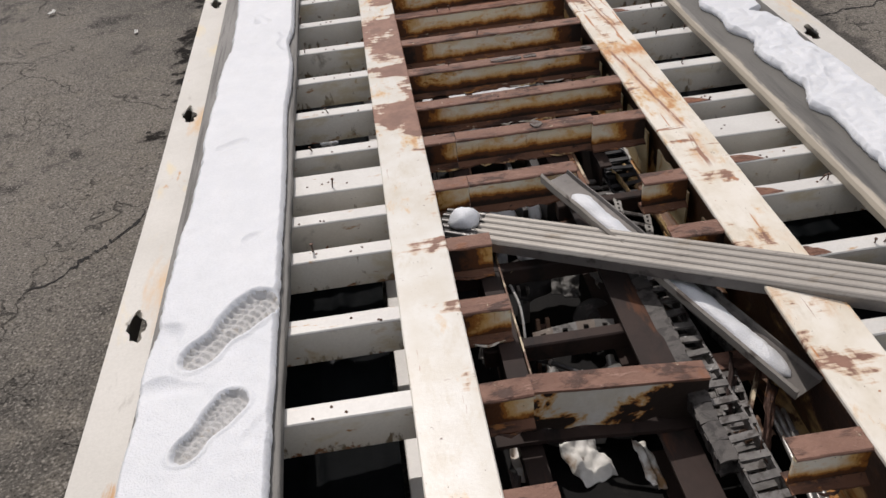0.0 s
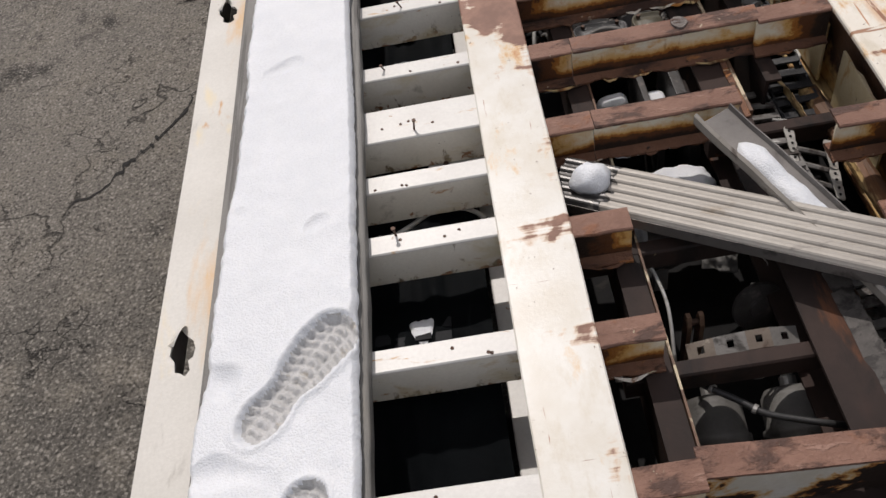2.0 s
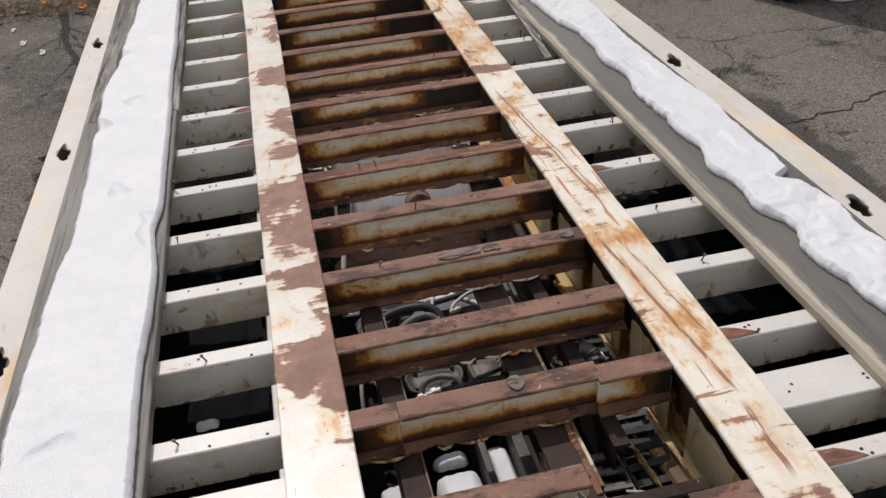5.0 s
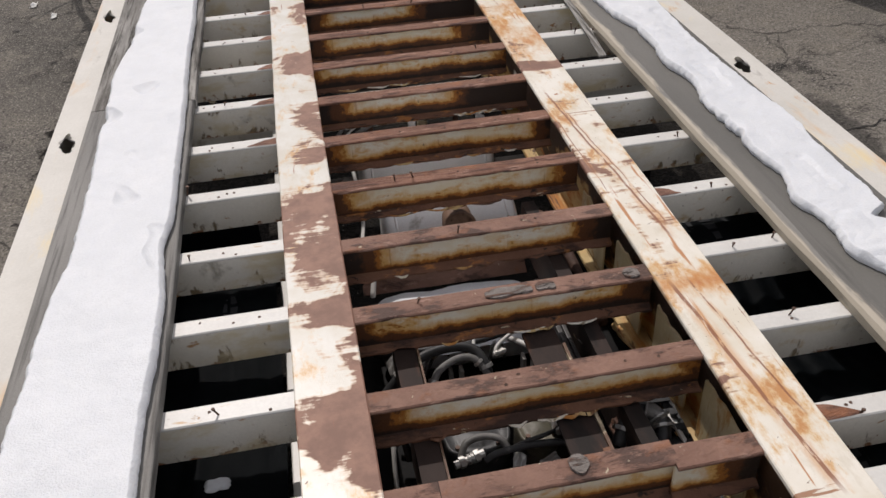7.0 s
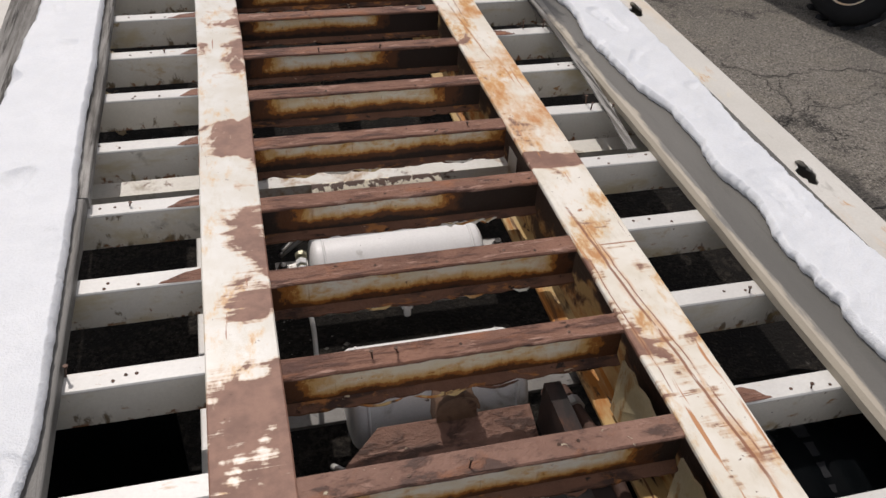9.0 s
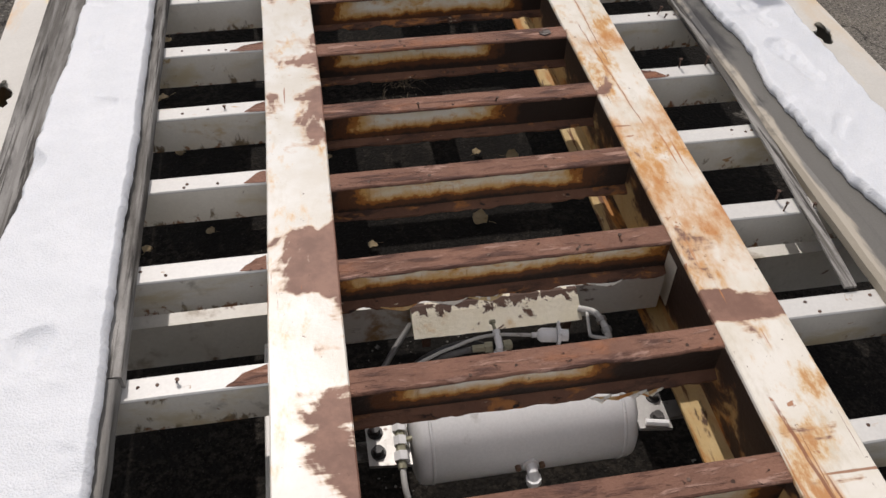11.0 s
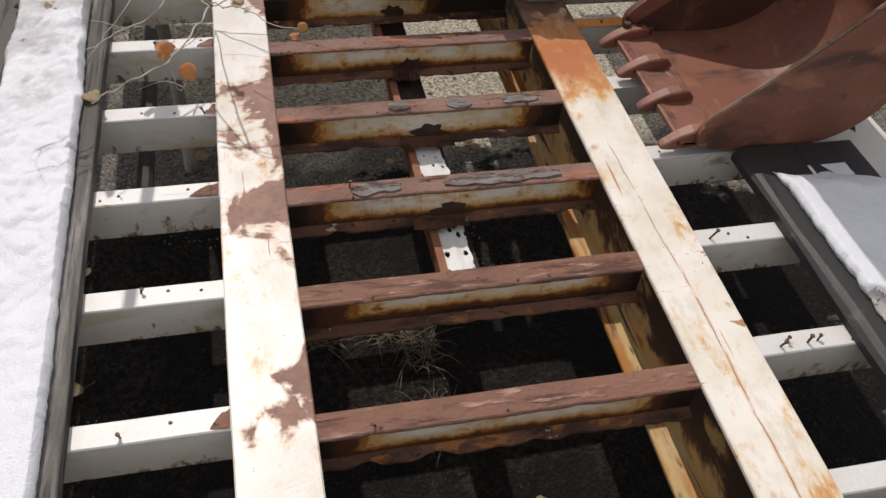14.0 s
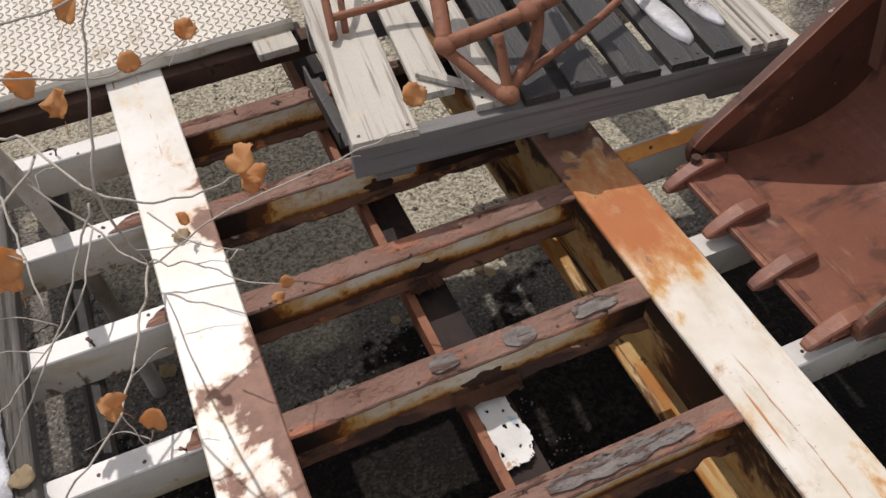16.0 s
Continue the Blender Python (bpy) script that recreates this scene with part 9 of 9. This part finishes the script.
digger()
scrap("pale splintered plank scrap on the asphalt", (3.88, 7.57, GROUND + 0.03), (0.09, 0.36), (2, 3, -52), M_PALLET, 71.0)
lump("snow_patch", "small grey snow patch on the asphalt", (3.92, 7.33, GROUND + 0.004), (0.13, 0.09, 0.03), M_SLUSH, 4.4)


# thin bare tree with dead weeds and snow round its foot
def yard_tree():
    ob = thing("bare_tree", "thin bare grey tree with a few dry leaves", "tree", (-2.15, 9.66, GROUND))
    bm = bmesh.new()
    tube(bm, bend([(-2.15, 9.66, GROUND - 0.02), (-2.17, 9.70, 0.9), (-2.22, 9.76, 1.7), (-2.20, 9.86, 2.6), (-2.26, 9.95, 3.5)], 8), 0.042, 12, 0.012)
    part("trunk", bm, M_TWIG, ob, smooth=True)
    rs = random.Random(17)
    tips = []
    for k in range(14):
        z = rs.uniform(0.9, 3.2)
        a, l = rs.uniform(0, 6.28), rs.uniform(0.3, 0.7)
        p = Vector((-2.19, 9.72 + 0.07 * (z - 0.9), z))
        d = Vector((math.cos(a), math.sin(a), rs.uniform(0.4, 1.0))) * l
        bm = bmesh.new()
        line = [p, p + d * 0.4 + Vector((rs.uniform(-.03, .03), rs.uniform(-.03, .03), 0)), p + d * 0.75, p + d + Vector((0, 0, -0.05))]
        tube(bm, bend(line, 4), 0.010, 7, 0.003)
        part("branch", bm, M_TWIG, ob, smooth=True)
        tips.append(p + d)
    for i, q in enumerate(tips + [Vector((-2.17, 9.60, 0.95)), Vector((-2.12, 9.62, 0.9))]):
        k = new("leaf", LEAVES[i % 4])
        k.parent = ob
        k.matrix_parent_inverse = Matrix.Translation((2.15, -9.66, -GROUND))
        k.matrix_basis = Matrix.Translation(q) @ pose(0, 0, 0, rs.uniform(20, 80), rs.uniform(-40, 40), rs.uniform(0, 360)) @ Matrix.Diagonal((0.06, 0.06, 0.06, 1))


yard_tree()
rs = random.Random(29)
bm = bmesh.new()
for _ in range(420):
    p = Vector((rs.uniform(-3.0, -1.45), 9.75 + rs.gauss(0.1, 0.22), GROUND + 0.01))
    a, l, h = rs.uniform(0, 6.28), rs.uniform(0.10, 0.34), rs.uniform(0.01, 0.12)
    d = Vector((math.cos(a), math.sin(a), 0))
    tube(bm, [p, p + d * l * 0.5 + Vector((0, 0, h)), p + d * l + Vector((0, 0, h * 0.7))], 0.0035, 4, 0.0015)
tagged(part("dead_weeds", bm, layered("dry_brown_stalks", (0.16, 0.11, 0.07), (0.30, 0.23, 0.15), 20.0, rough=0.8)), "dead brown weed stalks lying along the asphalt edge", "weeds", kind="stuff")
for k in range(11):
    lump("snow_patch", "small crusty snow lump among dead weeds", (rs.uniform(-2.9, -1.6), rs.uniform(9.45, 9.95), GROUND + 0.004), (rs.uniform(0.03, 0.09), rs.uniform(0.02, 0.06), 0.02), None, k * 1.9)
for k in range(16):
    lf = new("fallen_leaf", LEAVES[k % 4])
    lf.matrix_basis = Matrix.Translation((rs.uniform(-2.3, -1.5), rs.uniform(9.5, 10.2), GROUND + rs.uniform(0.03, 0.10))) @ pose(0, 0, 0, rs.uniform(-30, 30), rs.uniform(-30, 30), rs.uniform(0, 360)) @ Matrix.Diagonal((0.09, 0.09, 0.09, 1))
    tagged(lf, "curled orange leaf among the dead weeds", "leaf", "fallen leaves")
